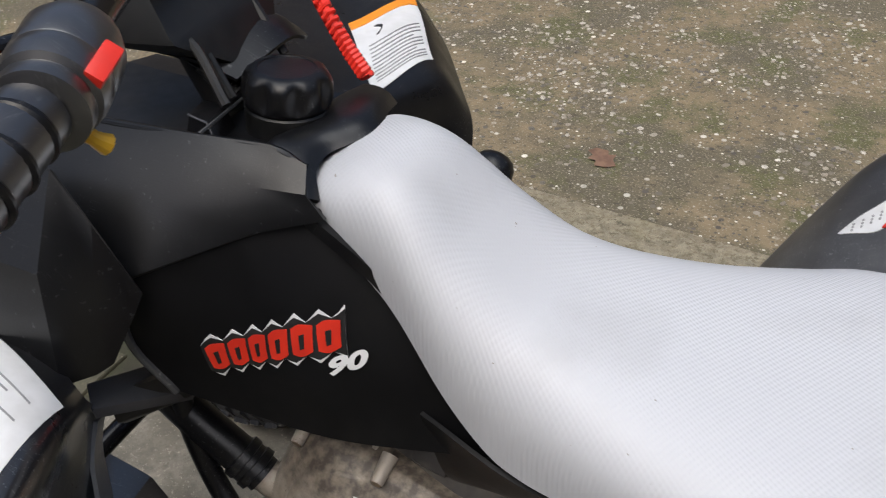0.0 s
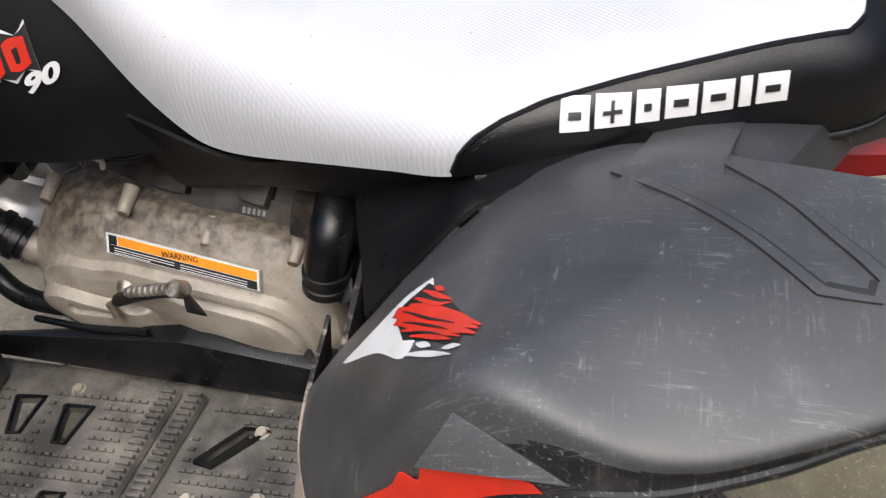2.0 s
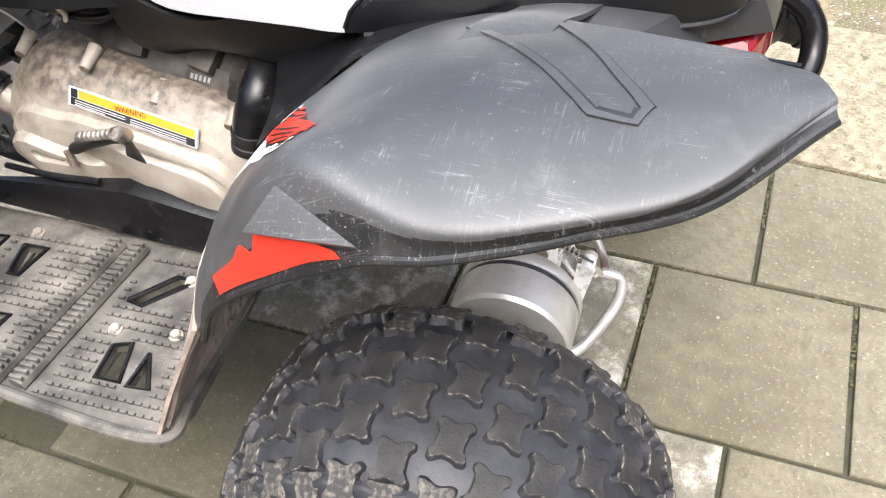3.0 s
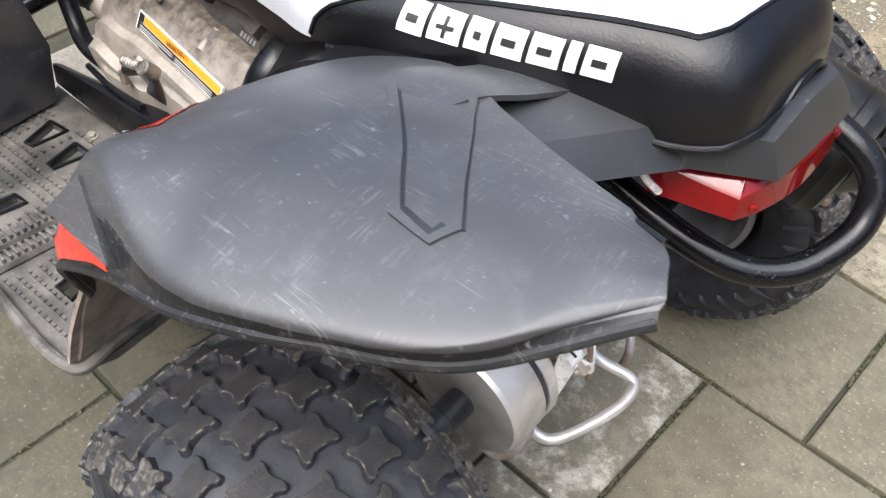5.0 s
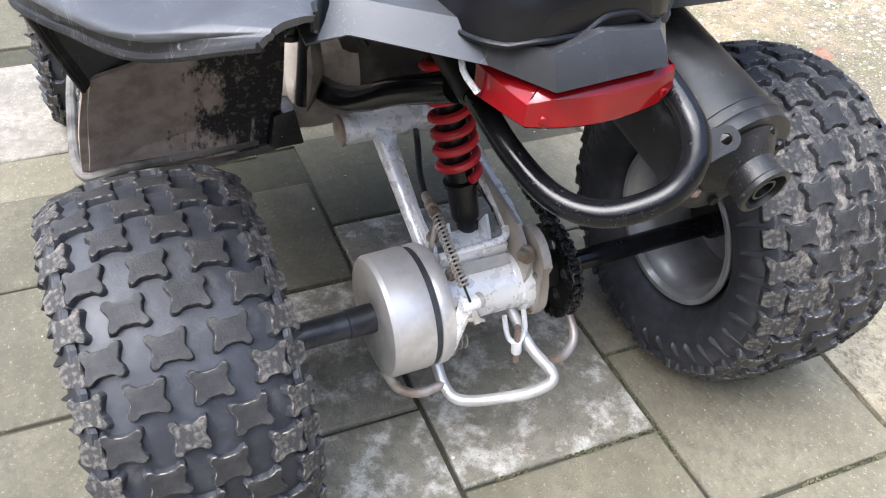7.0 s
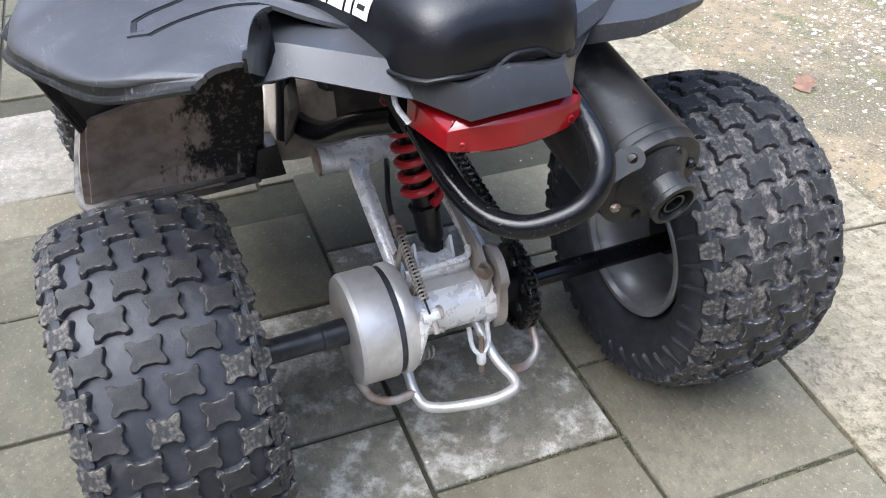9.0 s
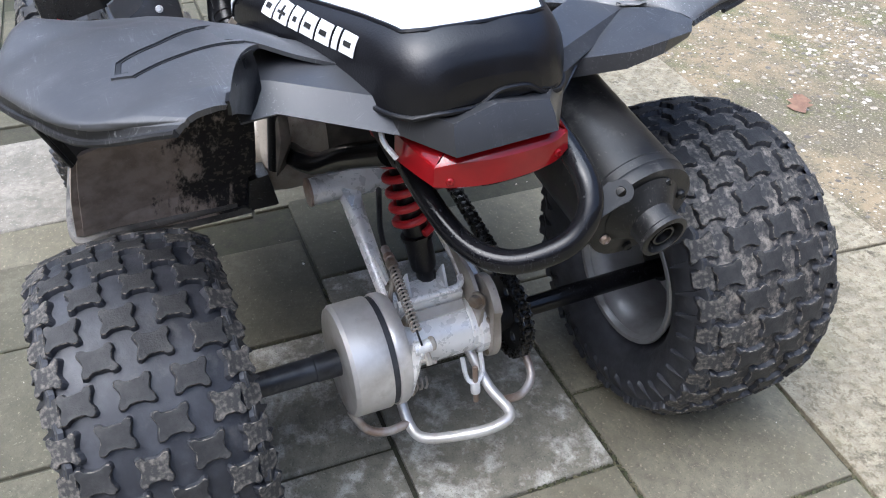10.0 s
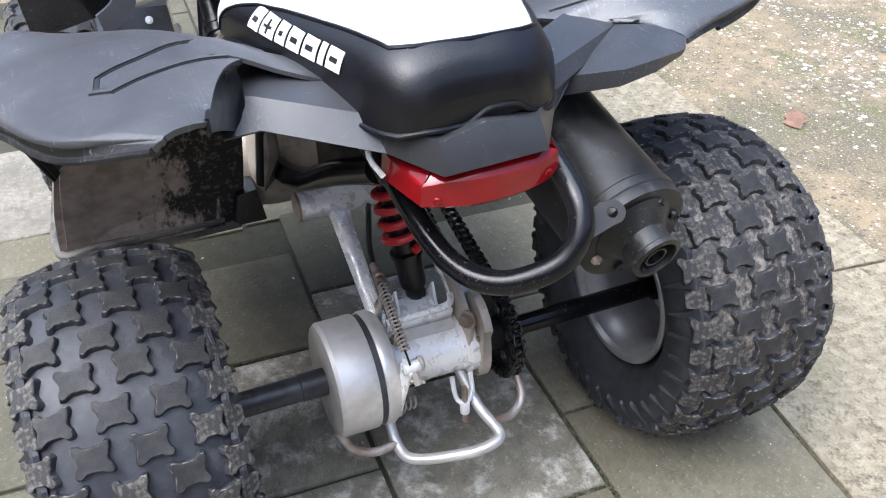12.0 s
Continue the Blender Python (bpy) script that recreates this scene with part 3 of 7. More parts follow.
for end in (0, len(rows_fine) - 1):
    target = bm_w if end == 0 else bm_b
    target.faces.new([seat_vert(target, (end, j)) for j in range(rows_fine.shape[1])])
seat = part("seat", bm_w, "seat", quad, "ribbed white vinyl seat cover, slightly soiled", 80)
part("black_side_panel", bm_b, "vinyl", seat, "smooth black vinyl seat flank", 80)


def seam_line(side):
    line = []
    for x in np.linspace(-0.117, 0.169, 46):
        a = min(max(seam_share(float(x)), 0.0), 1.0) * 90 * side
        mid, half, top, low = seat_at(float(x))
        s, c = math.sin(radians(a)), math.cos(radians(a))
        line.append((x, mid + half * math.copysign(abs(s) ** 0.62, s), low + (top - low) * abs(c) ** 0.62 + 0.0004))
    return line


part("piping", bm_tube(seam_line(-1) + seam_line(1)[::-1], 0.0021, 6, 1), "vinyl", seat, "black seam piping")
lip = []
for side, xs in ((-1, np.linspace(-0.10, 0.198, 30)), (1, np.linspace(0.198, -0.10, 30))):
    lip += [(x, seat_at(x)[0] + side * (seat_at(x)[1] + 0.001), seat_at(x)[3] - 0.002) for x in map(float, xs)]
    if side < 0:
        lip += [(0.1995, y, seat_at(0.198)[3] - 0.002 + tail_arch(0.198, y)) for y in map(float, np.linspace(-0.068, 0.020, 22))]
part("seat_lip", bm_tube(lip, 0.0028, 10, 1), "vinyl", seat, "rolled black vinyl lower edge")
# stitches beside the seam
bm = bmesh.new()
for p, q in zip(seam_line(-1)[2:40], seam_line(-1)[3:41]):
    p, q = np.array(p) + (0.004, -0.002, -0.004), np.array(q) + (0.004, -0.002, -0.004)
    bm_tube([p + (q - p) * 0.1, p + (q - p) * 0.6], 0.0006, 5, 1, bm=bm)
part("stitching", bm, "dark", seat)
base = [[(x, -0.02 + d * half * 0.96, low + (0.001 if abs(d) < 1 else 0.003)) for d in (-1, -0.5, 0, 0.5, 1)] for x, half, low in ((r[0], r[2], r[4]) for r in SEAT)]
part("seat_base", bm_shell(surface(base, 3, 2)[::-1], 0.012), "plastic", seat)


def on_flank(x0, x1, z0, z1, lift=0.0012, slope=0.0, n=8):
    """A thin printed patch on the seat's left flank."""
    g = [[(x, seat_side(x, z + slope * (x - x0)) - lift, z + slope * (x - x0)) for z in np.linspace(z0, z1, 5)] for x in np.linspace(x0, x1, n)]
    return bm_shell(np.array(g)[::-1], 0.0008)


# maker's mark on the flank: plain white blocks with dark slits
x = -0.040
for k, w in enumerate((0.0200, 0.0240, 0.0160, 0.0210, 0.0210, 0.0080, 0.0210)):
    part("mark_block", on_flank(x, x + w, 0.6858, 0.7054, slope=-0.03), "white", seat)
    if k == 1:
        mx, mz = x + w / 2, 0.6954 - 0.03 * 0.0
        for dx, dz in ((0.0066, 0.0013), (0.0013, 0.0066)):
            part("mark_slit", on_flank(mx - dx, mx + dx, mz - dz, mz + dz, 0.0024), "ink", seat)
    elif w > 0.015:
        part("mark_slit", on_flank(x + 0.0055, x + w - 0.0055, 0.6935, 0.6980, 0.0024, slope=-0.03), "ink", seat)
    x += w + 0.0036

# rear cover under the seat: inner, top edge and lower edge at each corner, from the left fender round the tail to the right one
COVER = [
    ((0.020, -0.190, 0.672), (0.076, -0.235, 0.667), (0.087, -0.240, 0.656), (0.112, -0.237, 0.640)),
    ((0.050, -0.165, 0.674), (0.098, -0.202, 0.668), (0.105, -0.200, 0.658), (0.116, -0.203, 0.645)),
    ((0.098, -0.098, 0.664), (0.145, -0.110, 0.654), (0.156, -0.106, 0.640), (0.167, -0.102, 0.626)),
    ((0.165, -0.060, 0.650), (0.209, -0.067, 0.647), (0.214, -0.068, 0.635), (0.219, -0.068, 0.622)),
    ((0.175, -0.026, 0.656), (0.211, -0.026, 0.660), (0.217, -0.025, 0.644), (0.2225, -0.024, 0.627)),
    ((0.170, 0.018, 0.656), (0.211, 0.027, 0.653), (0.219, 0.027, 0.643), (0.226, 0.027, 0.631)),
    ((0.090, 0.066, 0.668), (0.134, 0.078, 0.660), (0.151, 0.074, 0.647), (0.166, 0.066, 0.634)),
    ((0.040, 0.150, 0.676), (0.080, 0.190, 0.672), (0.096, 0.165, 0.661), (0.126, 0.110, 0.646)),
]


def facets(rows, thick, bevel=0.0025):
    """A folded sheet through corner rows."""
    bm = bm_shell(np.array(rows, float), thick)
    if bevel:
        folds = [e for e in bm.edges if len(e.link_faces) == 2 and e.calc_face_angle(0) > radians(13)]
        bmesh.ops.bevel(bm, geom=folds, offset=bevel, segments=2, affect="EDGES", profile=0.6, clamp_overlap=True)
    return bm


part("rear_cover", facets(COVER, 0.004), "cover_plastic", quad, "angular black plastic cover behind the seat", 25)
# tail light: its plan line from the left side round the back to the right, with the lower and upper edge of the lens
LENS = [(0.140, -0.100, 0.584, 0.618), (0.206, -0.087, 0.585, 0.610), (0.215, -0.068, 0.585, 0.615), (0.224, -0.035, 0.586, 0.617), (0.2265, 0.000, 0.589, 0.619), (0.2255, 0.030, 0.595, 0.622), (0.219, 0.047, 0.602, 0.627), (0.165, 0.056, 0.606, 0.634)]
LENS = [LENS[0], (0.185, -0.0915, 0.5845, 0.612), *map(tuple, catmull(LENS[1:7], 4)), LENS[7]]
last = len(LENS) - 1
rows = []
for k, (x, y, z0, z1) in enumerate(LENS):
    way = Vector((LENS[min(k + 1, last)][0] - LENS[max(k - 1, 0)][0], LENS[min(k + 1, last)][1] - LENS[max(k - 1, 0)][1], 0)).normalized()
    ix, iy = -way.y, way.x
    rows.append([(x + ix * d, y + iy * d, z) for d, z in ((0.030, z0 + 0.001), (0.003, z0), (0.0, z0 + 0.003), (0.0015, z1 - 0.003), (0.004, z1), (0.022, z1 + 0.015))])
tail = part("tail_light", facets(rows, 0.003, 0.0), "lens", quad, "glossy red tail light lens", 30)
for at, to in (((0.2125, -0.073, 0.594), (0.5, -0.23, 0.594)), ((0.2245, 0.033, 0.606), (0.5, 0.07, 0.606))):
    part("lens_screw", bm_lathe([(0.0042, 0), (0.0042, 0.0012), (0.003, 0.0022), (0.0014, 0.0022), (0.0012, 0.0012)], along(at, to), 14), "lens", tail)
part("lamp_body", bm_hull([(0.13, -0.085, 0.640), (0.19, -0.07, 0.636), (0.20, 0.02, 0.640), (0.13, 0.04, 0.645), (0.13, -0.08, 0.592), (0.19, -0.06, 0.592), (0.195, 0.02, 0.600), (0.13, 0.04, 0.605)], 0.003), "dark", tail)

# rear fenders: rows from the footwell to the tip, each from the seat outwards
FENDER = [
    [(-0.245, -0.272, 0.478), (-0.243, -0.300, 0.474), (-0.235, -0.335, 0.472), (-0.205, -0.385, 0.485), (-0.190, -0.400, 0.480)],
    [(-0.174, -0.286, 0.588), (-0.171, -0.315, 0.592), (-0.163, -0.352, 0.596), (-0.140, -0.412, 0.602), (-0.130, -0.428, 0.580)],
    [(-0.085, -0.222, 0.660), (-0.080, -0.285, 0.683), (-0.074, -0.345, 0.693), (-0.066, -0.403, 0.700), (-0.020, -0.436, 0.658)],
    [(0.000, -0.170, 0.674), (0.010, -0.270, 0.708), (0.015, -0.345, 0.713), (0.036, -0.421, 0.697), (0.045, -0.434, 0.676)],
    [(0.095, -0.218, 0.705), (0.090, -0.270, 0.714), (0.092, -0.335, 0.716), (0.115, -0.400, 0.701), (0.120, -0.408, 0.686)],
    [(0.150, -0.240, 0.715), (0.160, -0.278, 0.719), (0.172, -0.320, 0.718), (0.189, -0.364, 0.707), (0.193, -0.371, 0.694)],
    [(0.230, -0.262, 0.723), (0.238, -0.274, 0.727), (0.245, -0.288, 0.728), (0.251, -0.300, 0.727), (0.253, -0.309, 0.722)],
]
FL = surface(FENDER, 20, 20)


def creased(g):
    """Presses the moulded creases into the smooth fender: a shallow front panel and a flat tail."""
    u, v = np.meshgrid(np.linspace(0, 1, g.shape[0]), np.linspace(0, 1, g.shape[1]), indexing="ij")
    n = np.cross(np.gradient(g, axis=0), np.gradient(g, axis=1))
    n /= np.linalg.norm(n, axis=2, keepdims=True) + 1e-12
    n *= np.sign(n[..., 2:3].mean())
    bound_v = np.interp(u, (0.28, 0.347, 0.417, 0.486, 0.53, 0.55), (0.80, 0.708, 0.57, 0.50, 0.43, 0.36))
    bound_u = np.interp(v, (0, 0.29, 0.375, 0.45), (0.36, 0.47, 0.53, 0.55))
    inside = np.minimum(bound_v - v, 1.5 * (bound_u - u))
    depth = -0.028 * np.clip(inside, 0, 0.16) * np.clip((u - 0.25) / 0.06, 0, 1)
    past = np.minimum(u - np.interp(v, (0, 0.27, 0.52, 0.688, 0.77, 0.82, 1), (0.90, 0.917, 0.931, 0.912, 0.87, 0.80, 0.62)), 0.45 * (v - np.interp(u, (0.7, 0.81, 0.87, 0.92, 0.94, 1), (0.86, 0.80, 0.74, 0.55, 0.1, -0.5))))
    depth -= 0.05 * np.clip(past, 0, 0.12)
    return g + n * depth[..., None]


FL = creased(FL)


def mirrored(g):
    out = np.array(g, float).copy()
    tail_part = np.maximum(out[..., 0], 0)
    across = np.linspace(0, 1, out.shape[1])[None, :]
    out[..., 0] -= 0.028
    out[..., 1] = -0.054 - out[..., 1] + 0.08 * across * np.clip((out[..., 0] + 0.228) / 0.2, 0, 1) - 0.70 * tail_part
    out[..., 2] -= 0.014 + 0.05 * tail_part
    return out


def fender_side(g, flip, lip):
    gg = g[:, ::-1] if flip else g
    bm = bm_shell(gg[::-1], 0.005)
    nv = g.shape[1] - 1
    for i, f in enumerate(bm.faces):
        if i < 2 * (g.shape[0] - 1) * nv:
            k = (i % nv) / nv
            # the outer edge takes the darker plastic that carries its shade
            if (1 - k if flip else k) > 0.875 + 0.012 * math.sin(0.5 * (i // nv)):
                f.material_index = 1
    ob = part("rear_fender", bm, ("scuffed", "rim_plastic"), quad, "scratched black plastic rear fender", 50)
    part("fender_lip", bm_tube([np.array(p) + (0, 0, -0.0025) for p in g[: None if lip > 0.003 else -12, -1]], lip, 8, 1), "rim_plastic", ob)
    return ob


fender_l = fender_side(FL, False, 0.0034)
FR_ROWS = [list(map(tuple, row)) for row in mirrored(np.array(FENDER))]
FR_ROWS[4] = [(0.035, 0.135, 0.674), (0.045, 0.205, 0.700), (0.055, 0.265, 0.703), (0.085, 0.360, 0.694), (0.090, 0.372, 0.682)]
FR_ROWS[5] = [(0.060, 0.165, 0.674), (0.075, 0.215, 0.697), (0.090, 0.255, 0.700), (0.120, 0.305, 0.692), (0.125, 0.315, 0.682)]
FR_ROWS[6] = [(0.085, 0.195, 0.676), (0.115, 0.212, 0.684), (0.135, 0.222, 0.686), (0.150, 0.230, 0.684), (0.155, 0.235, 0.680)]
FR = creased(surface(FR_ROWS, 20, 20))
fender_r = fender_side(FR, True, 0.0028)


def on_grid(g, edge_a, edge_b, lift=0.0012, n=10, thick=0.0008, out=(0, 0, 1)):
    """A thin patch on a smooth grid between two lines given in shares of the grid."""
    def at(u, v):
        i, j = u * (g.shape[0] - 1), v * (g.shape[1] - 1)
        i0, j0 = min(int(i), g.shape[0] - 2), min(int(j), g.shape[1] - 2)
        a, b = i - i0, j - j0
        return (1 - a) * (1 - b) * g[i0, j0] + a * (1 - b) * g[i0 + 1, j0] + (1 - a) * b * g[i0, j0 + 1] + a * b * g[i0 + 1, j0 + 1]
    ea, eb = catmull([(*p, 0) for p in edge_a], n)[:, :2], catmull([(*p, 0) for p in edge_b], n)[:, :2]
    k = np.linspace(0, 1, 7)
    uv = ea[:, None] * (1 - k[None, :, None]) + eb[:, None] * k[None, :, None]
    pts = np.array([[at(*p) for p in row] for row in uv])
    du, dv = np.gradient(pts, axis=0), np.gradient(pts, axis=1)
    nn = np.cross(du, dv)
    nn /= np.linalg.norm(nn, axis=2, keepdims=True) + 1e-12
    if (nn @ np.array(out, float)).sum() < 0:
        nn, pts = -nn[::-1], pts[::-1]
    return bm_shell(pts + nn * lift, thick)


# fender decals: white triangle with red strokes at the front, red flash on the outer edge, moulded channel on top
part("decal_white", on_grid(FL, [(0.146, 0.222), (0.203, 0.226), (0.243, 0.224), (0.280, 0.238)], [(0.157, 0.261), (0.215, 0.410), (0.262, 0.540), (0.284, 0.300)], 0.0004, thick=0.0003), "white", fender_l, "chipped white decal")
part("decal_black", on_grid(FL, [(0.277, 0.258), (0.243, 0.300), (0.256, 0.470)], [(0.306, 0.410), (0.330, 0.520), (0.330, 0.620)], 0.0007, thick=0.0003), "ink", fender_l)


def brush_stroke(name, a, b, c, half, colour, lift):
    """A tapered stroke through three points of the fender's sheet."""
    a, b, c = np.array(a), np.array(b), np.array(c)
    side = np.array((-(c - a)[1] * 0.35, (c - a)[0] * 2.6))
    side = side / np.hypot(side[0] * 2.6, side[1]) * half
    part(name, on_grid(FL, [a - side * 0.35, b - side, c - side * 0.15], [a + side * 0.35, b + side, c + side * 0.15], lift, 6, thick=0.0003), colour, fender_l)


for k, (a, b, c) in enumerate((((0.257, 0.312), (0.290, 0.430), (0.341, 0.538)), ((0.240, 0.270), (0.285, 0.438), (0.353, 0.561)), ((0.237, 0.290), (0.285, 0.457), (0.351, 0.574)), ((0.242, 0.350), (0.289, 0.488), (0.350, 0.593)), ((0.254, 0.426), (0.292, 0.512), (0.332, 0.587)), ((0.266, 0.478), (0.297, 0.540), (0.320, 0.582)))):
    brush_stroke("decal_red_stroke", a, b, c, 0.021 if k < 4 else 0.008, "red", 0.0010 + 0.00012 * k)
for a, b, c in (((0.263, 0.292), (0.289, 0.394), (0.310, 0.428)), ((0.273, 0.287), (0.292, 0.363), (0.310, 0.418)), ((0.287, 0.311), (0.293, 0.335), (0.299, 0.358))):
    brush_stroke("decal_red_stroke", a, b, c, 0.008, "red", 0.0012)
for a, b, c in (((0.263, 0.543), (0.296, 0.600), (0.327, 0.650)), ((0.275, 0.525), (0.285, 0.548), (0.294, 0.567)), ((0.311, 0.601), (0.324, 0.615), (0.337, 0.627))):
    brush_stroke("decal_white_stroke", a, b, c, 0.010, "white", 0.0014)
for a, b, c in (((0.252, 0.330), (0.285, 0.447), (0.318, 0.520)), ((0.256, 0.395), (0.285, 0.475), (0.312, 0.535)), ((0.262, 0.455), (0.285, 0.503), (0.305, 0.545))):
    brush_stroke("decal_black_stroke", a, b, c, 0.004, "ink", 0.0020)
# the far fender carries the same decal, drawn out along its edge
part("decal_white", on_grid(FR, [(0.264, 0.285), (0.290, 0.365), (0.339, 0.445), (0.395, 0.560)], [(0.268, 0.275), (0.321, 0.251), (0.352, 0.345), (0.400, 0.545)], 0.0010), "white", fender_r, "white dotted decal")
part("decal_red", on_grid(FR, [(0.326, 0.262), (0.366, 0.395), (0.420, 0.520), (0.462, 0.660)], [(0.334, 0.256), (0.390, 0.385), (0.436, 0.510), (0.465, 0.655)], 0.0018), "red", fender_r, "red brush-stroke decal")
part("decal_red", on_grid(FR, [(0.356, 0.262), (0.385, 0.330), (0.408, 0.385)], [(0.365, 0.255), (0.398, 0.320), (0.410, 0.383)], 0.0018), "red", fender_r)
for k in range(3):
    part("decal_white_stroke", on_grid(FR, [(0.350 + 0.03 * k, 0.235 + 0.13 * k), (0.385 + 0.03 * k, 0.300 + 0.13 * k)], [(0.353 + 0.03 * k, 0.233 + 0.13 * k), (0.388 + 0.03 * k, 0.298 + 0.13 * k)], 0.0022, 5), "white", fender_r)
for k in range(18):
    a, s = 0.282 + 0.012 * (k // 3), (k % 3) / 3.0
    b = 0.275 + (a - 0.282) * 0.9 + s * 0.055
    part("decal_dot", on_grid(FR, [(a, b), (a + 0.003, b)], [(a, b + 0.010), (a + 0.003, b + 0.010)], 0.0016, 2), "grey_ink", fender_r)
part("decal_red_flash", on_grid(FL, [(0.172, 0.850), (0.215, 0.875), (0.235, 0.855), (0.246, 0.900), (0.264, 0.863), (0.30, 0.922), (0.335, 0.972)], [(0.172, 0.975), (0.20, 0.978), (0.22, 0.98), (0.24, 0.984), (0.264, 0.985), (0.30, 0.985), (0.338, 0.995)], 0.0014, 4), "red", fender_l, "torn red flash decal")
for g, ob in ((FL, fender_l), (FR, fender_r)):
    left_in = np.array([(0.495, 0.105), (0.529, 0.162), (0.590, 0.247), (0.649, 0.342), (0.690, 0.431), (0.715, 0.497)])
    left_out = np.array([(0.488, 0.121), (0.521, 0.178), (0.579, 0.260), (0.638, 0.355), (0.679, 0.444), (0.704, 0.514)])
    right_in = np.array([(0.612, 0.060), (0.649, 0.131), (0.680, 0.198), (0.711, 0.277), (0.735, 0.350), (0.756, 0.420), (0.770, 0.486)])
    right_out = np.array([(0.622, 0.047), (0.660, 0.120), (0.694, 0.191), (0.727, 0.274), (0.752, 0.347), (0.772, 0.415), (0.786, 0.480)])
    toe_in, toe_out = np.array((0.758, 0.527)), np.array((0.763, 0.545))
    for a, b2 in ((left_out, left_in), ([left_out[-1], (left_out[-1] + toe_out) / 2, toe_out], [left_in[-1], (left_in[-1] + toe_in) / 2, toe_in]), ([toe_out, (toe_out + right_out[-1]) / 2, right_out[-1]], [toe_in, (toe_in + right_in[-1]) / 2, right_in[-1]]), (right_in, right_out)):
        part("channel_ridge", on_grid(g, a, b2, 0.0020, thick=0.0022), "scuffed", ob)
    # black strips laid on the sheet stand in for shade beside the ridges
    part("channel_groove", on_grid(g, left_in, left_in + (0.005, -0.004), 0.0006, thick=0.0008), "ink", ob)
    part("channel_groove", on_grid(g, right_out, right_out + (0.004, -0.003), 0.0006, thick=0.0008), "ink", ob)
    part("channel_slot", on_grid(g, [left_in[-1], (left_in[-1] + toe_in) / 2, toe_in], [left_in[-1] + (0.003, -0.016), (left_in[-1] + toe_in) / 2 + (0.003, -0.017), toe_in + (0.0, -0.020)], 0.0012, thick=0.001), "ink", ob)
    part("channel_slot", on_grid(g, [toe_in, right_in[-1]], [toe_in + (-0.001, -0.020), right_in[-1] + (-0.008, -0.006)], 0.0012, thick=0.001), "ink", ob)

# folded inner flank of each fender, down to the rear cover
FLANK = [[(0.090, -0.214, 0.701), (0.092, -0.211, 0.684), (0.098, -0.211, 0.662)], [(0.120, -0.229, 0.709), (0.118, -0.226, 0.684), (0.112, -0.226, 0.648)], [(0.150, -0.240, 0.713), (0.149, -0.237, 0.692), (0.140, -0.238, 0.664)], [(0.195, -0.254, 0.718), (0.192, -0.251, 0.704), (0.186, -0.251, 0.688)], [(0.230, -0.262, 0.721), (0.228, -0.261, 0.713), (0.226, -0.261, 0.707)]]
part("fender_flank", facets(FLANK, 0.003, 0.0), "plastic", fender_l, "", 20)
BRIDGE = [[(0.000, -0.262, 0.703), (0.010, -0.215, 0.697), (0.020, -0.172, 0.680), (0.030, -0.135, 0.670)], [(0.030, -0.262, 0.706), (0.038, -0.215, 0.702), (0.046, -0.172, 0.684), (0.056, -0.132, 0.671)], [(0.062, -0.258, 0.707), (0.070, -0.215, 0.702), (0.078, -0.172, 0.684), (0.088, -0.130, 0.670)]]
part("fender_bridge", bm_shell(surface(BRIDGE, 5, 6), 0.004), "scuffed", fender_l, "", 40)
TAIL_R = [[(0.080, 0.190, 0.673), (0.104, 0.150, 0.659), (0.126, 0.110, 0.646), (0.124, 0.105, 0.628)], [(0.120, 0.213, 0.682), (0.143, 0.182, 0.671), (0.163, 0.152, 0.661), (0.160, 0.148, 0.645)], [(0.145, 0.217, 0.683), (0.168, 0.193, 0.679), (0.184, 0.175, 0.677), (0.181, 0.172, 0.666)], [(0.163, 0.219, 0.682), (0.168, 0.214, 0.681), (0.172, 0.209, 0.679), (0.170, 0.207, 0.673)]]
part("fender_tail", facets(TAIL_R, 0.003, 0.001), "cover_plastic", fender_r, "", 20)
bm = bm_hull([(-0.067, -0.414, 0.692), (-0.088, -0.433, 0.664), (-0.004, -0.440, 0.678), (-0.067, -0.405, 0.680), (-0.085, -0.415, 0.650), (-0.006, -0.430, 0.664)], 0.0006)
part("fender_facet", bm, "scuffed", fender_l, "", 20)

# inner panels below the seat
INNER = [[(-0.430, -0.112, 0.640), (-0.415, -0.105, 0.560), (-0.40, -0.07, 0.52)], [(-0.330, -0.128, 0.610), (-0.320, -0.110, 0.565), (-0.31, -0.07, 0.54)], [(-0.230, -0.140, 0.628), (-0.225, -0.128, 0.575), (-0.21, -0.09, 0.54)], [(-0.110, -0.165, 0.662), (-0.110, -0.150, 0.60), (-0.10, -0.11, 0.56)], [(0.02, -0.15, 0.662), (0.02, -0.13, 0.62), (0.02, -0.10, 0.60)]]
part("under_seat_panel", bm_shell(surface(INNER, 6, 6), 0.004), "glossy", quad, "black plastic panel below the seat", 60)
WEB = [[(-0.222, -0.132, 0.574), (-0.205, -0.185, 0.562), (-0.168, -0.280, 0.592)], [(-0.150, -0.150, 0.620), (-0.145, -0.200, 0.605), (-0.135, -0.255, 0.622)], [(-0.090, -0.168, 0.655), (-0.085, -0.190, 0.655), (-0.080, -0.222, 0.662)], [(0.02, -0.150, 0.664), (0.02, -0.165, 0.668), (0.02, -0.178, 0.672)]]
part("fender_web", bm_shell(surface(WEB, 6, 6), 0.004), "plastic", quad, "", 60)

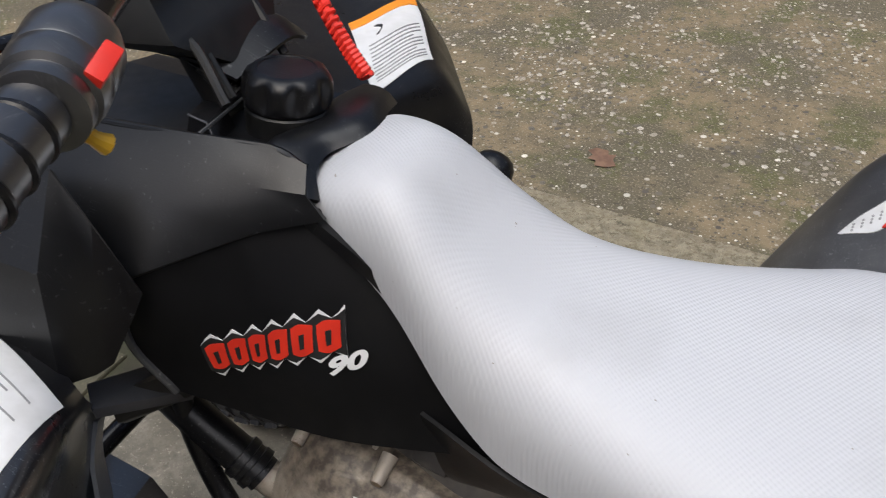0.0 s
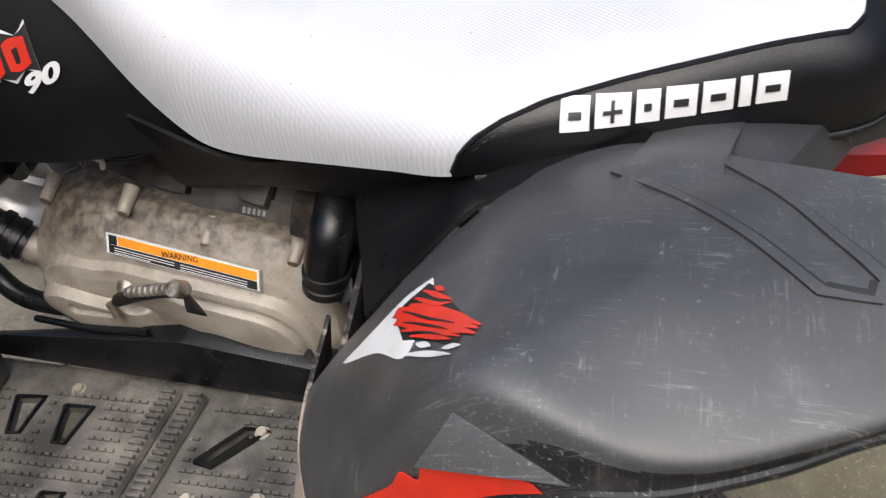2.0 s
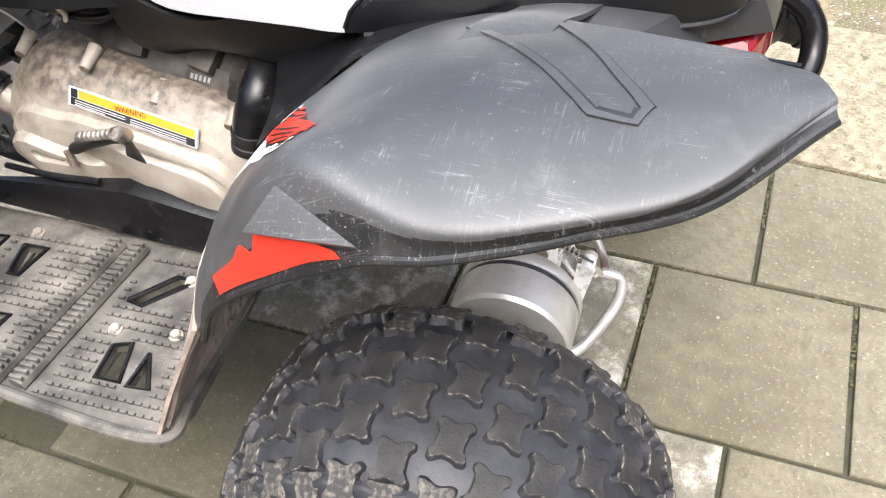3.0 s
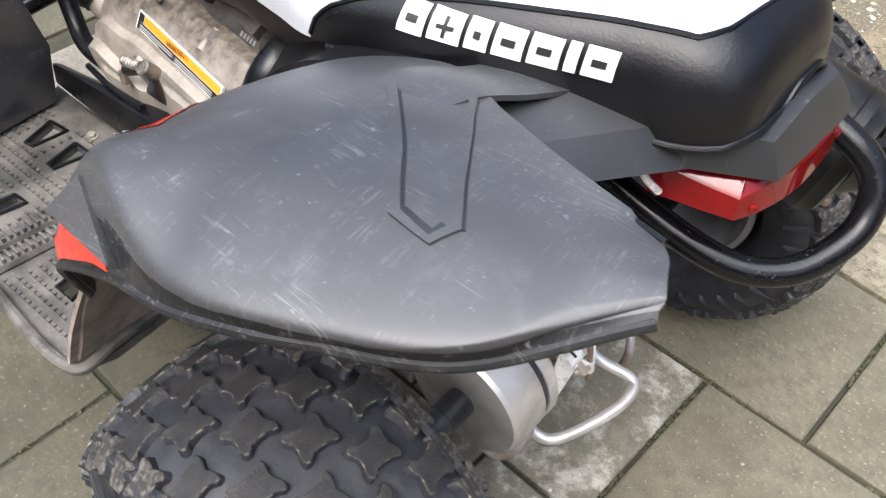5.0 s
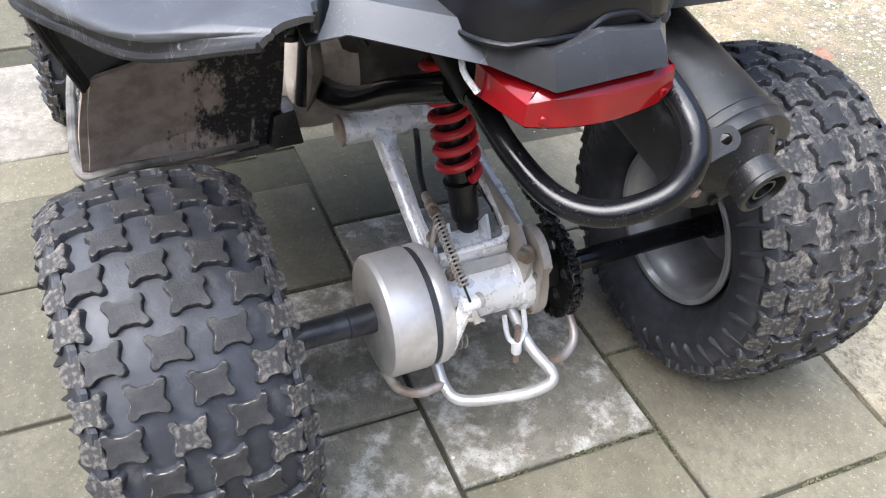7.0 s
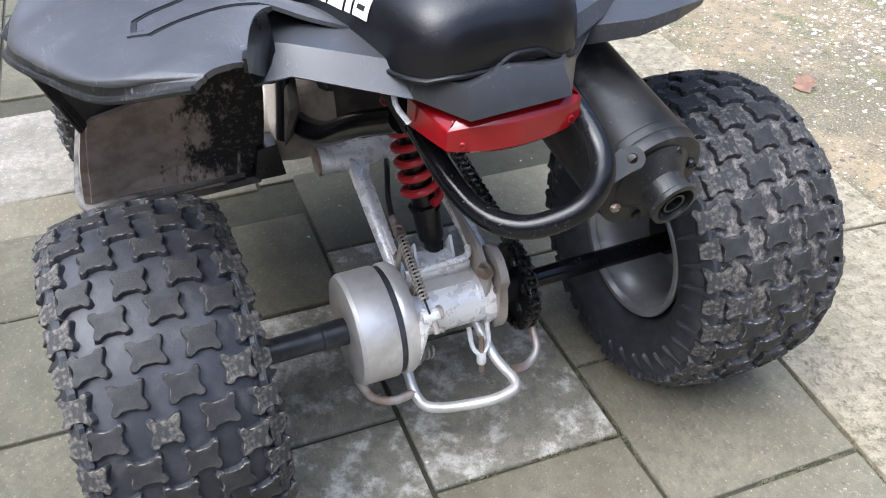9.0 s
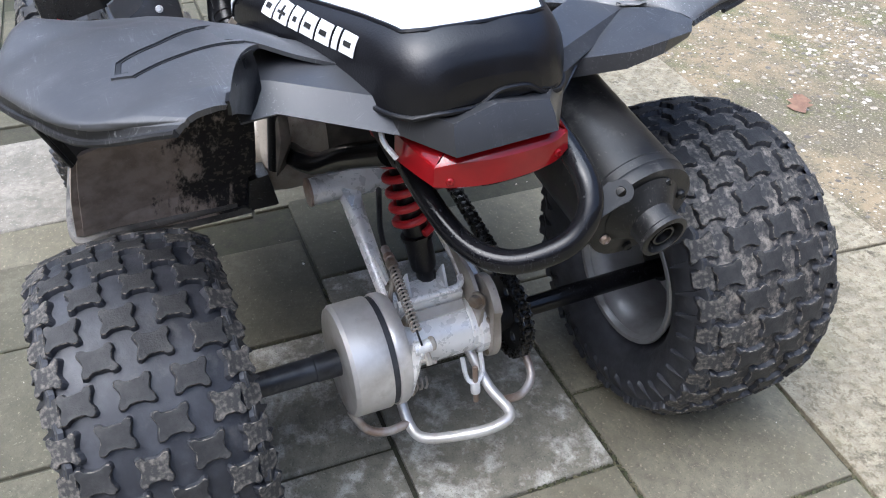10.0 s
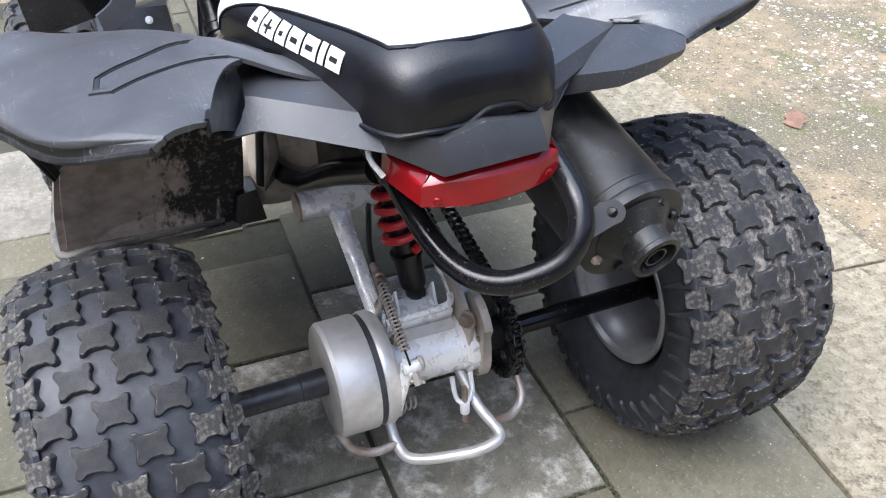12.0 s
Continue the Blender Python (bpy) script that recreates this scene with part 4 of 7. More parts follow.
# mud flap below the fender, ahead of the wheel
FLAP = [[(-0.215, -0.165, 0.54), (-0.245, -0.165, 0.44), (-0.272, -0.168, 0.36), (-0.285, -0.172, 0.31)], [(-0.215, -0.30, 0.50), (-0.245, -0.30, 0.42), (-0.272, -0.30, 0.35), (-0.285, -0.30, 0.31)], [(-0.195, -0.392, 0.490), (-0.228, -0.402, 0.43), (-0.258, -0.410, 0.36), (-0.272, -0.414, 0.33)]]
part("mud_flap", bm_shell(surface(FLAP, 6, 6)[::-1], 0.005), "mud", quad, "black plastic splash guard caked with brown mud", 60)

# side panel and tank cover
SIDE = [[(-0.668, -0.160, 0.750), (-0.676, -0.172, 0.690), (-0.655, -0.160, 0.622)], [(-0.605, -0.123, 0.773), (-0.605, -0.147, 0.690), (-0.585, -0.148, 0.607)], [(-0.555, -0.093, 0.788), (-0.532, -0.130, 0.690), (-0.490, -0.138, 0.602)], [(-0.500, -0.060, 0.800), (-0.432, -0.088, 0.700), (-0.345, -0.100, 0.602)]]
SG = surface(SIDE, 8, 8)
side_panel = part("side_panel", bm_shell(SG[::-1], 0.004), "glossy", quad, "satin black side panel with decals", 60)
part("side_panel", bm_shell(np.array(SG) * (1, -1, 1) + (0, -0.074 + 0.04, 0), 0.004), "glossy", quad, "satin black side panel", 60)
# wordmark: red slab on a white jagged edge, and a small white mark; plain shapes
OUT = (0, -1, 0.3)
WT = np.array([(0.272, 0.535), (0.480, 0.448), (0.660, 0.392), (0.827, 0.378)])
WB = np.array([(0.272, 0.695), (0.470, 0.590), (0.640, 0.530), (0.800, 0.505)])
def word_at(a, b):
    k = np.linspace(0, 1, 4)
    top, low = [np.array([np.interp(a, k, w[:, j]) for j in (0, 1)]) for w in (WT, WB)]
    return tuple(top + (low - top) * b)


def zigzag(edge, tooth, n=14):
    """A jagged line along the upper (0) or lower (1) side of the wordmark."""
    way = -1 if edge == 0 else 1
    return [word_at(k / (n - 1), edge + way * (tooth if k % 2 else 0.02)) for k in range(n)]


part("mark_edge", on_grid(SG, zigzag(0, 0.34), zigzag(1, 0.34), 0.0010, 2, out=OUT), "white", side_panel)
part("mark_ground", on_grid(SG, zigzag(0.0, 0.22), zigzag(1.0, 0.22), 0.0017, 2, out=OUT), "ink", side_panel)
for k in range(6):
    a0, a1 = 0.025 + 0.162 * k, 0.025 + 0.162 * k + 0.138
    am = (a0 + a1) / 2
    part("mark_block", on_grid(SG, [word_at(a0, 0.10), word_at(am - 0.02, 0.0), word_at(a1, 0.08)], [word_at(a0 + 0.008, 0.92), word_at(am, 1.02), word_at(a1, 0.90)], 0.0024, 4, out=OUT), "red", side_panel)
    part("mark_slit", on_grid(SG, [word_at(am - 0.018, 0.32), word_at(am + 0.018, 0.30)], [word_at(am - 0.012, 0.78), word_at(am + 0.014, 0.76)], 0.0030, 2, out=OUT), "ink", side_panel)


def panel_at(u, v):
    i, j = u * (SG.shape[0] - 1), v * (SG.shape[1] - 1)
    i0, j0 = int(i), int(j)
    return SG[i0, j0] + (SG[i0 + 1, j0] - SG[i0, j0]) * (i - i0) + (SG[i0, j0 + 1] - SG[i0, j0]) * (j - j0)


digits = bpy.data.curves.new("number_mark", "FONT")
digits.body, digits.size, digits.extrude, digits.offset, digits.shear, digits.align_x, digits.align_y = "90", 0.020, 0.0003, 0.0008, 0.35, "CENTER", "CENTER"
number = new("number_mark", digits)
ex = Vector(panel_at(0.86, 0.545) - panel_at(0.70, 0.60)).normalized()
ez = ex.cross(Vector(panel_at(0.78, 0.52) - panel_at(0.78, 0.62))).normalized()
ez = ez if ez.y < 0 else -ez
ey = ez.cross(ex)
mid = Vector(panel_at(0.775, 0.568)) + ez * 0.0028
number.matrix_basis = Matrix(((1.75 * ex[0], ey[0], ez[0], mid[0]), (1.75 * ex[1], ey[1], ez[1], mid[1]), (1.75 * ex[2], ey[2], ez[2], mid[2]), (0, 0, 0, 1)))
digits.materials.append(M["white"])
number.parent = side_panel
part("panel_lip", bm_tube([p + np.array((0, -0.001, 0.001)) for p in SG[:, 0]], 0.003, 8, 1), "plastic", side_panel)
part("panel_lip", bm_tube([p + np.array((-0.001, -0.001, 0)) for p in SG[0, :]], 0.004, 8, 1), "scuffed", side_panel)

def step_wave(a):
    """Broad lands with rounded hollows between them."""
    return max(0.0, math.cos(a)) ** 0.7


TANK = [
    [(-0.86, 0.12, 0.79), (-0.86, 0.02, 0.812), (-0.86, -0.060, 0.812), (-0.86, -0.075, 0.835), (-0.86, -0.13, 0.808), (-0.86, -0.17, 0.75)],
    [(-0.74, 0.11, 0.79), (-0.74, 0.03, 0.814), (-0.74, -0.066, 0.814), (-0.74, -0.082, 0.838), (-0.74, -0.127, 0.805), (-0.735, -0.178, 0.752)],
    [(-0.64, 0.095, 0.79), (-0.64, 0.045, 0.818), (-0.64, -0.058, 0.818), (-0.636, -0.076, 0.840), (-0.645, -0.122, 0.805), (-0.662, -0.158, 0.752)],
    [(-0.578, 0.092, 0.79), (-0.578, 0.06, 0.818), (-0.578, -0.050, 0.820), (-0.570, -0.068, 0.838), (-0.572, -0.091, 0.818), (-0.575, -0.104, 0.782)],
    [(-0.550, 0.090, 0.78), (-0.550, 0.065, 0.806), (-0.548, -0.045, 0.812), (-0.542, -0.066, 0.824), (-0.532, -0.081, 0.812), (-0.516, -0.082, 0.795)],
]
part("fuel_tank", bm_hull([(-0.84, -0.10, 0.80), (-0.84, 0.08, 0.80), (-0.55, -0.05, 0.80), (-0.55, 0.05, 0.80), (-0.84, -0.08, 0.66), (-0.84, 0.08, 0.66), (-0.50, -0.04, 0.64), (-0.50, 0.05, 0.64)], 0.02), "dark", quad, "", 30)
tank = part("tank_cover", facets(TANK, 0.006, 0.0), "tank", quad, "shiny black plastic tank cover with fine scratches", 30)
part("tank_seam", bm_tube([(-0.632, 0.03, 0.849), (-0.636, -0.076, 0.8425), (-0.646, -0.124, 0.8075), (-0.664, -0.161, 0.752)], 0.0016, 6, 1), "scuffed", tank)
for p, d in (((-0.604, -0.098, 0.8215), (0, -0.6, 0.8)), ((-0.556, -0.0800, 0.8205), (0, -0.6, 0.7))):
    part("plug", bm_lathe([(0.005, 0), (0.005, 0.001), (0.002, 0.0015)], along(p, np.add(p, d)), 14), "ink", tank)
part("deck_edge", bm_tube([(-0.86, -0.074, 0.838), (-0.74, -0.081, 0.842), (-0.638, -0.075, 0.841), (-0.570, -0.067, 0.838), (-0.545, -0.064, 0.826)], [0.004, 0.004, 0.004, 0.005, 0.004], 10, 5), "tank", tank)
part("lower_edge", bm_tube([(-0.662, -0.1595, 0.752), (-0.620, -0.133, 0.767), (-0.575, -0.1055, 0.782), (-0.548, -0.0945, 0.790), (-0.518, -0.084, 0.798)], [0.0008, 0.0012, 0.0022, 0.0016, 0.0008], 8, 4), "grey_strut", tank, "scuffed pale edge")
COLLAR = [
    [(-0.540, 0.078, 0.808), (-0.552, 0.080, 0.818), (-0.572, 0.082, 0.818), (-0.582, 0.084, 0.806)],
    [(-0.527, 0.040, 0.820), (-0.540, 0.042, 0.829), (-0.570, 0.048, 0.826), (-0.582, 0.050, 0.814)],
    [(-0.518, 0.006, 0.823), (-0.533, 0.008, 0.832), (-0.568, 0.014, 0.830), (-0.580, 0.016, 0.818)],
    [(-0.528, -0.016, 0.822), (-0.541, -0.012, 0.831), (-0.570, -0.008, 0.830), (-0.580, -0.006, 0.818)],
    [(-0.541, -0.034, 0.820), (-0.552, -0.032, 0.830), (-0.574, -0.030, 0.831), (-0.582, -0.030, 0.820)],
    [(-0.540, -0.057, 0.816), (-0.551, -0.058, 0.826), (-0.572, -0.060, 0.834), (-0.580, -0.060, 0.828)],
    [(-0.528, -0.075, 0.802), (-0.535, -0.082, 0.808), (-0.550, -0.084, 0.814), (-0.560, -0.084, 0.812)],
]
part("seat_collar", bm_shell(surface(COLLAR, 5, 5), 0.005), "tank", tank, "black collar hugging the seat nose", 60)
# dark slab standing in for the deck well's deep shade, with the folded boot and a bracket box in front of the filler
part("deck_well_shade", bm_hull([(-0.86, -0.055, 0.820), (-0.86, 0.06, 0.820), (-0.655, -0.054, 0.824), (-0.650, 0.03, 0.826), (-0.86, -0.055, 0.80), (-0.86, 0.06, 0.80), (-0.655, -0.054, 0.805), (-0.650, 0.03, 0.805)], 0.003), "dark", tank, "", 30)
part("well_box", bm_hull([(-0.672, -0.052, 0.822), (-0.634, -0.056, 0.822), (-0.638, -0.024, 0.822), (-0.672, -0.020, 0.822), (-0.666, -0.048, 0.842), (-0.644, -0.051, 0.840), (-0.644, -0.027, 0.846), (-0.668, -0.025, 0.845)], 0.002), "plastic", tank, "", 30)
part("box_edge", bm_tube([(-0.634, -0.0565, 0.823), (-0.644, -0.052, 0.8408), (-0.666, -0.0485, 0.8428)], 0.0012, 6, 1), "grey_strut", tank)
for k in range(5):
    a = 0.0062 * k
    fold = [[(-0.640 - a, -0.026 + 0.4 * a, 0.846 + a), (-0.636 - a, 0.002, 0.854 + a), (-0.642 - a, 0.034 + 0.3 * a, 0.851 + 0.9 * a)], [(-0.660 - a, -0.020, 0.856 + a), (-0.657 - a, 0.002, 0.863 + a), (-0.662 - a, 0.030, 0.860 + 0.9 * a)]]
    part("boot_fold", bm_shell(surface(fold, 3, 4), 0.0028), "tank", tank, "", 60)

capm = Matrix.Translation((-0.598, -0.001, 0.834)) @ pose(0, 0, 0, -6, 6, 0)
rings = []
for r, z, flute in ((0.0345, 0.0, 0.0), (0.0350, 0.009, 0.0), (0.0372, 0.011, 0.0), (0.0382, 0.013, 0.3), (0.0388, 0.018, 1.0), (0.0385, 0.026, 1.0), (0.0372, 0.032, 0.8), (0.0345, 0.0365, 0.35), (0.0300, 0.0395, 0.05), (0.0245, 0.0402, 0.0), (0.0240, 0.0392, 0.0), (0.0120, 0.0396, 0.0), (0.0008, 0.0397, 0.0)):
    row = []
    for k in range(72):
        a = 2 * math.pi * k / 72
        rr = r - 0.0058 * flute * step_wave(8 * a)
        row.append(capm @ Vector((rr * math.cos(a), rr * math.sin(a), z)))
    rings.append([tuple(p) for p in row])
bm, cap_rows = bm_grid(rings, closed=True)
bm.faces.new(cap_rows[-1])
fuel_cap = part("fuel_cap", bm, "plastic", quad, "scalloped black plastic fuel cap", 50)
part("cap_skirt", bm_lathe([(0.0362, -0.018), (0.0366, 0.006), (0.0352, 0.0075), (0.0345, 0.0075)], capm, 48), "dark", fuel_cap)
part("filler_neck", bm_lathe([(0.05, 0), (0.05, 0.006), (0.044, 0.009), (0.038, 0.009)], Matrix.Translation((-0.598, -0.001, 0.812)), 40), "plastic", quad)

# front: handlebar, grip, switch box, dash, coiled lanyard
part("handlebar", bm_tube([(-0.70, 0.02, 0.93), (-0.66, -0.05, 0.97), (-0.60, -0.13, 1.0), (-0.537, -0.232, 1.010), (-0.510, -0.290, 1.004)], 0.011, 14, 6), "black", quad)
grip = part("grip", bm_tube([(-0.504, -0.300, 1.003), (-0.495, -0.330, 1.000), (-0.484, -0.364, 0.995), (-0.470, -0.402, 0.988)], [0.0175, 0.0185, 0.018, 0.0185], 24, 6), "scuffed_dark", quad, "black rubber handlebar grip")
bm = bmesh.new()
for k in range(4):
    p = np.array((-0.499, -0.315, 1.0015)) + k * np.array((0.0065, -0.020, -0.003))
    bm_lathe([(0.0175, -0.003), (0.0190, -0.001), (0.0190, 0.001), (0.0175, 0.003)], along(p, p + (0.0065, -0.020, -0.003)), 24, bm)
part("grip_ring", bm, "plastic", grip)
sw = along((-0.502, -0.297, 1.003), (-0.537, -0.232, 1.010))
bm = bm_lathe([(0.018, -0.004), (0.0225, -0.002), (0.023, 0.006), (0.021, 0.010), (0.0245, 0.012), (0.026, 0.02), (0.026, 0.028), (0.0255, 0.029), (0.026, 0.030), (0.026, 0.055), (0.022, 0.066), (0.014, 0.07)], sw, 32)
switch = part("switch_box", bm, "scuffed_dark", quad, "black handlebar switch housing")
part("stop_switch", bm_box(0.010, 0.022, 0.010, Matrix.Translation((-0.489, -0.267, 1.014)) @ pose(0, 0, 0, 25, 40, 24), 0.002), "red_plastic", switch, "bright red stop switch")
part("choke_lever", bm_tube([(-0.505, -0.280, 0.985), (-0.500, -0.277, 0.978), (-0.498, -0.272, 0.972)], [0.005, 0.004, 0.006], 10, 3), "yellow", switch, "yellow plastic lever")
part("clamp_bolt", bm_lathe([(0.006, 0), (0.006, 0.008), (0.0038, 0.008), (0.0035, 0.004)], along((-0.515, -0.236, 1.006), (-0.50, -0.25, 1.05)), 16), "bolt", switch)
part("brake_lever", bm_tube([(-0.56, -0.20, 1.0), (-0.575, -0.28, 1.01), (-0.555, -0.34, 1.005), (-0.53, -0.42, 0.99)], [0.007, 0.006, 0.005, 0.006], 10, 5, flat=0.6), "black", quad)
DASH = [(-0.78, -0.06, 0.90), (-0.78, 0.10, 0.90), (-0.66, -0.05, 0.905), (-0.66, 0.09, 0.905), (-0.70, -0.03, 0.955), (-0.70, 0.07, 0.955), (-0.80, -0.02, 0.97), (-0.80, 0.08, 0.97), (-0.64, 0.0, 0.87), (-0.64, 0.06, 0.87)]
part("handlebar_cover", bm_hull(DASH, 0.006), "dark", quad, "faceted black handlebar cover", 25)
part("steering_stem", bm_tube([(-0.72, 0.02, 0.92), (-0.69, 0.02, 0.84), (-0.66, 0.02, 0.78)], 0.02, 14, 4), "dark", quad)
for k, (a, b) in enumerate((((-0.70, -0.03, 0.90), (-0.62, -0.05, 0.86)), ((-0.72, -0.02, 0.92), (-0.63, -0.03, 0.855)), ((-0.72, 0.05, 0.93), (-0.63, 0.05, 0.86)))):
    part("cable", bm_tube([a, np.add(np.add(a, b) / 2, (0, 0.01, 0.02)), b], 0.0045, 8, 6), "dark", quad)
SHROUD = [[(-0.70, 0.10, 0.86), (-0.70, 0.05, 0.885), (-0.71, -0.02, 0.88)], [(-0.66, 0.10, 0.862), (-0.655, 0.06, 0.886), (-0.665, -0.02, 0.875)], [(-0.63, 0.085, 0.858), (-0.625, 0.05, 0.872), (-0.635, -0.015, 0.862)]]
part("stem_shroud", bm_shell(surface(SHROUD, 5, 5), 0.004), "plastic", quad, "", 60)
bm = bmesh.new()
line = catmull([(-0.70, 0.155, 0.985), (-0.655, 0.125, 0.925), (-0.592, 0.080, 0.876), (-0.556, 0.064, 0.842)], 60)
coil = []
for k, p in enumerate(line):
    way = Vector(line[min(k + 1, len(line) - 1)] - line[max(k - 1, 0)]).normalized()
    s = way.orthogonal().normalized()
    t2 = way.cross(s)
    a = k * 1.05
    coil.append(Vector(p) + 0.006 * (math.cos(a) * s + math.sin(a) * t2))
bm_tube(coil, 0.0026, 6, 1, bm=bm)
bm_tube(line, 0.0045, 8, 1, bm=bm)
part("coiled_lanyard", bm, "red_plastic", quad, "bright red coiled stop-switch lanyard")

# front fenders with paper warning labels
FRONT_L = [[(-0.90, -0.17, 0.70), (-0.88, -0.26, 0.735), (-0.86, -0.36, 0.73), (-0.84, -0.44, 0.70)], [(-0.77, -0.20, 0.70), (-0.755, -0.255, 0.735), (-0.735, -0.34, 0.735), (-0.715, -0.43, 0.70)], [(-0.668, -0.238, 0.690), (-0.640, -0.285, 0.720), (-0.62, -0.345, 0.722), (-0.61, -0.42, 0.68)], [(-0.706, -0.212, 0.620), (-0.672, -0.270, 0.635), (-0.645, -0.34, 0.625), (-0.625, -0.41, 0.60)], [(-0.722, -0.234, 0.505), (-0.705, -0.270, 0.50), (-0.69, -0.33, 0.49), (-0.67, -0.40, 0.48)]]
FG = surface(FRONT_L, 6, 6)
front_l = part("front_fender", bm_shell(FG[::-1], 0.004), "front_plastic", quad, "scratched black plastic front fender", 50)
part("warning_label", on_grid(FG, [(0.025, 0.22), (0.27, 0.225), (0.50, 0.215)], [(0.025, 0.70), (0.27, 0.70), (0.47, 0.70)], 0.0014), "white", front_l, "white paper warning label")
for k in range(9):
    part("text_bar", on_grid(FG, [(0.07, 0.36 + 0.034 * k), (0.44 - 0.05 * (k % 3), 0.36 + 0.034 * k)], [(0.07, 0.368 + 0.034 * k), (0.44 - 0.05 * (k % 3), 0.368 + 0.034 * k)], 0.0022, 8), "grey_ink", front_l)
LIP = [[(-0.708, -0.204, 0.618), (-0.702, -0.218, 0.622)], [(-0.720, -0.213, 0.575), (-0.700, -0.238, 0.592)], [(-0.716, -0.226, 0.525), (-0.692, -0.255, 0.552)], [(-0.704, -0.246, 0.488), (-0.682, -0.272, 0.524)], [(-0.682, -0.290, 0.468), (-0.664, -0.300, 0.510)]]
part("fender_lip", bm_shell(surface(LIP, 5, 3), 0.004), "grey_lip", front_l, "dusty trailing lip, sky sheen put into its pale colour", 50)
FRONT_R = [[(-0.97, 0.34, 0.76), (-0.95, 0.52, 0.745), (-0.93, 0.64, 0.735), (-0.90, 0.70, 0.66)], [(-0.82, 0.21, 0.775), (-0.79, 0.385, 0.742), (-0.755, 0.50, 0.738), (-0.73, 0.54, 0.67)], [(-0.70, 0.13, 0.775), (-0.66, 0.215, 0.742), (-0.64, 0.335, 0.734), (-0.61, 0.37, 0.67)], [(-0.66, 0.11, 0.74), (-0.63, 0.185, 0.715), (-0.60, 0.29, 0.705), (-0.575, 0.32, 0.64)], [(-0.66, 0.10, 0.62), (-0.63, 0.17, 0.60), (-0.60, 0.26, 0.59), (-0.58, 0.29, 0.55)]]
FRG = surface(FRONT_R, 6, 6)
front_r = part("front_fender", bm_shell(FRG, 0.004), "plastic", quad, "black plastic front fender with a paper label", 50)
part("warning_label", on_grid(FRG, [(0.29, 0.345), (0.42, 0.355), (0.560, 0.375)], [(0.29, 0.70), (0.42, 0.70), (0.535, 0.695)], 0.0014), "white", front_r, "white paper warning label with orange header")
part("label_header", on_grid(FRG, [(0.29, 0.345), (0.315, 0.348)], [(0.29, 0.70), (0.315, 0.70)], 0.0022, 4), "orange", front_r)
for k in range(11):
    a, b = 0.385 + 0.0125 * k, 0.665 - 0.05 * (k % 4 == 3)
    part("text_bar", on_grid(FRG, [(a, 0.40), (a + 0.004, b)], [(a + 0.003, 0.40), (a + 0.007, b)], 0.0022, 8), "grey_ink", front_r)
part("label_sign", on_grid(FRG, [(0.335, 0.44), (0.350, 0.47), (0.365, 0.44)], [(0.335, 0.455), (0.346, 0.48), (0.365, 0.455)], 0.0022, 4), "ink", front_r)
# fairing between front fender and tank, with its strut
FAIR = [[(-0.80, -0.16, 0.86), (-0.78, -0.22, 0.80), (-0.76, -0.24, 0.70)], [(-0.70, -0.165, 0.850), (-0.69, -0.215, 0.79), (-0.69, -0.235, 0.69)], [(-0.665, -0.175, 0.815), (-0.665, -0.195, 0.765), (-0.675, -0.215, 0.69)], [(-0.650, -0.165, 0.745), (-0.655, -0.175, 0.73), (-0.672, -0.20, 0.69)]]
part("front_fairing", facets(FAIR, 0.004, 0.0), "tank", quad, "dusty black front fairing", 30)
part("fairing_strut", bm_hull([(-0.712, -0.204, 0.652), (-0.682, -0.228, 0.655), (-0.698, -0.107, 0.604), (-0.672, -0.132, 0.588), (-0.712, -0.204, 0.640), (-0.684, -0.226, 0.640), (-0.698, -0.107, 0.590), (-0.674, -0.130, 0.572)], 0.003), "grey_strut", quad, "broad dark grey plastic strut", 25)
part("footwell_shield", bm_hull([(-0.712, -0.180, 0.497), (-0.705, -0.235, 0.500), (-0.682, -0.172, 0.395), (-0.676, -0.192, 0.320), (-0.672, -0.300, 0.318), (-0.692, -0.300, 0.470), (-0.78, -0.170, 0.49), (-0.78, -0.300, 0.48), (-0.76, -0.300, 0.315), (-0.76, -0.17, 0.33)], 0.005), "scuffed_dark", quad, "faceted black plastic footwell shield", 20)
bolt(quad, (-0.700, -0.215, 0.478), (0.8, -0.2, 0.3), 0.005, "silver")
part("fairing_bracket", bm_hull([(-0.70, -0.20, 0.64), (-0.66, -0.13, 0.62), (-0.67, -0.13, 0.58), (-0.72, -0.18, 0.57), (-0.72, -0.12, 0.60), (-0.70, -0.20, 0.60)], 0.004), "dark", quad, "", 25)
part("mirror_stub", bm_lathe([(0.006, 0), (0.017, 0.004), (0.0215, 0.014), (0.022, 0.024), (0.0205, 0.032), (0.0165, 0.038), (0.010, 0.042), (0.0005, 0.0435)], along((-0.474, 0.118, 0.704), (-0.462, 0.140, 0.738)), 28), "plastic", quad, "round black rubber knob")

# ---- engine side ----
def stadium(ax, az, ra, bx, bz, rb, n=18):
    """The outline round two circles, in x and z."""
    d, a0 = math.hypot(bx - ax, bz - az), math.atan2(bz - az, bx - ax)
    t = math.acos((ra - rb) / d)
    pts = [(ax + ra * math.cos(a), az + ra * math.sin(a)) for a in np.linspace(a0 + t, a0 + 2 * math.pi - t, n)]
    return pts + [(bx + rb * math.cos(a), bz + rb * math.sin(a)) for a in np.linspace(a0 - t, a0 + t, n)]


XZ = Matrix(((1, 0, 0, 0), (0, 0, -1, 0), (0, 1, 0, 0), (0, 0, 0, 1)))  # outline x, z; depth towards -y


def at_y(y):
    return Matrix.Translation((0, y, 0)) @ XZ


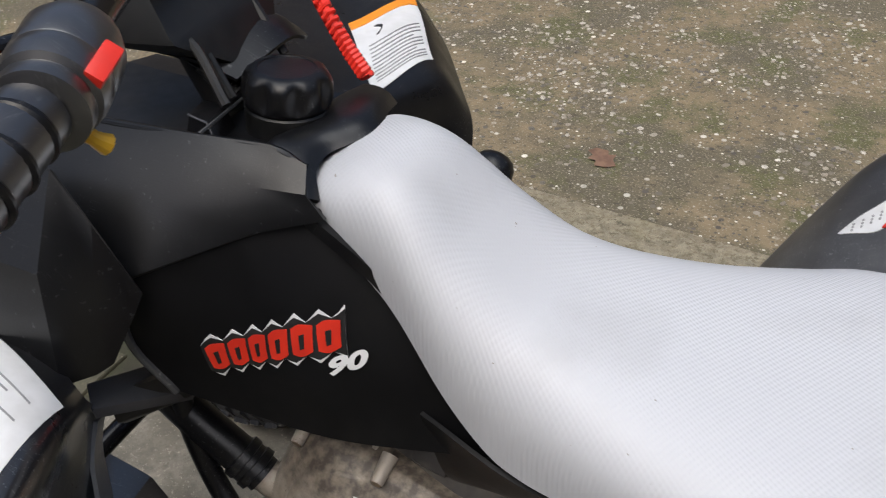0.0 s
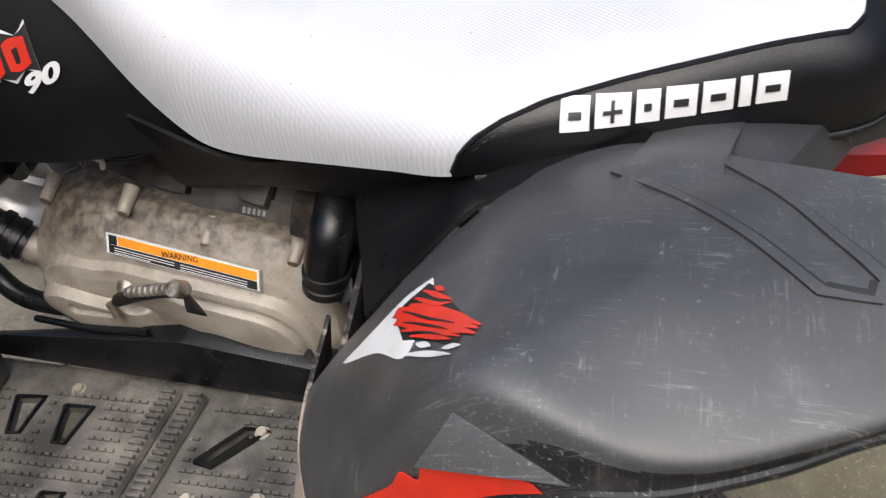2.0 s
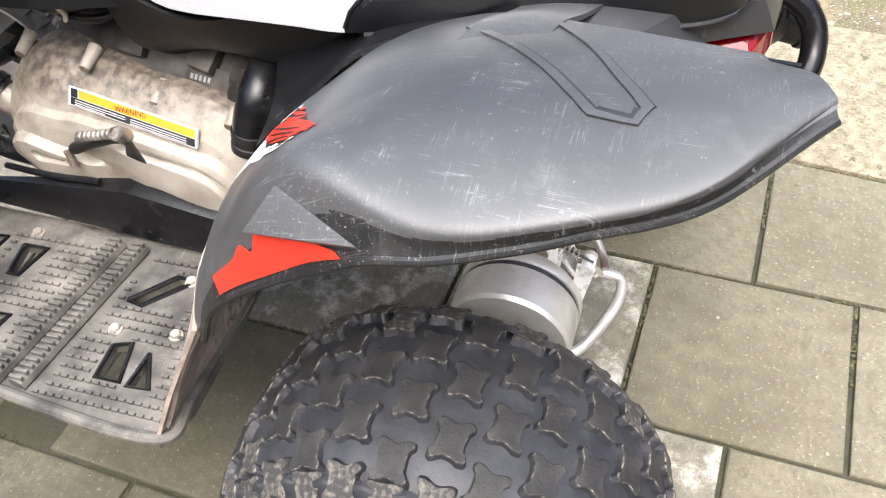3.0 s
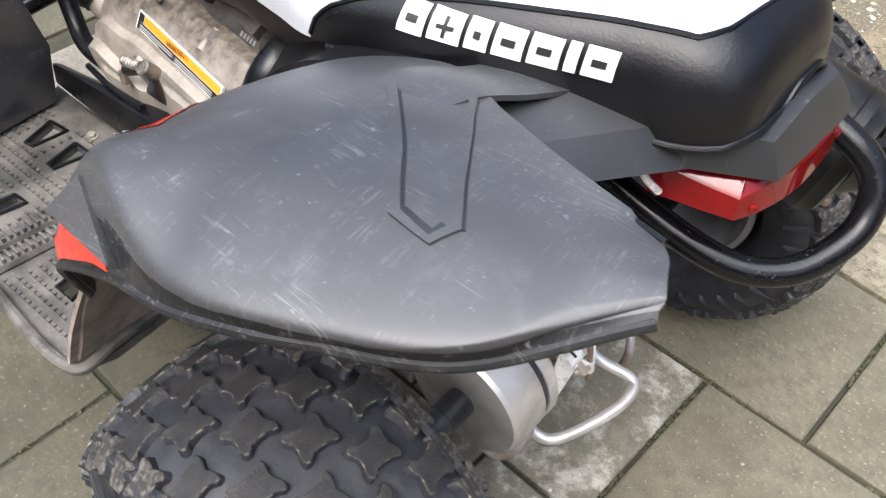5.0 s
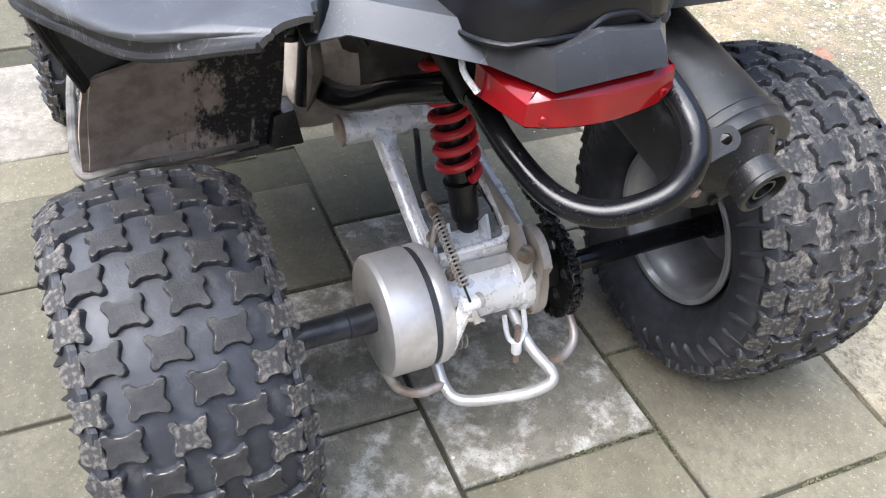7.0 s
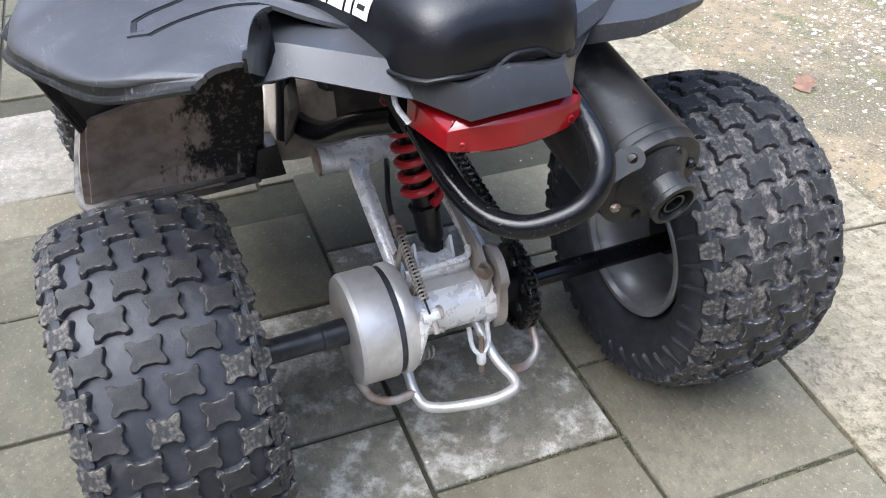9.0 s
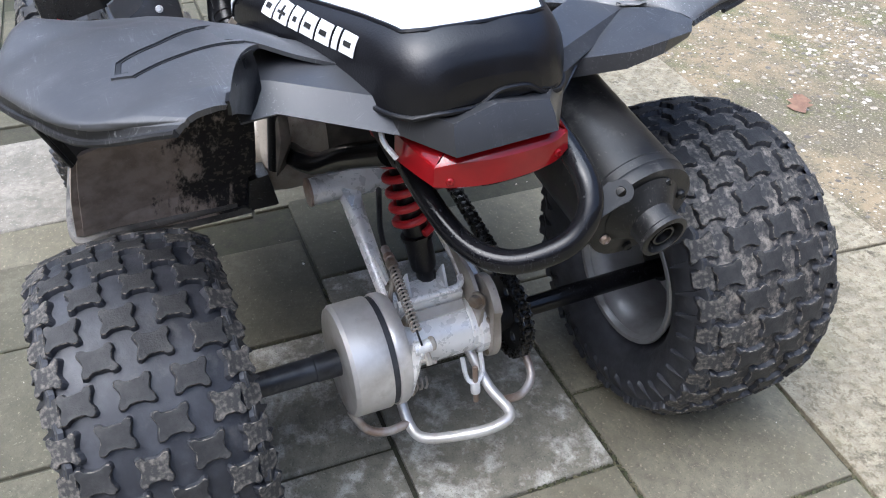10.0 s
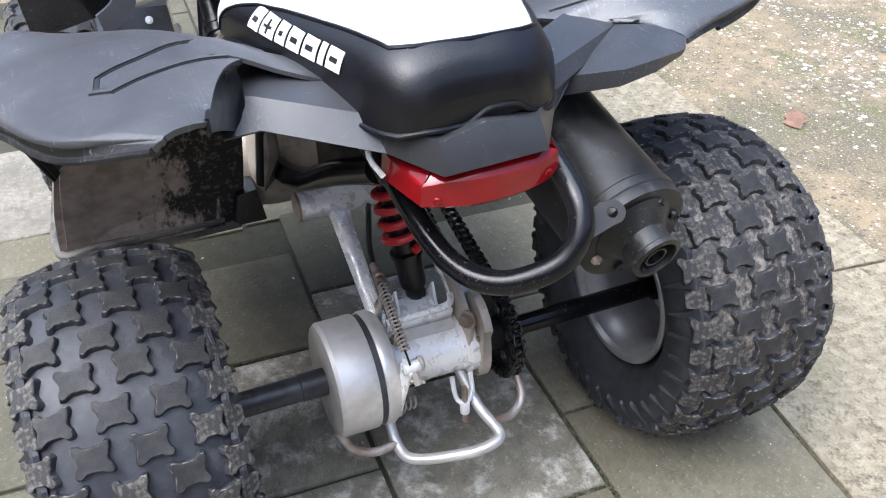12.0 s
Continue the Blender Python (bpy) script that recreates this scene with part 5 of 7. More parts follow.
engine = part("engine", bm_hull([(-0.58, 0.10, 0.555), (-0.575, -0.078, 0.495), (-0.55, -0.02, 0.553), (-0.28, -0.02, 0.548), (-0.275, -0.086, 0.478), (-0.42, -0.090, 0.500), (-0.26, 0.10, 0.54), (-0.58, 0.10, 0.34), (-0.27, 0.10, 0.30), (-0.57, -0.05, 0.36), (-0.27, -0.05, 0.30)], 0.010), "case", quad, "greasy single-cylinder engine case", 30)
part("case_step", bm_hull([(-0.475, -0.04, 0.553), (-0.435, -0.045, 0.553), (-0.43, -0.085, 0.517), (-0.47, -0.080, 0.522), (-0.475, -0.03, 0.535), (-0.43, -0.07, 0.505), (-0.435, -0.03, 0.535), (-0.47, -0.07, 0.505)], 0.005), "case", engine, "", 30)
part("case_step", bm_hull([(-0.37, -0.04, 0.556), (-0.33, -0.045, 0.548), (-0.345, -0.09, 0.512), (-0.375, -0.085, 0.517), (-0.37, -0.03, 0.53), (-0.33, -0.03, 0.53), (-0.345, -0.08, 0.495), (-0.375, -0.075, 0.50)], 0.005), "case", engine, "", 30)
AX, AZ, RA, BX, BZ, RB = -0.540, 0.432, 0.088, -0.368, 0.390, 0.103


def step(v, lo, hi):
    a = np.clip((v - lo) / (hi - lo), 0, 1)
    return a * a * (3 - 2 * a)


def capsule(x, z, a, b, ra, rb):
    """How far a point lies inside a tapered capsule."""
    w = np.clip(((x - a[0]) * (b[0] - a[0]) + (z - a[1]) * (b[1] - a[1])) / ((b[0] - a[0]) ** 2 + (b[1] - a[1]) ** 2), 0, 1)
    return ra + (rb - ra) * w - np.hypot(x - a[0] - w * (b[0] - a[0]), z - a[1] - w * (b[1] - a[1]))


def cover_y(x, z, s, top):
    """The casting's outer face: a domed shell with stepped lobes and a sunk name field."""
    y = 0.085 + 0.020 * np.clip((x + 0.514) / 0.172, 0, 1) + top * np.interp(s, (0, 0.006, 0.015, 0.03, 0.05, 0.07, 0.1), (0, 0.012, 0.022, 0.036, 0.046, 0.051, 0.053)) + (1 - top) * np.interp(s, (0, 0.003, 0.008, 0.03, 0.1), (0.006, 0.030, 0.041, 0.049, 0.053))
    tier = capsule(x, z, (-0.558, 0.410), (-0.366, 0.370), 0.057, 0.079)
    y += 0.010 * step(tier, 0.0, 0.003) - 0.007 * step(tier, 0.011, 0.016) * step(x, -0.46, -0.40) + 0.008 * step(tier, 0.021, 0.024) * step(x, -0.46, -0.42)
    hood = capsule(x, z, (-0.578, 0.398), (-0.490, 0.392), 0.038, 0.020)
    y += 0.013 * step(hood, 0.0, 0.004) * step(-x, 0.47, 0.50)
    slot = capsule(x, z, (-0.565, 0.412), (-0.520, 0.408), 0.009, 0.004)
    y -= 0.005 * step(slot, 0.0, 0.004)
    field = capsule(x, z, (-0.452, 0.358), (-0.362, 0.344), 0.020, 0.036)
    y -= 0.008 * step(field, 0.0, 0.003)
    step_up = capsule(x, z, (-0.530, 0.440), (-0.470, 0.445), 0.068, 0.058)
    y += 0.004 * step(step_up, 0.0, 0.003) * step(-x, 0.50, 0.53)
    return -y


ring_pts = []
d, a0 = math.hypot(BX - AX, BZ - AZ), math.atan2(BZ - AZ, BX - AX)
t = math.acos((RA - RB) / d)
for cx, cz, r, lo, hi in ((AX, AZ, RA, a0 + t, a0 + 2 * math.pi - t), (BX, BZ, RB, a0 - t, a0 + t)):
    ring_pts += [(cx, cz, cx + r * math.cos(a), cz + r * math.sin(a), r) for a in np.linspace(lo, hi, 50)]
    last, nxt = ring_pts[-1], (BX, BZ, BX + RB * math.cos(a0 - t), BZ + RB * math.sin(a0 - t), RB) if cx == AX else ring_pts[0]
    ring_pts += [tuple(np.array(last) + (np.array(nxt) - last) * k) for k in np.linspace(0, 1, 50)[1:-1]]
rows = [[(px, -0.055, pz) for _, _, px, pz, _ in ring_pts]]
for share in np.linspace(1, 0, 76):
    rows.append([(cx + (px - cx) * share, float(cover_y(cx + (px - cx) * share, cz + (pz - cz) * share, (1 - share) * r, min(max(1.25 * (pz - cz) / r, 0.0), 1.0))), cz + (pz - cz) * share) for cx, cz, px, pz, r in ring_pts])
bm, _ = bm_grid(rows, closed=True)
bmesh.ops.remove_doubles(bm, verts=bm.verts, dist=0.00005)
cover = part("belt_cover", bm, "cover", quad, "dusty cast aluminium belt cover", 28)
bm = bmesh.new()
for k in range(7):
    bm_box(0.0095, 0.003, 0.009, Matrix.Translation((-0.436 + 0.0135 * k, -0.1395 - 0.0009 * k, 0.366 - 0.0028 * k)) @ pose(0, 0, 0, 0, 12, 0), 0.0008, bm)
part("cast_mark", bm, "alu", cover)
part("intake_spout", bm_tube([(-0.595, -0.095, 0.420), (-0.622, -0.103, 0.436), (-0.648, -0.108, 0.460)], [0.026, 0.0195, 0.018], 20, 5), "alu", cover)
part("air_hose", bm_tube([(-0.636, -0.108, 0.450), (-0.668, -0.108, 0.476), (-0.715, -0.108, 0.515), (-0.76, -0.105, 0.56)], [0.0205, 0.0205, 0.0205, 0.022], 24, 6), "plastic", quad, "black rubber belt-cover air hose")
part("hose_clamp", bm_lathe([(0.021, -0.014), (0.0245, -0.013), (0.0245, -0.004), (0.0225, -0.003), (0.0225, 0.003), (0.0245, 0.004), (0.0245, 0.013), (0.021, 0.014)], along((-0.652, -0.108, 0.463), (-0.70, -0.108, 0.502)), 28), "plastic", quad)
for p in ((-0.492, -0.106, 0.511), (-0.405, -0.116, 0.483), (-0.314, -0.118, 0.468), (-0.592, -0.092, 0.508)):
    part("bolt_boss", bm_lathe([(0.0085, 0), (0.0072, 0.020), (0.0066, 0.030)], along(np.add(p, (0.002, 0.024, 0.010)), p), 16), "alu", cover)
    part("bolt", bm_lathe([(0.006, 0), (0.006, 0.005), (0.004, 0.006)], along(p, np.add(p, (0, -0.5, -0.12))), 6), "bolt", cover)
# warning label on the cover, and the data plate behind
LAB = np.array([[(-0.514 + 0.172 * a, -0.1205 - 0.020 * a - 0.0115 * b, 0.4915 - 0.018 * a - 0.0175 * b) for b in np.linspace(0, 1, 5)] for a in np.linspace(0, 1, 12)])


def on_label(a0, a1, b0, b1, lift):
    g = np.array([[(-0.514 + 0.172 * a, -0.1205 - 0.020 * a - 0.0115 * b - lift, 0.4915 - 0.018 * a - 0.0175 * b + lift * 0.7) for b in (b0, b1)] for a in (a0, a1)])
    return bm_shell(g[::-1], 0.0004)


label = part("warning_label", bm_shell(LAB[::-1], 0.004), "white", cover, "orange and black warning label")
part("label_header", on_label(0.085, 0.99, 0.06, 0.50, 0.0009), "orange", label)
part("label_text_field", on_label(0.02, 0.99, 0.54, 0.95, 0.0009), "ink", label)
part("label_text_field", on_label(0.02, 0.075, 0.06, 0.52, 0.0009), "ink", label)
for b in (0.64, 0.76, 0.87):
    part("text_bar", on_label(0.06, 0.30 if b > 0.85 else 0.46, b, b + 0.035, 0.0016), "white", label)
    part("text_bar", on_label(0.50, 0.93, b, b + 0.035, 0.0016), "white", label)
font = bpy.data.curves.new("warning_word", "FONT")
font.body, font.size, font.extrude, font.align_x, font.align_y = "WARNING", 0.0085, 0.0002, "CENTER", "CENTER"
word = new("warning_word", font)
ex, ey = Vector((0.172, -0.020, -0.018)).normalized(), Vector((0, 0.0115, 0.0175)).normalized()
ez = ex.cross(ey)
mid = Vector((-0.514 + 0.172 * 0.5, -0.1205 - 0.020 * 0.5 - 0.0115 * 0.28, 0.4915 - 0.018 * 0.5 - 0.0175 * 0.28)) + ez * 0.0018
word.matrix_basis = Matrix((( *[ex[0], ey[0], ez[0]], mid[0]), (ex[1], ey[1], ez[1], mid[1]), (ex[2], ey[2], ez[2], mid[2]), (0, 0, 0, 1)))
font.materials.append(M["ink"])
word.parent = label
part("data_plate", bm_box(0.066, 0.0015, 0.022, Matrix.Translation((-0.345, -0.082, 0.500)) @ pose(0, 0, 0, -35, 10, -4), 0.0005), "case", engine)
for k in range(11):
    part("plate_bar", bm_box(0.003, 0.0012, 0.006, Matrix.Translation((-0.371 + 0.0052 * k, -0.0845, 0.501 - 0.0009 * k)) @ pose(0, 0, 0, -35, 10, -4), 0), "grey_ink", engine)
part("carburettor_clutter", bm_hull([(-0.50, -0.10, 0.60), (-0.46, -0.09, 0.61), (-0.46, -0.06, 0.58), (-0.50, -0.06, 0.58), (-0.48, -0.105, 0.585)], 0.004), "case", engine, "", 30)
part("spring_clip", bm_tube([(-0.487, -0.118, 0.612), (-0.482, -0.122, 0.598), (-0.476, -0.120, 0.588), (-0.480, -0.118, 0.578)], 0.0028, 8, 4), "alu", engine)
for pts, r in (([(-0.60, -0.06, 0.60), (-0.55, -0.085, 0.575), (-0.50, -0.075, 0.57), (-0.45, -0.05, 0.58)], 0.009), ([(-0.56, -0.05, 0.57), (-0.52, -0.08, 0.56), (-0.47, -0.07, 0.555), (-0.44, -0.02, 0.57)], 0.006)):
    part("engine_hose", bm_tube(pts, r, 12, 6), "plastic", engine)
part("hose_fitting", bm_lathe([(0.007, 0), (0.010, 0.004), (0.010, 0.014), (0.006, 0.018)], along((-0.492, -0.085, 0.585), (-0.475, -0.105, 0.60)), 12), "silver", engine)
# vent elbow at the rear of the cover
elbow = part("vent_elbow", bm_tube([(-0.266, -0.152, 0.482), (-0.262, -0.148, 0.505), (-0.255, -0.135, 0.530), (-0.255, -0.10, 0.545), (-0.258, -0.06, 0.55)], [0.020, 0.021, 0.0215, 0.021, 0.021], 24, 6), "plastic", quad, "black rubber vent elbow")
em = along((-0.267, -0.153, 0.472), (-0.262, -0.148, 0.505))
part("hose_clamp", bm_lathe([(0.021, 0.0), (0.0235, 0.001), (0.0235, 0.009), (0.0215, 0.010), (0.0215, 0.016), (0.0235, 0.017), (0.0235, 0.024), (0.0205, 0.025)], em, 28), "dark", elbow)
part("elbow_outlet", bm_hull([(-0.254, -0.168, 0.468), (-0.236, -0.163, 0.478), (-0.238, -0.150, 0.492), (-0.254, -0.150, 0.488), (-0.242, -0.172, 0.470)], 0.003), "dark", elbow)
part("cylinder_head", bm_box(0.05, 0.04, 0.05, Matrix.Translation((-0.287, -0.09, 0.512)) @ pose(0, 0, 0, 0, 20, 10), 0.01), "case", engine)
# kick starter
kick = part("kick_starter", bm_lathe([(0.013, 0), (0.013, 0.02), (0.010, 0.026), (0.006, 0.03)], along((-0.498, -0.128, 0.438), (-0.498, -0.17, 0.434)), 18), "kick", quad, "worn steel kick starter folded along the cover")
part("kick_arm", bm_tube([(-0.500, -0.162, 0.436), (-0.470, -0.168, 0.452), (-0.430, -0.178, 0.474), (-0.405, -0.185, 0.487)], [0.010, 0.008, 0.0075, 0.009], 12, 5, flat=0.75), "dark", kick)
pedal = part("kick_pedal", bm_tube([(-0.466, -0.182, 0.474), (-0.405, -0.190, 0.496)], 0.0045, 14, 8), "kick", kick, "knurled bright steel pedal")
p, q = np.array((-0.466, -0.182, 0.474)), np.array((-0.405, -0.190, 0.496))
for k in range(7):
    part("pedal_ring", bm_lathe([(0.0044, -0.003), (0.0060, -0.0018), (0.0060, 0.0018), (0.0044, 0.003)], along(p + (q - p) * (0.1 + 0.125 * k), q), 14), "kick", kick)
part("kick_boss", bm_lathe([(0.008, -0.014), (0.009, -0.012), (0.009, 0.005), (0.0075, 0.007), (0.006, 0.007), (0.0055, 0.005)], along((-0.400, -0.191, 0.497), (-0.402, -0.205, 0.515)), 18), "kick", kick)
part("kick_hinge", bm_hull([(-0.402, -0.180, 0.495), (-0.385, -0.195, 0.475), (-0.378, -0.190, 0.455), (-0.395, -0.180, 0.465), (-0.39, -0.205, 0.48)], 0.003), "dark", kick)
part("clamp_bolt", bm_tube([(-0.512, -0.165, 0.432), (-0.508, -0.168, 0.415)], 0.005, 8, 1), "bolt", kick)

# frame: side rail, crossbars, tubes
part("side_rail", bm_hull([(-0.735, -0.150, 0.335), (-0.70, -0.172, 0.362), (-0.70, -0.176, 0.330), (-0.44, -0.178, 0.392), (-0.44, -0.186, 0.345), (-0.255, -0.180, 0.365), (-0.255, -0.188, 0.315), (-0.255, -0.150, 0.370), (-0.255, -0.14, 0.315), (-0.44, -0.155, 0.396), (-0.70, -0.14, 0.325), (-0.45, -0.14, 0.33)], 0.005), "plastic", quad, "black plastic frame rail cover", 30)
for pts, r in (([(-0.72, -0.11, 0.56), (-0.705, -0.12, 0.48), (-0.68, -0.13, 0.42), (-0.645, -0.14, 0.395), (-0.58, -0.14, 0.385)], 0.012), ([(-0.64, -0.15, 0.372), (-0.56, -0.165, 0.385), (-0.48, -0.17, 0.395)], 0.004), ([(-0.70, 0.12, 0.60), (-0.66, 0.10, 0.30), (-0.40, 0.10, 0.25), (-0.24, 0.10, 0.30)], 0.014), ([(-0.240, -0.130, 0.50), (-0.246, -0.135, 0.44), (-0.25, -0.14, 0.38)], 0.011)):
    part("frame_tube", bm_tube(pts, r, 12, 6), "plastic", quad)
part("front_arm", bm_tube([(-0.80, -0.16, 0.42), (-0.86, -0.22, 0.40), (-0.93, -0.30, 0.37)], 0.011, 12, 4), "silver", quad)
part("engine_plate", bm_hull([(-0.245, -0.13, 0.49), (-0.215, -0.135, 0.44), (-0.205, -0.15, 0.39), (-0.25, -0.12, 0.385), (-0.25, -0.115, 0.49), (-0.215, -0.12, 0.44)], 0.002), "case", quad)

# footwell: plate with cut-outs, dashed grip ribs, two serrated bars
FZ = 0.312


def bm_plate(outer, holes, z, thick):
    bm = bmesh.new()
    edges = []
    for loop in (outer, *holes):
        vs = [bm.verts.new((x, y, z)) for x, y in loop]
        edges += [bm.edges.new((vs[k], vs[(k + 1) % len(vs)])) for k in range(len(vs))]
    bmesh.ops.triangle_fill(bm, edges=edges, use_beauty=True)
    made = bmesh.ops.extrude_face_region(bm, geom=list(bm.faces))
    for v in made["geom"]:
        if isinstance(v, bmesh.types.BMVert):
            v.co.z -= thick
    return bm


HOLES = [
    [(-0.655, -0.218), (-0.620, -0.214), (-0.626, -0.262), (-0.640, -0.264)],
    [(-0.590, -0.222), (-0.556, -0.220), (-0.566, -0.268), (-0.580, -0.268)],
    [(-0.412, -0.268), (-0.372, -0.222), (-0.345, -0.222), (-0.392, -0.272)],
    [(-0.392, -0.330), (-0.372, -0.322), (-0.358, -0.372), (-0.388, -0.372)],
    [(-0.346, -0.330), (-0.322, -0.372), (-0.348, -0.374)],
    [(-0.560, -0.325), (-0.535, -0.322), (-0.545, -0.37), (-0.565, -0.365)],
]
OUTER = [(-0.72, -0.168), (-0.275, -0.176), (-0.265, -0.38), (-0.280, -0.424), (-0.45, -0.418), (-0.60, -0.395), (-0.70, -0.36)]
well = part("footwell", bm_plate(OUTER, HOLES, FZ, 0.012), "foot", quad, "dusty black plastic footwell with cut-outs and grip ribs")
bm = bmesh.new()
for k in range(17):
    y = -0.205 - 0.0125 * k
    for j in range(44):
        x = -0.705 + 0.0098 * j
        cx, cy = x, y + 0.02 * (x + 0.45)
        if -0.492 - 0.12 * (-0.19 - cy) < cx < -0.415 - 0.12 * (-0.19 - cy) or cx > -0.285 or (cy < -0.33 and cx < -0.62):
            continue
        if any(min(h[0] for h in hole) - 0.008 < cx < max(h[0] for h in hole) + 0.008 and min(h[1] for h in hole) - 0.006 < cy < max(h[1] for h in hole) + 0.006 for hole in HOLES):
            continue
        bm_box(0.0075, 0.0036, 0.004, Matrix.Translation((cx, cy, FZ + 0.0012)), 0, bm)
tagged(part("grip_ribs", bm, "foot", well), "rows of small raised grip ribs", kind="stuff")
for x0 in (-0.470, -0.438):
    bm = bm_tube([(x0, -0.192, FZ + 0.004), (x0 - 0.024, -0.405, FZ + 0.004)], 0.011, 8, 6, flat=0.8)
    for k in range(26):
        a = (k + 0.5) / 26
        bm_box(0.016, 0.0042, 0.008, Matrix.Translation((x0 - 0.024 * a, -0.192 - 0.213 * a, FZ + 0.012)), 0.0012, bm)
    part("serrated_bar", bm, "foot", well)
for h in HOLES:
    part("cutout_lip", bm_tube([(x, y, FZ + 0.001) for x, y in h + h[:1]], 0.0028, 6, 1), "plastic", well)
for p in ((-0.585, -0.200, FZ), (-0.402, -0.31, FZ), (-0.33, -0.30, FZ), (-0.352, -0.225, FZ)):
    bolt(well, p, (0, 0, 1), 0.006, "alu")
part("footwell_lip", bm_tube([(-0.275, -0.20, FZ + 0.01), (-0.266, -0.37, FZ + 0.012), (-0.279, -0.424, FZ + 0.008), (-0.45, -0.418, FZ + 0.004), (-0.60, -0.397, FZ + 0.004), (-0.71, -0.355, FZ + 0.004)], 0.007, 10, 8), "foot", well)
WALL = [[(-0.245, -0.20, 0.49), (-0.262, -0.20, 0.40), (-0.270, -0.20, 0.312)], [(-0.238, -0.31, 0.475), (-0.258, -0.31, 0.39), (-0.268, -0.32, 0.314)], [(-0.196, -0.398, 0.485), (-0.238, -0.415, 0.40), (-0.277, -0.424, 0.316)]]
part("footwell_rear_wall", bm_shell(surface(WALL, 6, 6), 0.004), "mud", quad, "", 60)

part("footwell", bm_plate([(x, -0.074 - y) for x, y in OUTER], [], FZ, 0.012), "foot", quad, "dusty black plastic footwell")
part("mud_flap", bm_shell(np.array(surface(FLAP, 6, 6)) * (1, -1, 1) + (0, -0.074, 0), 0.005), "mud", quad, "black plastic splash guard caked with brown mud", 60)
# ---- rear end ----
YA = pose(0, 0, 0, -90, 0, 0)  # turns a lathe's z axis to +y


def axle_at(y):
    return Matrix.Translation((0, y, 0.215)) @ YA


part("rear_axle", bm_lathe([(0.0145, -0.30), (0.0145, 0.36)], axle_at(0), 24), "black", quad, "worn black axle")
part("axle_sleeve", bm_lathe([(0.0165, -0.290), (0.017, -0.286), (0.017, -0.176), (0.0185, -0.174), (0.0185, -0.142), (0.018, -0.138)], axle_at(0), 28), "axle", quad, "scuffed dusty black axle sleeve")
drum = part("brake_drum", bm_lathe([(0.02, -0.141), (0.064, -0.1425), (0.0735, -0.141), (0.0772, -0.136), (0.0776, -0.092), (0.077, -0.089)], axle_at(0), 64), "drum", quad, "brushed aluminium brake drum")
part("drum_band", bm_lathe([(0.0720, -0.0895), (0.0745, -0.089), (0.0745, -0.0805), (0.072, -0.080)], axle_at(0), 64), "rubber", drum, "black rubber seal ring")
part("backing_plate", bm_lathe([(0.0768, -0.0805), (0.0776, -0.079), (0.0776, -0.068), (0.072, -0.060), (0.045, -0.054), (0.03, -0.052)], axle_at(0), 64), "drum", drum)
part("axle_housing", bm_lathe([(0.040, -0.056), (0.0385, -0.050), (0.0365, -0.046), (0.0365, 0.040), (0.035, 0.042), (0.0375, 0.044), (0.0375, 0.052), (0.043, 0.054), (0.043, 0.064)], axle_at(0), 48), "silver", quad, "silver axle housing")
plate = [(0.052 * math.cos(a) + (0.012 if math.sin(a) > 0.5 else 0), 0.052 * math.sin(a) * (1.62 if math.sin(a) > 0 else 1.0)) for a in np.linspace(0, 2 * math.pi, 28, endpoint=False)]
flange = part("bearing_flange", bm_prism(plate, 0.012, Matrix.Translation((0, 0.076, 0.215)) @ XZ, 0.003), "alu", quad, "off-white painted bearing flange")
for dx, dz in ((0.035, -0.028), (-0.03, -0.035), (0.036, 0.03)):
    part("flange_bolt", bm_lathe([(0.005, 0), (0.005, 0.003), (0.003, 0.004)], along((dx, 0.065, 0.215 + dz), (dx, 0.0, 0.215 + dz)), 6), "bolt", flange)
bolt(quad, (0.032, 0.050, 0.281), (0.5, -1, 0.35), 0.0092, "bolt", 0.012, "arm_bolt")
# sprocket with teeth, and the chain
SY, SR, FS, FX, FZC = 0.112, 0.058, 0.036, -0.300, 0.310
teeth = []
for k in range(29):
    a = 2 * math.pi * k / 29
    for off, r in ((-0.06, SR - 0.004), (-0.025, SR + 0.0035), (0.025, SR + 0.0035), (0.06, SR - 0.004)):
        teeth.append((r * math.cos(a + off), r * math.sin(a + off)))
hole_rings = [[(0.036 * math.cos(b) + 0.009 * math.cos(c), 0.036 * math.sin(b) + 0.009 * math.sin(c)) for c in np.linspace(0, 2 * math.pi, 10, endpoint=False)] for b in np.linspace(0.4, 0.4 + 2 * math.pi, 5, endpoint=False)]
bm = bm_plate(teeth, hole_rings, 0.0025, 0.005)
bm.transform(Matrix.Translation((0, SY, 0.215)) @ XZ)
part("rear_sprocket", bm, "dark", quad, "oily steel sprocket")
part("sprocket_hub", bm_lathe([(0.024, 0.088), (0.024, 0.125), (0.02, 0.128)], axle_at(0), 28), "dark", quad)
d = math.hypot(FX, FZC - 0.215)
a0 = math.atan2(FZC - 0.215, FX)
t = math.acos((SR + 0.002 - FS) / d)
loop = [(SR + 0.002) * np.array((math.cos(a), math.sin(a))) for a in np.linspace(a0 + t, a0 + 2 * math.pi - t, 60)]
front = [np.array((FX, FZC - 0.215)) + FS * np.array((math.cos(a), math.sin(a))) for a in np.linspace(a0 - t, a0 + t, 24)]
path2 = np.array(loop + front + loop[:1])
path2[:, 1] += 0.215
seg = np.r_[0, np.cumsum(np.hypot(*np.diff(path2, axis=0).T))]
links = int(round(seg[-1] / 0.0127 / 2)) * 2
pin = np.array([[np.interp(s, seg, path2[:, k]) for k in (0, 1)] for s in np.linspace(0, seg[-1], links, endpoint=False)])
bm = bmesh.new()
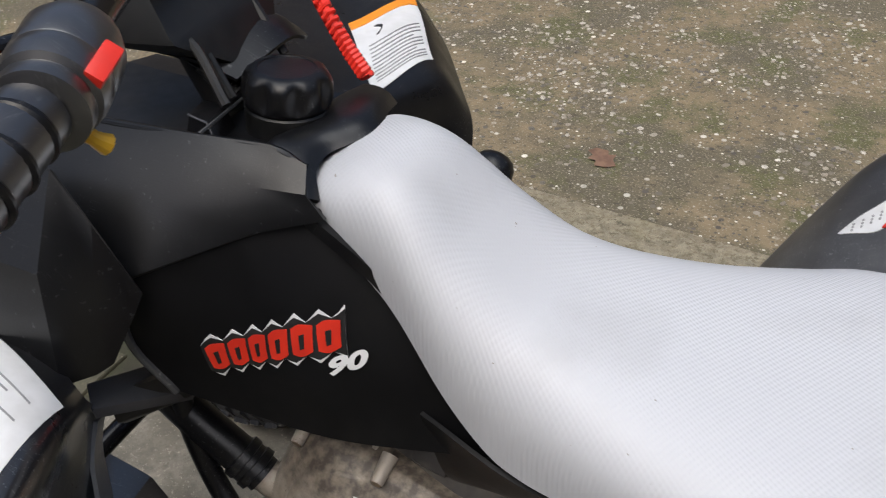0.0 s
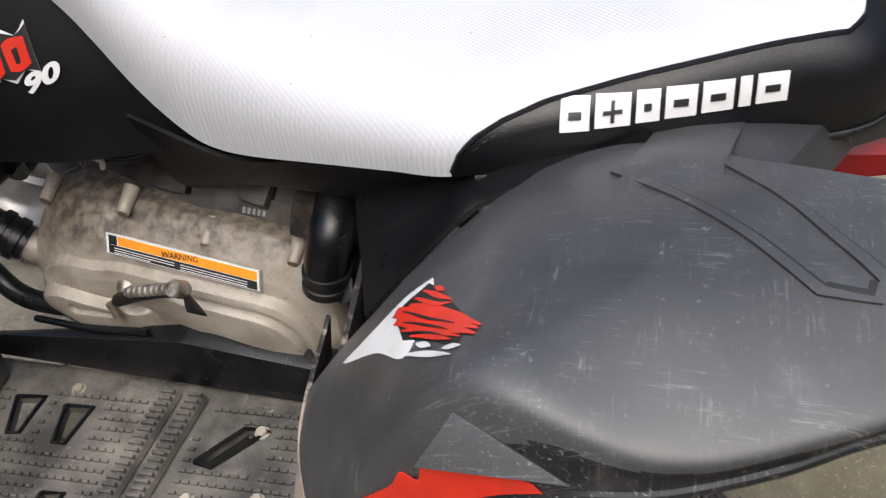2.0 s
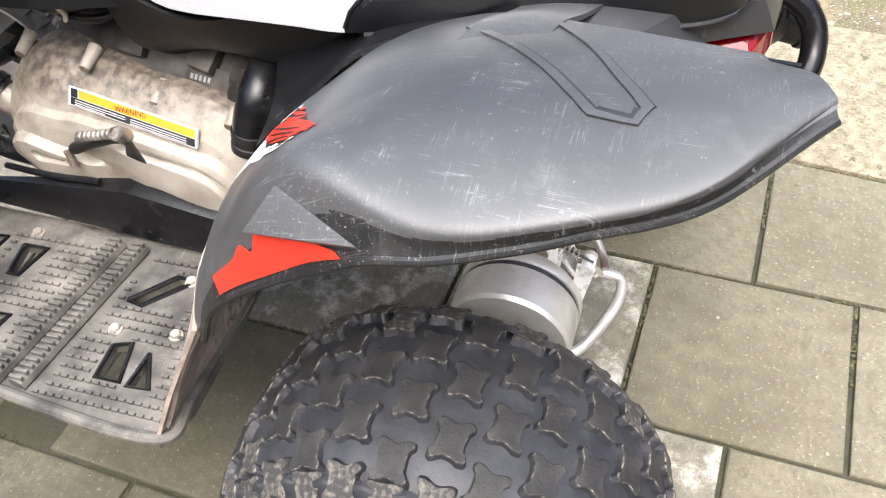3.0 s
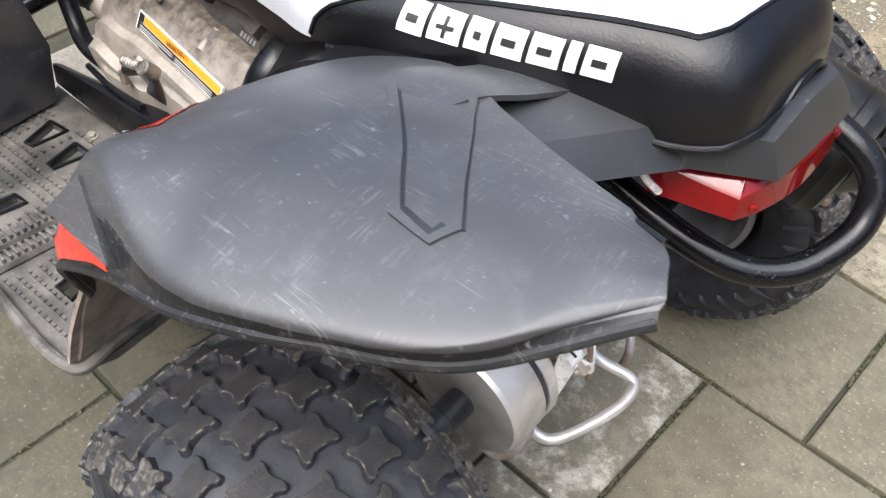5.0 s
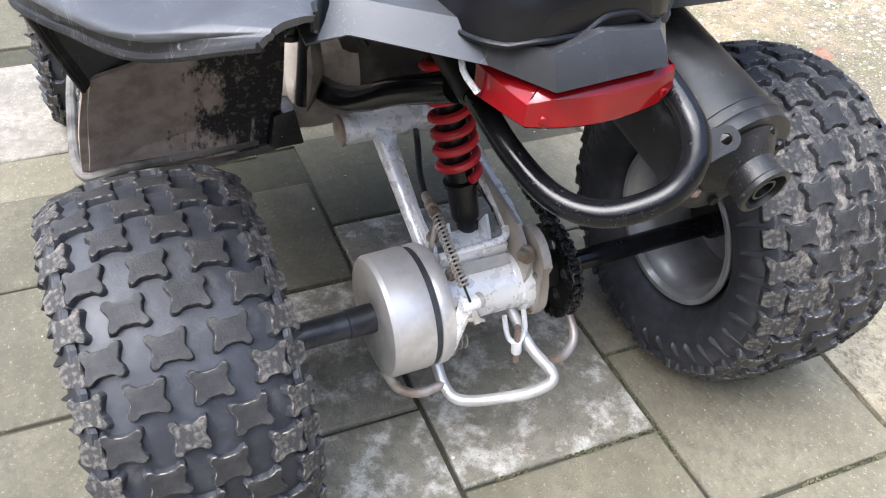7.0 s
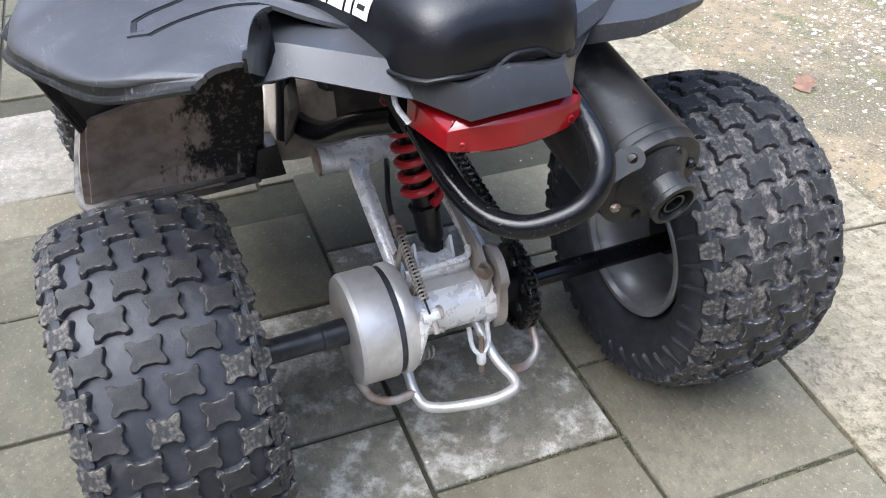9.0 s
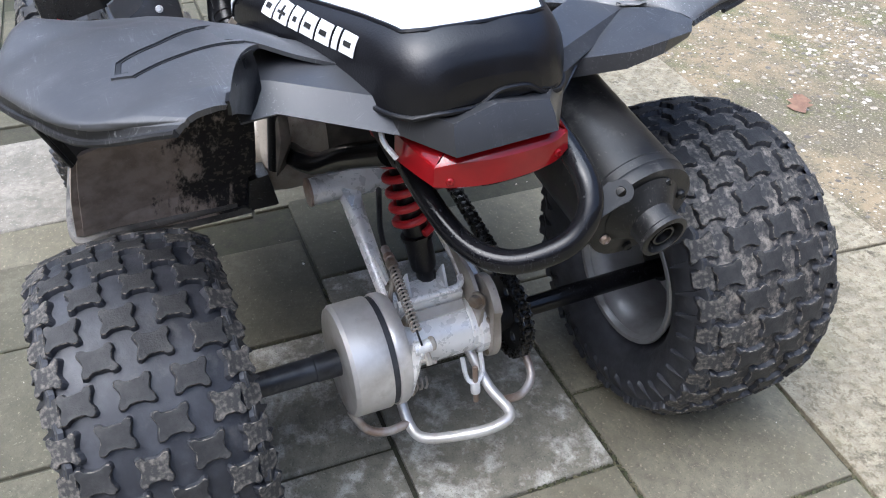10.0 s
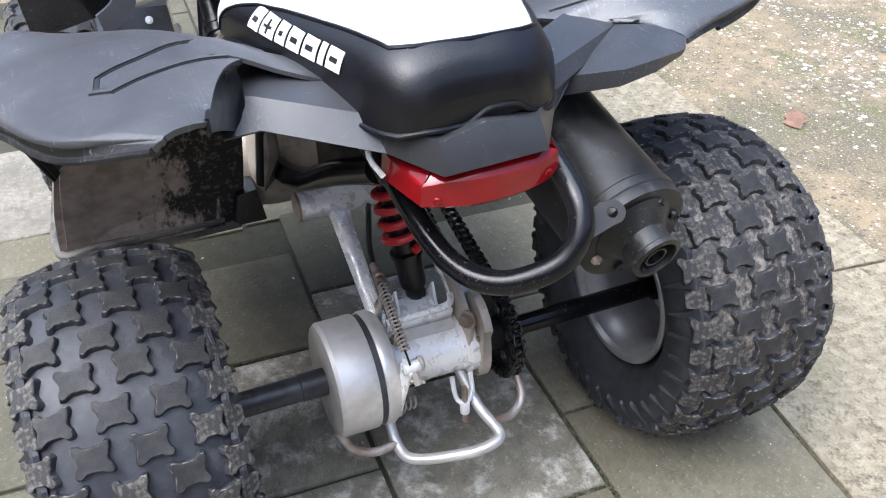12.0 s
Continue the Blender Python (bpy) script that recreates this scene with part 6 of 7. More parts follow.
for k in range(links):
    p, q = pin[k], pin[(k + 1) % links]
    w = 0.0052 if k % 2 else 0.0078
    mid2, way2 = (p + q) / 2, (q - p) / np.linalg.norm(q - p)
    ang = math.degrees(math.atan2(way2[1], way2[0]))
    for s in (-1, 1):
        m = Matrix.Translation((mid2[0], SY + s * w, mid2[1])) @ pose(0, 0, 0, 0, -ang, 0) @ Matrix.Diagonal((1, 1, 1.25, 1))
        oval = [(dx, dz) for dx, dz in ((-0.0105, -0.002), (-0.0095, -0.0045), (-0.006, -0.0054), (0, -0.0038), (0.006, -0.0054), (0.0095, -0.0045), (0.0105, -0.002), (0.0105, 0.002), (0.0095, 0.0045), (0.006, 0.0054), (0, 0.0038), (-0.006, 0.0054), (-0.0095, 0.0045), (-0.0105, 0.002))]
        bm_prism(oval, 0.0017, m @ XZ, 0, bm)
    bm_lathe([(0.0028, -0.0112), (0.0028, -0.0048), (0.0048, -0.0046), (0.0048, 0.0046), (0.0028, 0.0048), (0.0028, 0.0112)], Matrix.Translation((p[0], SY, p[1])) @ YA, 8, bm)
part("drive_chain", bm, "chain", quad, "oily black roller chain")
part("front_sprocket", bm_lathe([(FS - 0.003, -0.004), (FS, -0.003), (FS, 0.003), (FS - 0.003, 0.004)], Matrix.Translation((FX, SY, FZC)) @ YA, 30), "dark", quad)

# swing arm
arm = part("swing_arm", bm_tube([(-0.205, -0.108, 0.356), (-0.205, 0.105, 0.356)], 0.020, 20, 6), "silver", quad, "silver painted steel swing arm")
part("pivot_end", bm_lathe([(0.0215, 0), (0.0215, 0.004), (0.012, 0.006)], along((-0.205, -0.105, 0.356), (-0.205, -0.2, 0.356)), 24), "rust", arm)
part("arm_leg", bm_tube([(-0.205, -0.050, 0.352), (-0.150, -0.050, 0.315), (-0.085, -0.048, 0.270), (-0.010, -0.047, 0.228)], [0.0165, 0.0135, 0.012, 0.012], 16, 6), "silver", arm)
part("arm_leg", bm_tube([(-0.205, 0.055, 0.352), (-0.130, 0.058, 0.320), (-0.04, 0.062, 0.285), (0.01, 0.066, 0.25)], [0.016, 0.013, 0.013, 0.015], 16, 6), "silver", arm)
part("arm_gusset", bm_hull([(-0.235, -0.065, 0.372), (-0.175, -0.065, 0.360), (-0.18, -0.035, 0.35), (-0.235, -0.03, 0.372), (-0.15, -0.05, 0.32), (-0.20, -0.05, 0.33)], 0.004), "silver", arm)
part("arm_plate", bm_hull([(-0.10, -0.050, 0.300), (-0.03, -0.050, 0.275), (0.005, -0.052, 0.225), (-0.03, -0.052, 0.21), (-0.09, -0.05, 0.26), (-0.10, -0.044, 0.300), (-0.03, -0.044, 0.275), (0.005, -0.046, 0.225), (-0.03, -0.046, 0.21)], 0.0015), "silver", arm)
part("arm_plate", bm_hull([(-0.12, 0.050, 0.325), (0.0, 0.050, 0.305), (0.04, 0.050, 0.27), (0.03, 0.050, 0.225), (-0.12, 0.056, 0.325), (0.0, 0.056, 0.305), (0.04, 0.056, 0.27), (0.03, 0.056, 0.225)], 0.0015), "alu", arm)
bracket = part("cross_bracket", bm_box(0.006, 0.094, 0.021, Matrix.Translation((-0.010, -0.003, 0.263)) @ pose(0, 0, 0, 0, 14, 0), 0.0015), "silver", arm)
part("bracket_shelf", bm_box(0.040, 0.060, 0.004, Matrix.Translation((-0.033, -0.001, 0.268)) @ pose(0, 0, 0, 0, 10, 0), 0.001), "silver", bracket)
part("bracket_rod", bm_tube([(-0.009, -0.050, 0.275), (-0.008, 0.000, 0.2775), (-0.008, 0.034, 0.279), (-0.013, 0.044, 0.282), (-0.022, 0.047, 0.286)], 0.0048, 12, 4), "silver", bracket)
part("bracket_foot", bm_box(0.016, 0.090, 0.004, Matrix.Translation((0.002, -0.003, 0.2545)) @ pose(0, 0, 0, 0, 20, 0), 0.001), "drum", bracket)
for y in (-0.027, 0.027):
    part("shock_ear", bm_hull([(-0.062, y, 0.268), (-0.022, y, 0.264), (-0.040, y, 0.299), (-0.062, y + 0.004, 0.268), (-0.022, y + 0.004, 0.264), (-0.040, y + 0.004, 0.299)], 0.001), "white", arm)
for p, d in (((0.020, -0.047, 0.270), (0.5, -1, 0.3)), ((-0.030, -0.049, 0.292), (0.5, -1, 0.3)), ((0.050, -0.045, 0.235), (0.6, -0.8, 0.4))):
    bolt(arm, p, d, 0.0062, "bolt", 0.008, "arm_bolt")
part("cable_stay", bm_tube([(-0.030, -0.052, 0.268), (-0.022, -0.055, 0.290), (-0.024, -0.050, 0.312), (-0.034, -0.045, 0.320)], 0.0034, 8, 5), "alu", arm)
# shock absorber
TOP, BOT = np.array((-0.092, -0.020, 0.515)), np.array((-0.054, 0.011, 0.268))
way = BOT - TOP
shock = part("shock_absorber", bm_lathe([(0.011, 0.0), (0.014, 0.01), (0.0125, 0.02), (0.0175, 0.022), (0.0185, 0.030), (0.0195, 0.070), (0.0225, 0.071), (0.0225, 0.076), (0.017, 0.078), (0.017, 0.25)], along(BOT, TOP), 28), "plastic", quad, "black shock absorber with red coil spring")
zx = Vector(way).normalized()
sx = zx.orthogonal().normalized()
sy = zx.cross(sx)
coil = []
for k in range(190):
    a, h = k / 189 * 7.6 * 2 * math.pi, 0.168 * k / 189
    coil.append(Vector(TOP + np.array(zx) * h) + 0.0238 * (math.cos(a) * sx + math.sin(a) * sy))
part("coil_spring", bm_tube(coil, 0.0058, 10, 1), "spring", shock, "red painted coil spring")
part("shock_clevis", bm_box(0.018, 0.022, 0.03, Matrix.Translation(BOT + (0, 0, 0.004)), 0.004), "dark", shock)
# brake cable with small spring, lever and clevis
cable = part("brake_cable", bm_tube([(-0.180, -0.01, 0.350), (-0.145, -0.022, 0.352), (-0.105, -0.036, 0.338), (-0.072, -0.043, 0.325)], 0.0042, 10, 6), "dark", quad, "black brake cable")
part("cable_sleeve", bm_lathe([(0.004, 0), (0.006, 0.004), (0.006, 0.02), (0.0075, 0.022), (0.0075, 0.03), (0.005, 0.032)], along((-0.076, -0.042, 0.325), (-0.028, -0.047, 0.324)), 12), "rust", cable)
part("cable_nut", bm_lathe([(0.007, 0), (0.0085, 0.002), (0.0085, 0.010), (0.007, 0.012)], along((-0.042, -0.0455, 0.3245), (-0.02, -0.048, 0.323)), 6), "bolt", cable)
part("cable_adjuster", bm_lathe([(0.0062, 0), (0.0062, 0.020), (0.0045, 0.022)], along((-0.062, -0.0435, 0.325), (-0.028, -0.047, 0.324)), 12), "alu", cable)
S0, S1 = np.array((-0.028, -0.047, 0.324)), np.array((0.066, -0.053, 0.289))
zx = Vector(S1 - S0).normalized()
sx = zx.orthogonal().normalized()
sy = zx.cross(sx)
coil = [Vector(S0 + (S1 - S0) * k / 330) + 0.0058 * (math.cos(k * 0.33) * sx + math.sin(k * 0.33) * sy) for k in range(331)]
part("cable_spring", bm_tube(coil, 0.0014, 6, 1), "alu", cable)
part("cable_wire", bm_tube([S0, S1, S1 + (S1 - S0) * 0.2], 0.0016, 6, 1), "dark", cable)
lever = part("brake_lever_arm", bm_hull([(0.066, -0.058, 0.277), (0.088, -0.056, 0.270), (0.068, -0.066, 0.182), (0.056, -0.066, 0.184), (0.066, -0.054, 0.277), (0.088, -0.052, 0.270), (0.068, -0.062, 0.182), (0.056, -0.062, 0.184)], 0.001), "silver", quad)
part("lever_pin", bm_lathe([(0.0085, 0), (0.0085, 0.024), (0.006, 0.026)], along((0.078, -0.062, 0.272), (0.080, 0.0, 0.276)), 16), "silver", lever)
part("lever_clevis", bm_lathe([(0.0072, -0.002), (0.0095, 0), (0.0095, 0.004), (0.0072, 0.006)], along((0.078, -0.040, 0.274), (0.079, 0.0, 0.276)), 16), "alu", lever)
part("wing_nut", bm_tube([(0.082, -0.049, 0.268), (0.094, -0.047, 0.254)], 0.0048, 8, 1), "alu", lever)
part("wing_nut_ear", bm_tube([(0.087, -0.056, 0.257), (0.092, -0.047, 0.259), (0.094, -0.039, 0.256)], 0.0026, 8, 3), "alu", lever)
part("cam_bolt", bm_lathe([(0.008, 0), (0.008, 0.006), (0.005, 0.008)], along((0.060, -0.060, 0.186), (0.075, -0.078, 0.186)), 6), "bolt", lever)
part("return_spring", bm_tube([(0.045 + 0.006 * math.cos(k * 0.8), -0.056 + 0.0009 * k, 0.175 + 0.009 * math.sin(k * 0.8)) for k in range(30)], 0.0015, 6, 1), "alu", lever)
part("stay_bolt", bm_tube([(0.055, 0.035, 0.185), (0.06, 0.035, 0.125)], 0.004, 8, 1), "rust", quad)
part("stay_sleeve", bm_lathe([(0.006, 0), (0.007, 0.002), (0.007, 0.018), (0.006, 0.02)], along((0.0565, 0.035, 0.160), (0.06, 0.035, 0.12)), 12), "silver", quad)
part("stay_hook", bm_tube([(0.035, 0.025, 0.19), (0.05, 0.025, 0.165), (0.058, 0.035, 0.158), (0.052, 0.048, 0.170), (0.04, 0.05, 0.195)], 0.0035, 8, 4), "silver", quad)
# skid loop under the axle
part("skid_loop", bm_tube([(-0.03, -0.055, 0.19), (0.015, -0.062, 0.135), (0.050, -0.060, 0.103), (0.075, -0.046, 0.100), (0.100, 0.000, 0.112), (0.112, 0.040, 0.122), (0.104, 0.066, 0.130), (0.060, 0.055, 0.145), (0.015, 0.045, 0.18)], 0.0075, 14, 7), "drum", quad, "bent silver steel guard loop")
part("skid_stay", bm_tube([(0.030, -0.138, 0.150), (0.040, -0.122, 0.118), (0.048, -0.095, 0.108), (0.045, -0.062, 0.108)], 0.0062, 12, 6), "rust", quad)
part("skid_stay", bm_tube([(0.086, 0.066, 0.138), (0.078, 0.098, 0.130), (0.060, 0.122, 0.142), (0.025, 0.122, 0.175)], 0.0060, 12, 6), "rust", quad)

# grab bar
BAR = [(-0.10, -0.085, 0.628), (-0.02, -0.078, 0.604), (0.075, -0.070, 0.558), (0.155, -0.063, 0.526), (0.208, -0.049, 0.509), (0.243, -0.023, 0.508), (0.263, 0.010, 0.522), (0.269, 0.035, 0.540), (0.261, 0.051, 0.566), (0.230, 0.055, 0.590), (0.15, 0.056, 0.612), (0.02, 0.06, 0.62)]
part("grab_bar", bm_tube(BAR, 0.0125, 18, 8), "black", quad, "glossy black tubular rear grab bar")
part("frame_sleeve", bm_tube([(-0.06, -0.082, 0.612), (0.02, -0.075, 0.580), (0.085, -0.068, 0.552)], 0.0165, 14, 4), "dark", quad)
part("rear_frame", bm_tube([(-0.26, -0.115, 0.395), (-0.215, -0.11, 0.405), (-0.15, -0.10, 0.430), (-0.05, -0.09, 0.490), (0.06, -0.075, 0.548)], 0.016, 16, 6), "black", quad, "black frame tube")
part("rear_frame", bm_tube([(-0.30, 0.09, 0.475), (-0.10, 0.08, 0.52), (0.06, 0.07, 0.58)], 0.015, 16, 6), "black", quad, "black frame tube")
part("air_box", bm_hull([(-0.24, -0.10, 0.60), (-0.02, -0.10, 0.62), (-0.02, 0.06, 0.62), (-0.24, 0.08, 0.60), (-0.24, -0.09, 0.52), (-0.06, -0.08, 0.56), (-0.06, 0.06, 0.56), (-0.24, 0.08, 0.52)], 0.012), "case", quad, "dusty grey housing under the seat", 30)
for x in (-0.215, -0.135):
    part("air_box_strap", bm_tube([(x, -0.11, 0.60), (x - 0.005, -0.115, 0.55), (x + 0.01, -0.10, 0.51)], 0.012, 10, 4, flat=0.5), "dark", quad)
part("breather_hose", bm_tube([(0.045, -0.105, 0.628), (0.015, -0.125, 0.627), (-0.012, -0.138, 0.622), (-0.018, -0.142, 0.600)], [0.004, 0.004, 0.0075, 0.0085], 12, 6), "alu", quad, "short metal breather pipe")
part("rubber_stop", bm_lathe([(0.016, 0), (0.018, 0.01), (0.016, 0.022), (0.008, 0.026)], along((-0.04, -0.13, 0.645), (-0.045, -0.135, 0.60)), 18), "rubber", quad)
part("tail_bracket", bm_tube([(0.128, -0.108, 0.632), (0.142, -0.112, 0.612), (0.152, -0.102, 0.594)], 0.003, 8, 3), "silver", quad)

# muffler
MA, MB = np.array((-0.09, 0.118, 0.598)), np.array((0.225, 0.143, 0.506))
muffler = part("muffler", bm_lathe([(0.038, -0.06), (0.058, -0.03), (0.063, 0.0), (0.063, 0.300), (0.0645, 0.302), (0.0645, 0.312), (0.063, 0.314), (0.062, 0.325), (0.055, 0.328)], along(MA, MB), 48), "muffler", quad, "matt black cylindrical muffler with soot and rust")
mm = along(MB, MB + (MB - MA))
part("end_cap", bm_lathe([(0.044, 0.0), (0.037, 0.006), (0.031, 0.012), (0.0255, 0.017), (0.0245, 0.034), (0.0268, 0.036), (0.0268, 0.041), (0.0215, 0.042), (0.020, 0.032), (0.019, 0.018)], mm @ Matrix.Translation((-0.006, 0.012, 0.0)), 40), "muffler", muffler)
part("outlet_pipe", bm_lathe([(0.0125, 0.022), (0.0125, 0.039), (0.0102, 0.039), (0.0102, 0.024)], mm @ Matrix.Translation((-0.006, 0.012, 0.0)), 24, closed=True), "dark", muffler)
part("outlet_screen", bm_lathe([(0.0118, 0.030), (0.008, 0.032), (0.004, 0.033)], mm @ Matrix.Translation((-0.006, 0.012, 0.0)), 20), "muffler", muffler)
for k, a in enumerate((20, 75, 140, 205, 265, 320)):
    p = mm @ Vector((0.047 * math.cos(radians(a)), 0.047 * math.sin(radians(a)), 0.0))
    q = mm @ Vector((0.047 * math.cos(radians(a)), 0.047 * math.sin(radians(a)), 0.1))
    part("rivet", bm_lathe([(0.006, -0.001), (0.0055, 0.003), (0.003, 0.005), (0.0025, 0.0035)], along(p, q), 14), "rust" if k == 3 else "dark", muffler)
tab = [(0.020 * math.cos(a), 0.020 * math.sin(a)) for a in np.linspace(-1.2, 1.9, 14)] + [(-0.012, 0.022), (-0.045, 0.008), (-0.042, -0.026), (-0.01, -0.02)]
bm = bm_plate(tab, [[(0.0085 * math.cos(a), 0.0085 * math.sin(a)) for a in np.linspace(0, 2 * math.pi, 16, endpoint=False)]], 0.002, 0.004)
bm.transform(along((0.250, 0.092, 0.562), (0.93, -0.30, 1.25)) @ pose(0, 0, 0, 0, 0, 25) @ Matrix.Diagonal((0.62, 0.62, 1, 1)))
part("muffler_hanger", bm, "muffler", muffler)
part("header_pipe", bm_tube([(-0.09, 0.115, 0.612), (-0.16, 0.12, 0.60), (-0.25, 0.13, 0.52), (-0.35, 0.13, 0.45)], [0.032, 0.02, 0.017, 0.017], 16, 6), "muffler", quad)

# ---- wheels ----
def lug_outline(w, l, rnd):
    """A block with four lobed corners, deeply waisted across the tyre and lightly along it."""
    quarter = [(0.405, 0.0), (0.415, 0.10), (0.455, 0.20), (0.49, 0.29), (0.50, 0.39), (0.47, 0.475), (0.40, 0.51), (0.32, 0.495), (0.265, 0.442), (0.22, 0.402), (0.14, 0.382), (0.0, 0.375)]
    pts = quarter + [(-x, y) for x, y in quarter[-2::-1]] + [(-x, -y) for x, y in quarter[1:]] + [(x, -y) for x, y in quarter[-2:0:-1]]
    lean = rnd.uniform(-0.05, 0.05)
    return [((x + lean * y + rnd.uniform(-0.012, 0.012)) * w, (y + rnd.uniform(-0.014, 0.014)) * l) for x, y in pts]


def shoulder_outline(w, l, rnd):
    pts = [(-0.5, -0.30), (-0.2, -0.36), (0.1, -0.5), (0.42, -0.5), (0.5, -0.4), (0.42, 0.0), (0.5, 0.4), (0.42, 0.5), (0.1, 0.5), (-0.2, 0.36), (-0.5, 0.30)]
    return [((x + rnd.uniform(-0.02, 0.02)) * w, (y + rnd.uniform(-0.02, 0.02)) * l) for x, y in pts]


def lug_mesh(outline, height, top, edge="lug_edge"):
    n = len(outline)
    rings = ((1.10, -0.003), (1.04, 0.002), (1.0, height - 0.0018), (0.96, height - 0.0003), (0.91, height))
    verts = [(x * s, y * s, z) for s, z in rings for x, y in outline]
    faces = [(r * n + k, r * n + (k + 1) % n, (r + 1) * n + (k + 1) % n, (r + 1) * n + k) for r in range(len(rings) - 1) for k in range(n)]
    faces.append(tuple(range((len(rings) - 1) * n, len(rings) * n)))
    me = bpy.data.meshes.new("tread_block")
    me.from_pydata(verts, [], faces)
    me.materials.append(M[top])
    me.materials.append(M[edge])
    me.materials.append(M["rubber"])
    me.polygons.foreach_set("material_index", [2] * (2 * n) + [1] * n + [0] * (n + 1))
    return me


def wheel(y, width, radius, out, seed, carcass, x=0.0, name="rear_wheel", phase=-50.2, shift=0.0):
    """out: +1 when the outer face looks to +y."""
    rnd = random.Random(seed)
    c = Matrix.Translation((x, y, radius)) @ YA
    rb = radius - 0.0065
    crown = [(0.108, -0.36), (0.120, -0.44), (0.148, -0.495), (0.170, -0.495), (0.184, -0.475), (0.1945, -0.43), (0.2045, -0.34), (0.2105, -0.2), (0.2125, 0.0)]
    prof = [(r + rb - 0.2125, h * width) for r, h in crown]
    prof += [(r, -h) for r, h in prof[-2::-1]]
    prof += [(0.112, 0.30 * width), (0.112, -0.30 * width)]
    rim = part(name, bm_lathe([(0.112, -0.37 * width), (0.1135, -0.365 * width), (0.112, -0.34 * width), (0.102, -0.32 * width), (0.095, -0.2 * width), (0.093, 0.1 * width), (0.101, 0.31 * width), (0.112, 0.34 * width), (0.1135, 0.365 * width), (0.112, 0.37 * width), (0.100, 0.33 * width), (0.094, 0.25 * width), (0.092, 0.2 * width), (0.087, 0.1 * width), (0.089, -0.2 * width), (0.092, -0.25 * width), (0.100, -0.33 * width)], c, 64, closed=True), "rim", quad, "grey steel rim with knobbly tyre")
    for side in (-1, 1):
        part("rim_lip", bm_lathe([(0.1145, side * 0.372 * width), (0.1165, side * 0.385 * width), (0.1145, side * 0.398 * width), (0.108, side * 0.395 * width), (0.104, side * 0.36 * width), (0.107, side * 0.345 * width)], c, 64, closed=True), "rim", rim)
    hub_h = out * 0.06 * width
    part("rim_disc", bm_lathe([(0.090, hub_h), (0.078, hub_h + out * 0.012), (0.055, hub_h + out * 0.004), (0.03, hub_h), (0.03, hub_h - 0.003), (0.055, hub_h + out * 0.001), (0.078, hub_h + out * 0.009), (0.090, hub_h - 0.003)], c, 48, closed=True), "rim", rim)
    part("hub", bm_lathe([(0.034, hub_h - out * 0.045), (0.034, hub_h + out * 0.008), (0.018, hub_h + out * 0.02)], c, 28), "black", rim)
    bm = bm_lathe(catmull([(r, h, 0) for r, h in prof[:17]], 4)[:, :2].tolist() + prof[17:], c, 96, closed=True)
    for f in bm.faces:
        mid = f.calc_center_median()
        f.material_index = 1 if math.hypot(mid.x - x, mid.z - radius) > rb - 0.016 else 0
    part("tyre", bm, ("rubber", carcass), rim, "black rubber tyre carcass", 60)
    rs, hs = [p[0] for p in prof[3:14]], [p[1] for p in prof[3:14]]
    n, lane = 17, 0.1295 * width
    size_l = 2 * math.pi * radius / n * 0.38
    kinds = [lug_mesh(lug_outline(lane * 1.33, size_l, rnd), 0.0085, "lug") for k in range(5)]
    dusty = [lug_mesh(lug_outline(lane * 1.22, size_l, rnd), 0.0090, "lug_dusty") for k in range(4)]
    shoulder = [lug_mesh(shoulder_outline(lane * 0.95, size_l * 0.98, rnd), 0.0070, "lug_dusty") for k in range(3)]
    fins = [lug_mesh([(-0.026 + rnd.uniform(-0.004, 0.004), -0.001), (0.002, -0.005), (0.020, -0.011), (0.023, 0.0), (0.020, 0.011), (0.002, 0.005), (-0.026, 0.001)], 0.0042, "rubber", "lug") for k in range(2)]

    def set_block(me, h, turn, flip):
        r = float(np.interp(h, hs, rs))
        slope = math.degrees(math.atan2(float(np.interp(h + 0.006, hs, rs)) - float(np.interp(h - 0.006, hs, rs)), 0.012))
        ob = new("tread_block", me)
        ob.matrix_basis = c @ pose(0, 0, 0, 0, 0, turn) @ Matrix.Translation((r - 0.001, 0, h)) @ pose(0, 0, 0, 0, 90 + slope * 0.9, 0) @ pose(0, 0, 0, 0, 0, rnd.uniform(-2.5, 2.5) + flip)
        ob.parent = rim

    for k in range(8):
        for j in range(n):
            h, turn = (k - 3.5) * lane + shift, phase + 360 / n * (j + 0.5 * ((k + 1) % 2)) + rnd.uniform(-0.5, 0.5)
            if k in (0, 7):
                set_block(rnd.choice(dusty), h - math.copysign(0.28 * lane, h), turn, rnd.choice((0, 180)))
                set_block(rnd.choice(shoulder), math.copysign(0.438 * width, h), turn + 180 / n, 0 if h > 0 else 180)
            else:
                set_block(rnd.choice(dusty if rnd.random() < (0.35 if k in (1, 6) else 0.06) else kinds), h, turn, rnd.choice((0, 180)))
    # tapering fins run from the tread edge down both sidewalls
    for side in (0, 180):
        for j in range(2 * n):
            spot = Matrix.Translation((rb - 0.2125 + 0.180, 0, (0.472 if side == 0 else -0.472) * width))
            ob = new("sidewall_fin", fins[j % 2])
            ob.matrix_basis = c @ pose(0, 0, 0, 0, 0, phase + 180 / n * (j + 0.5) + rnd.uniform(-0.6, 0.6)) @ spot @ pose(0, 0, 0, side, 0, 0) @ pose(0, 0, 0, 0, 22, 0)
            ob.parent = rim
    return rim


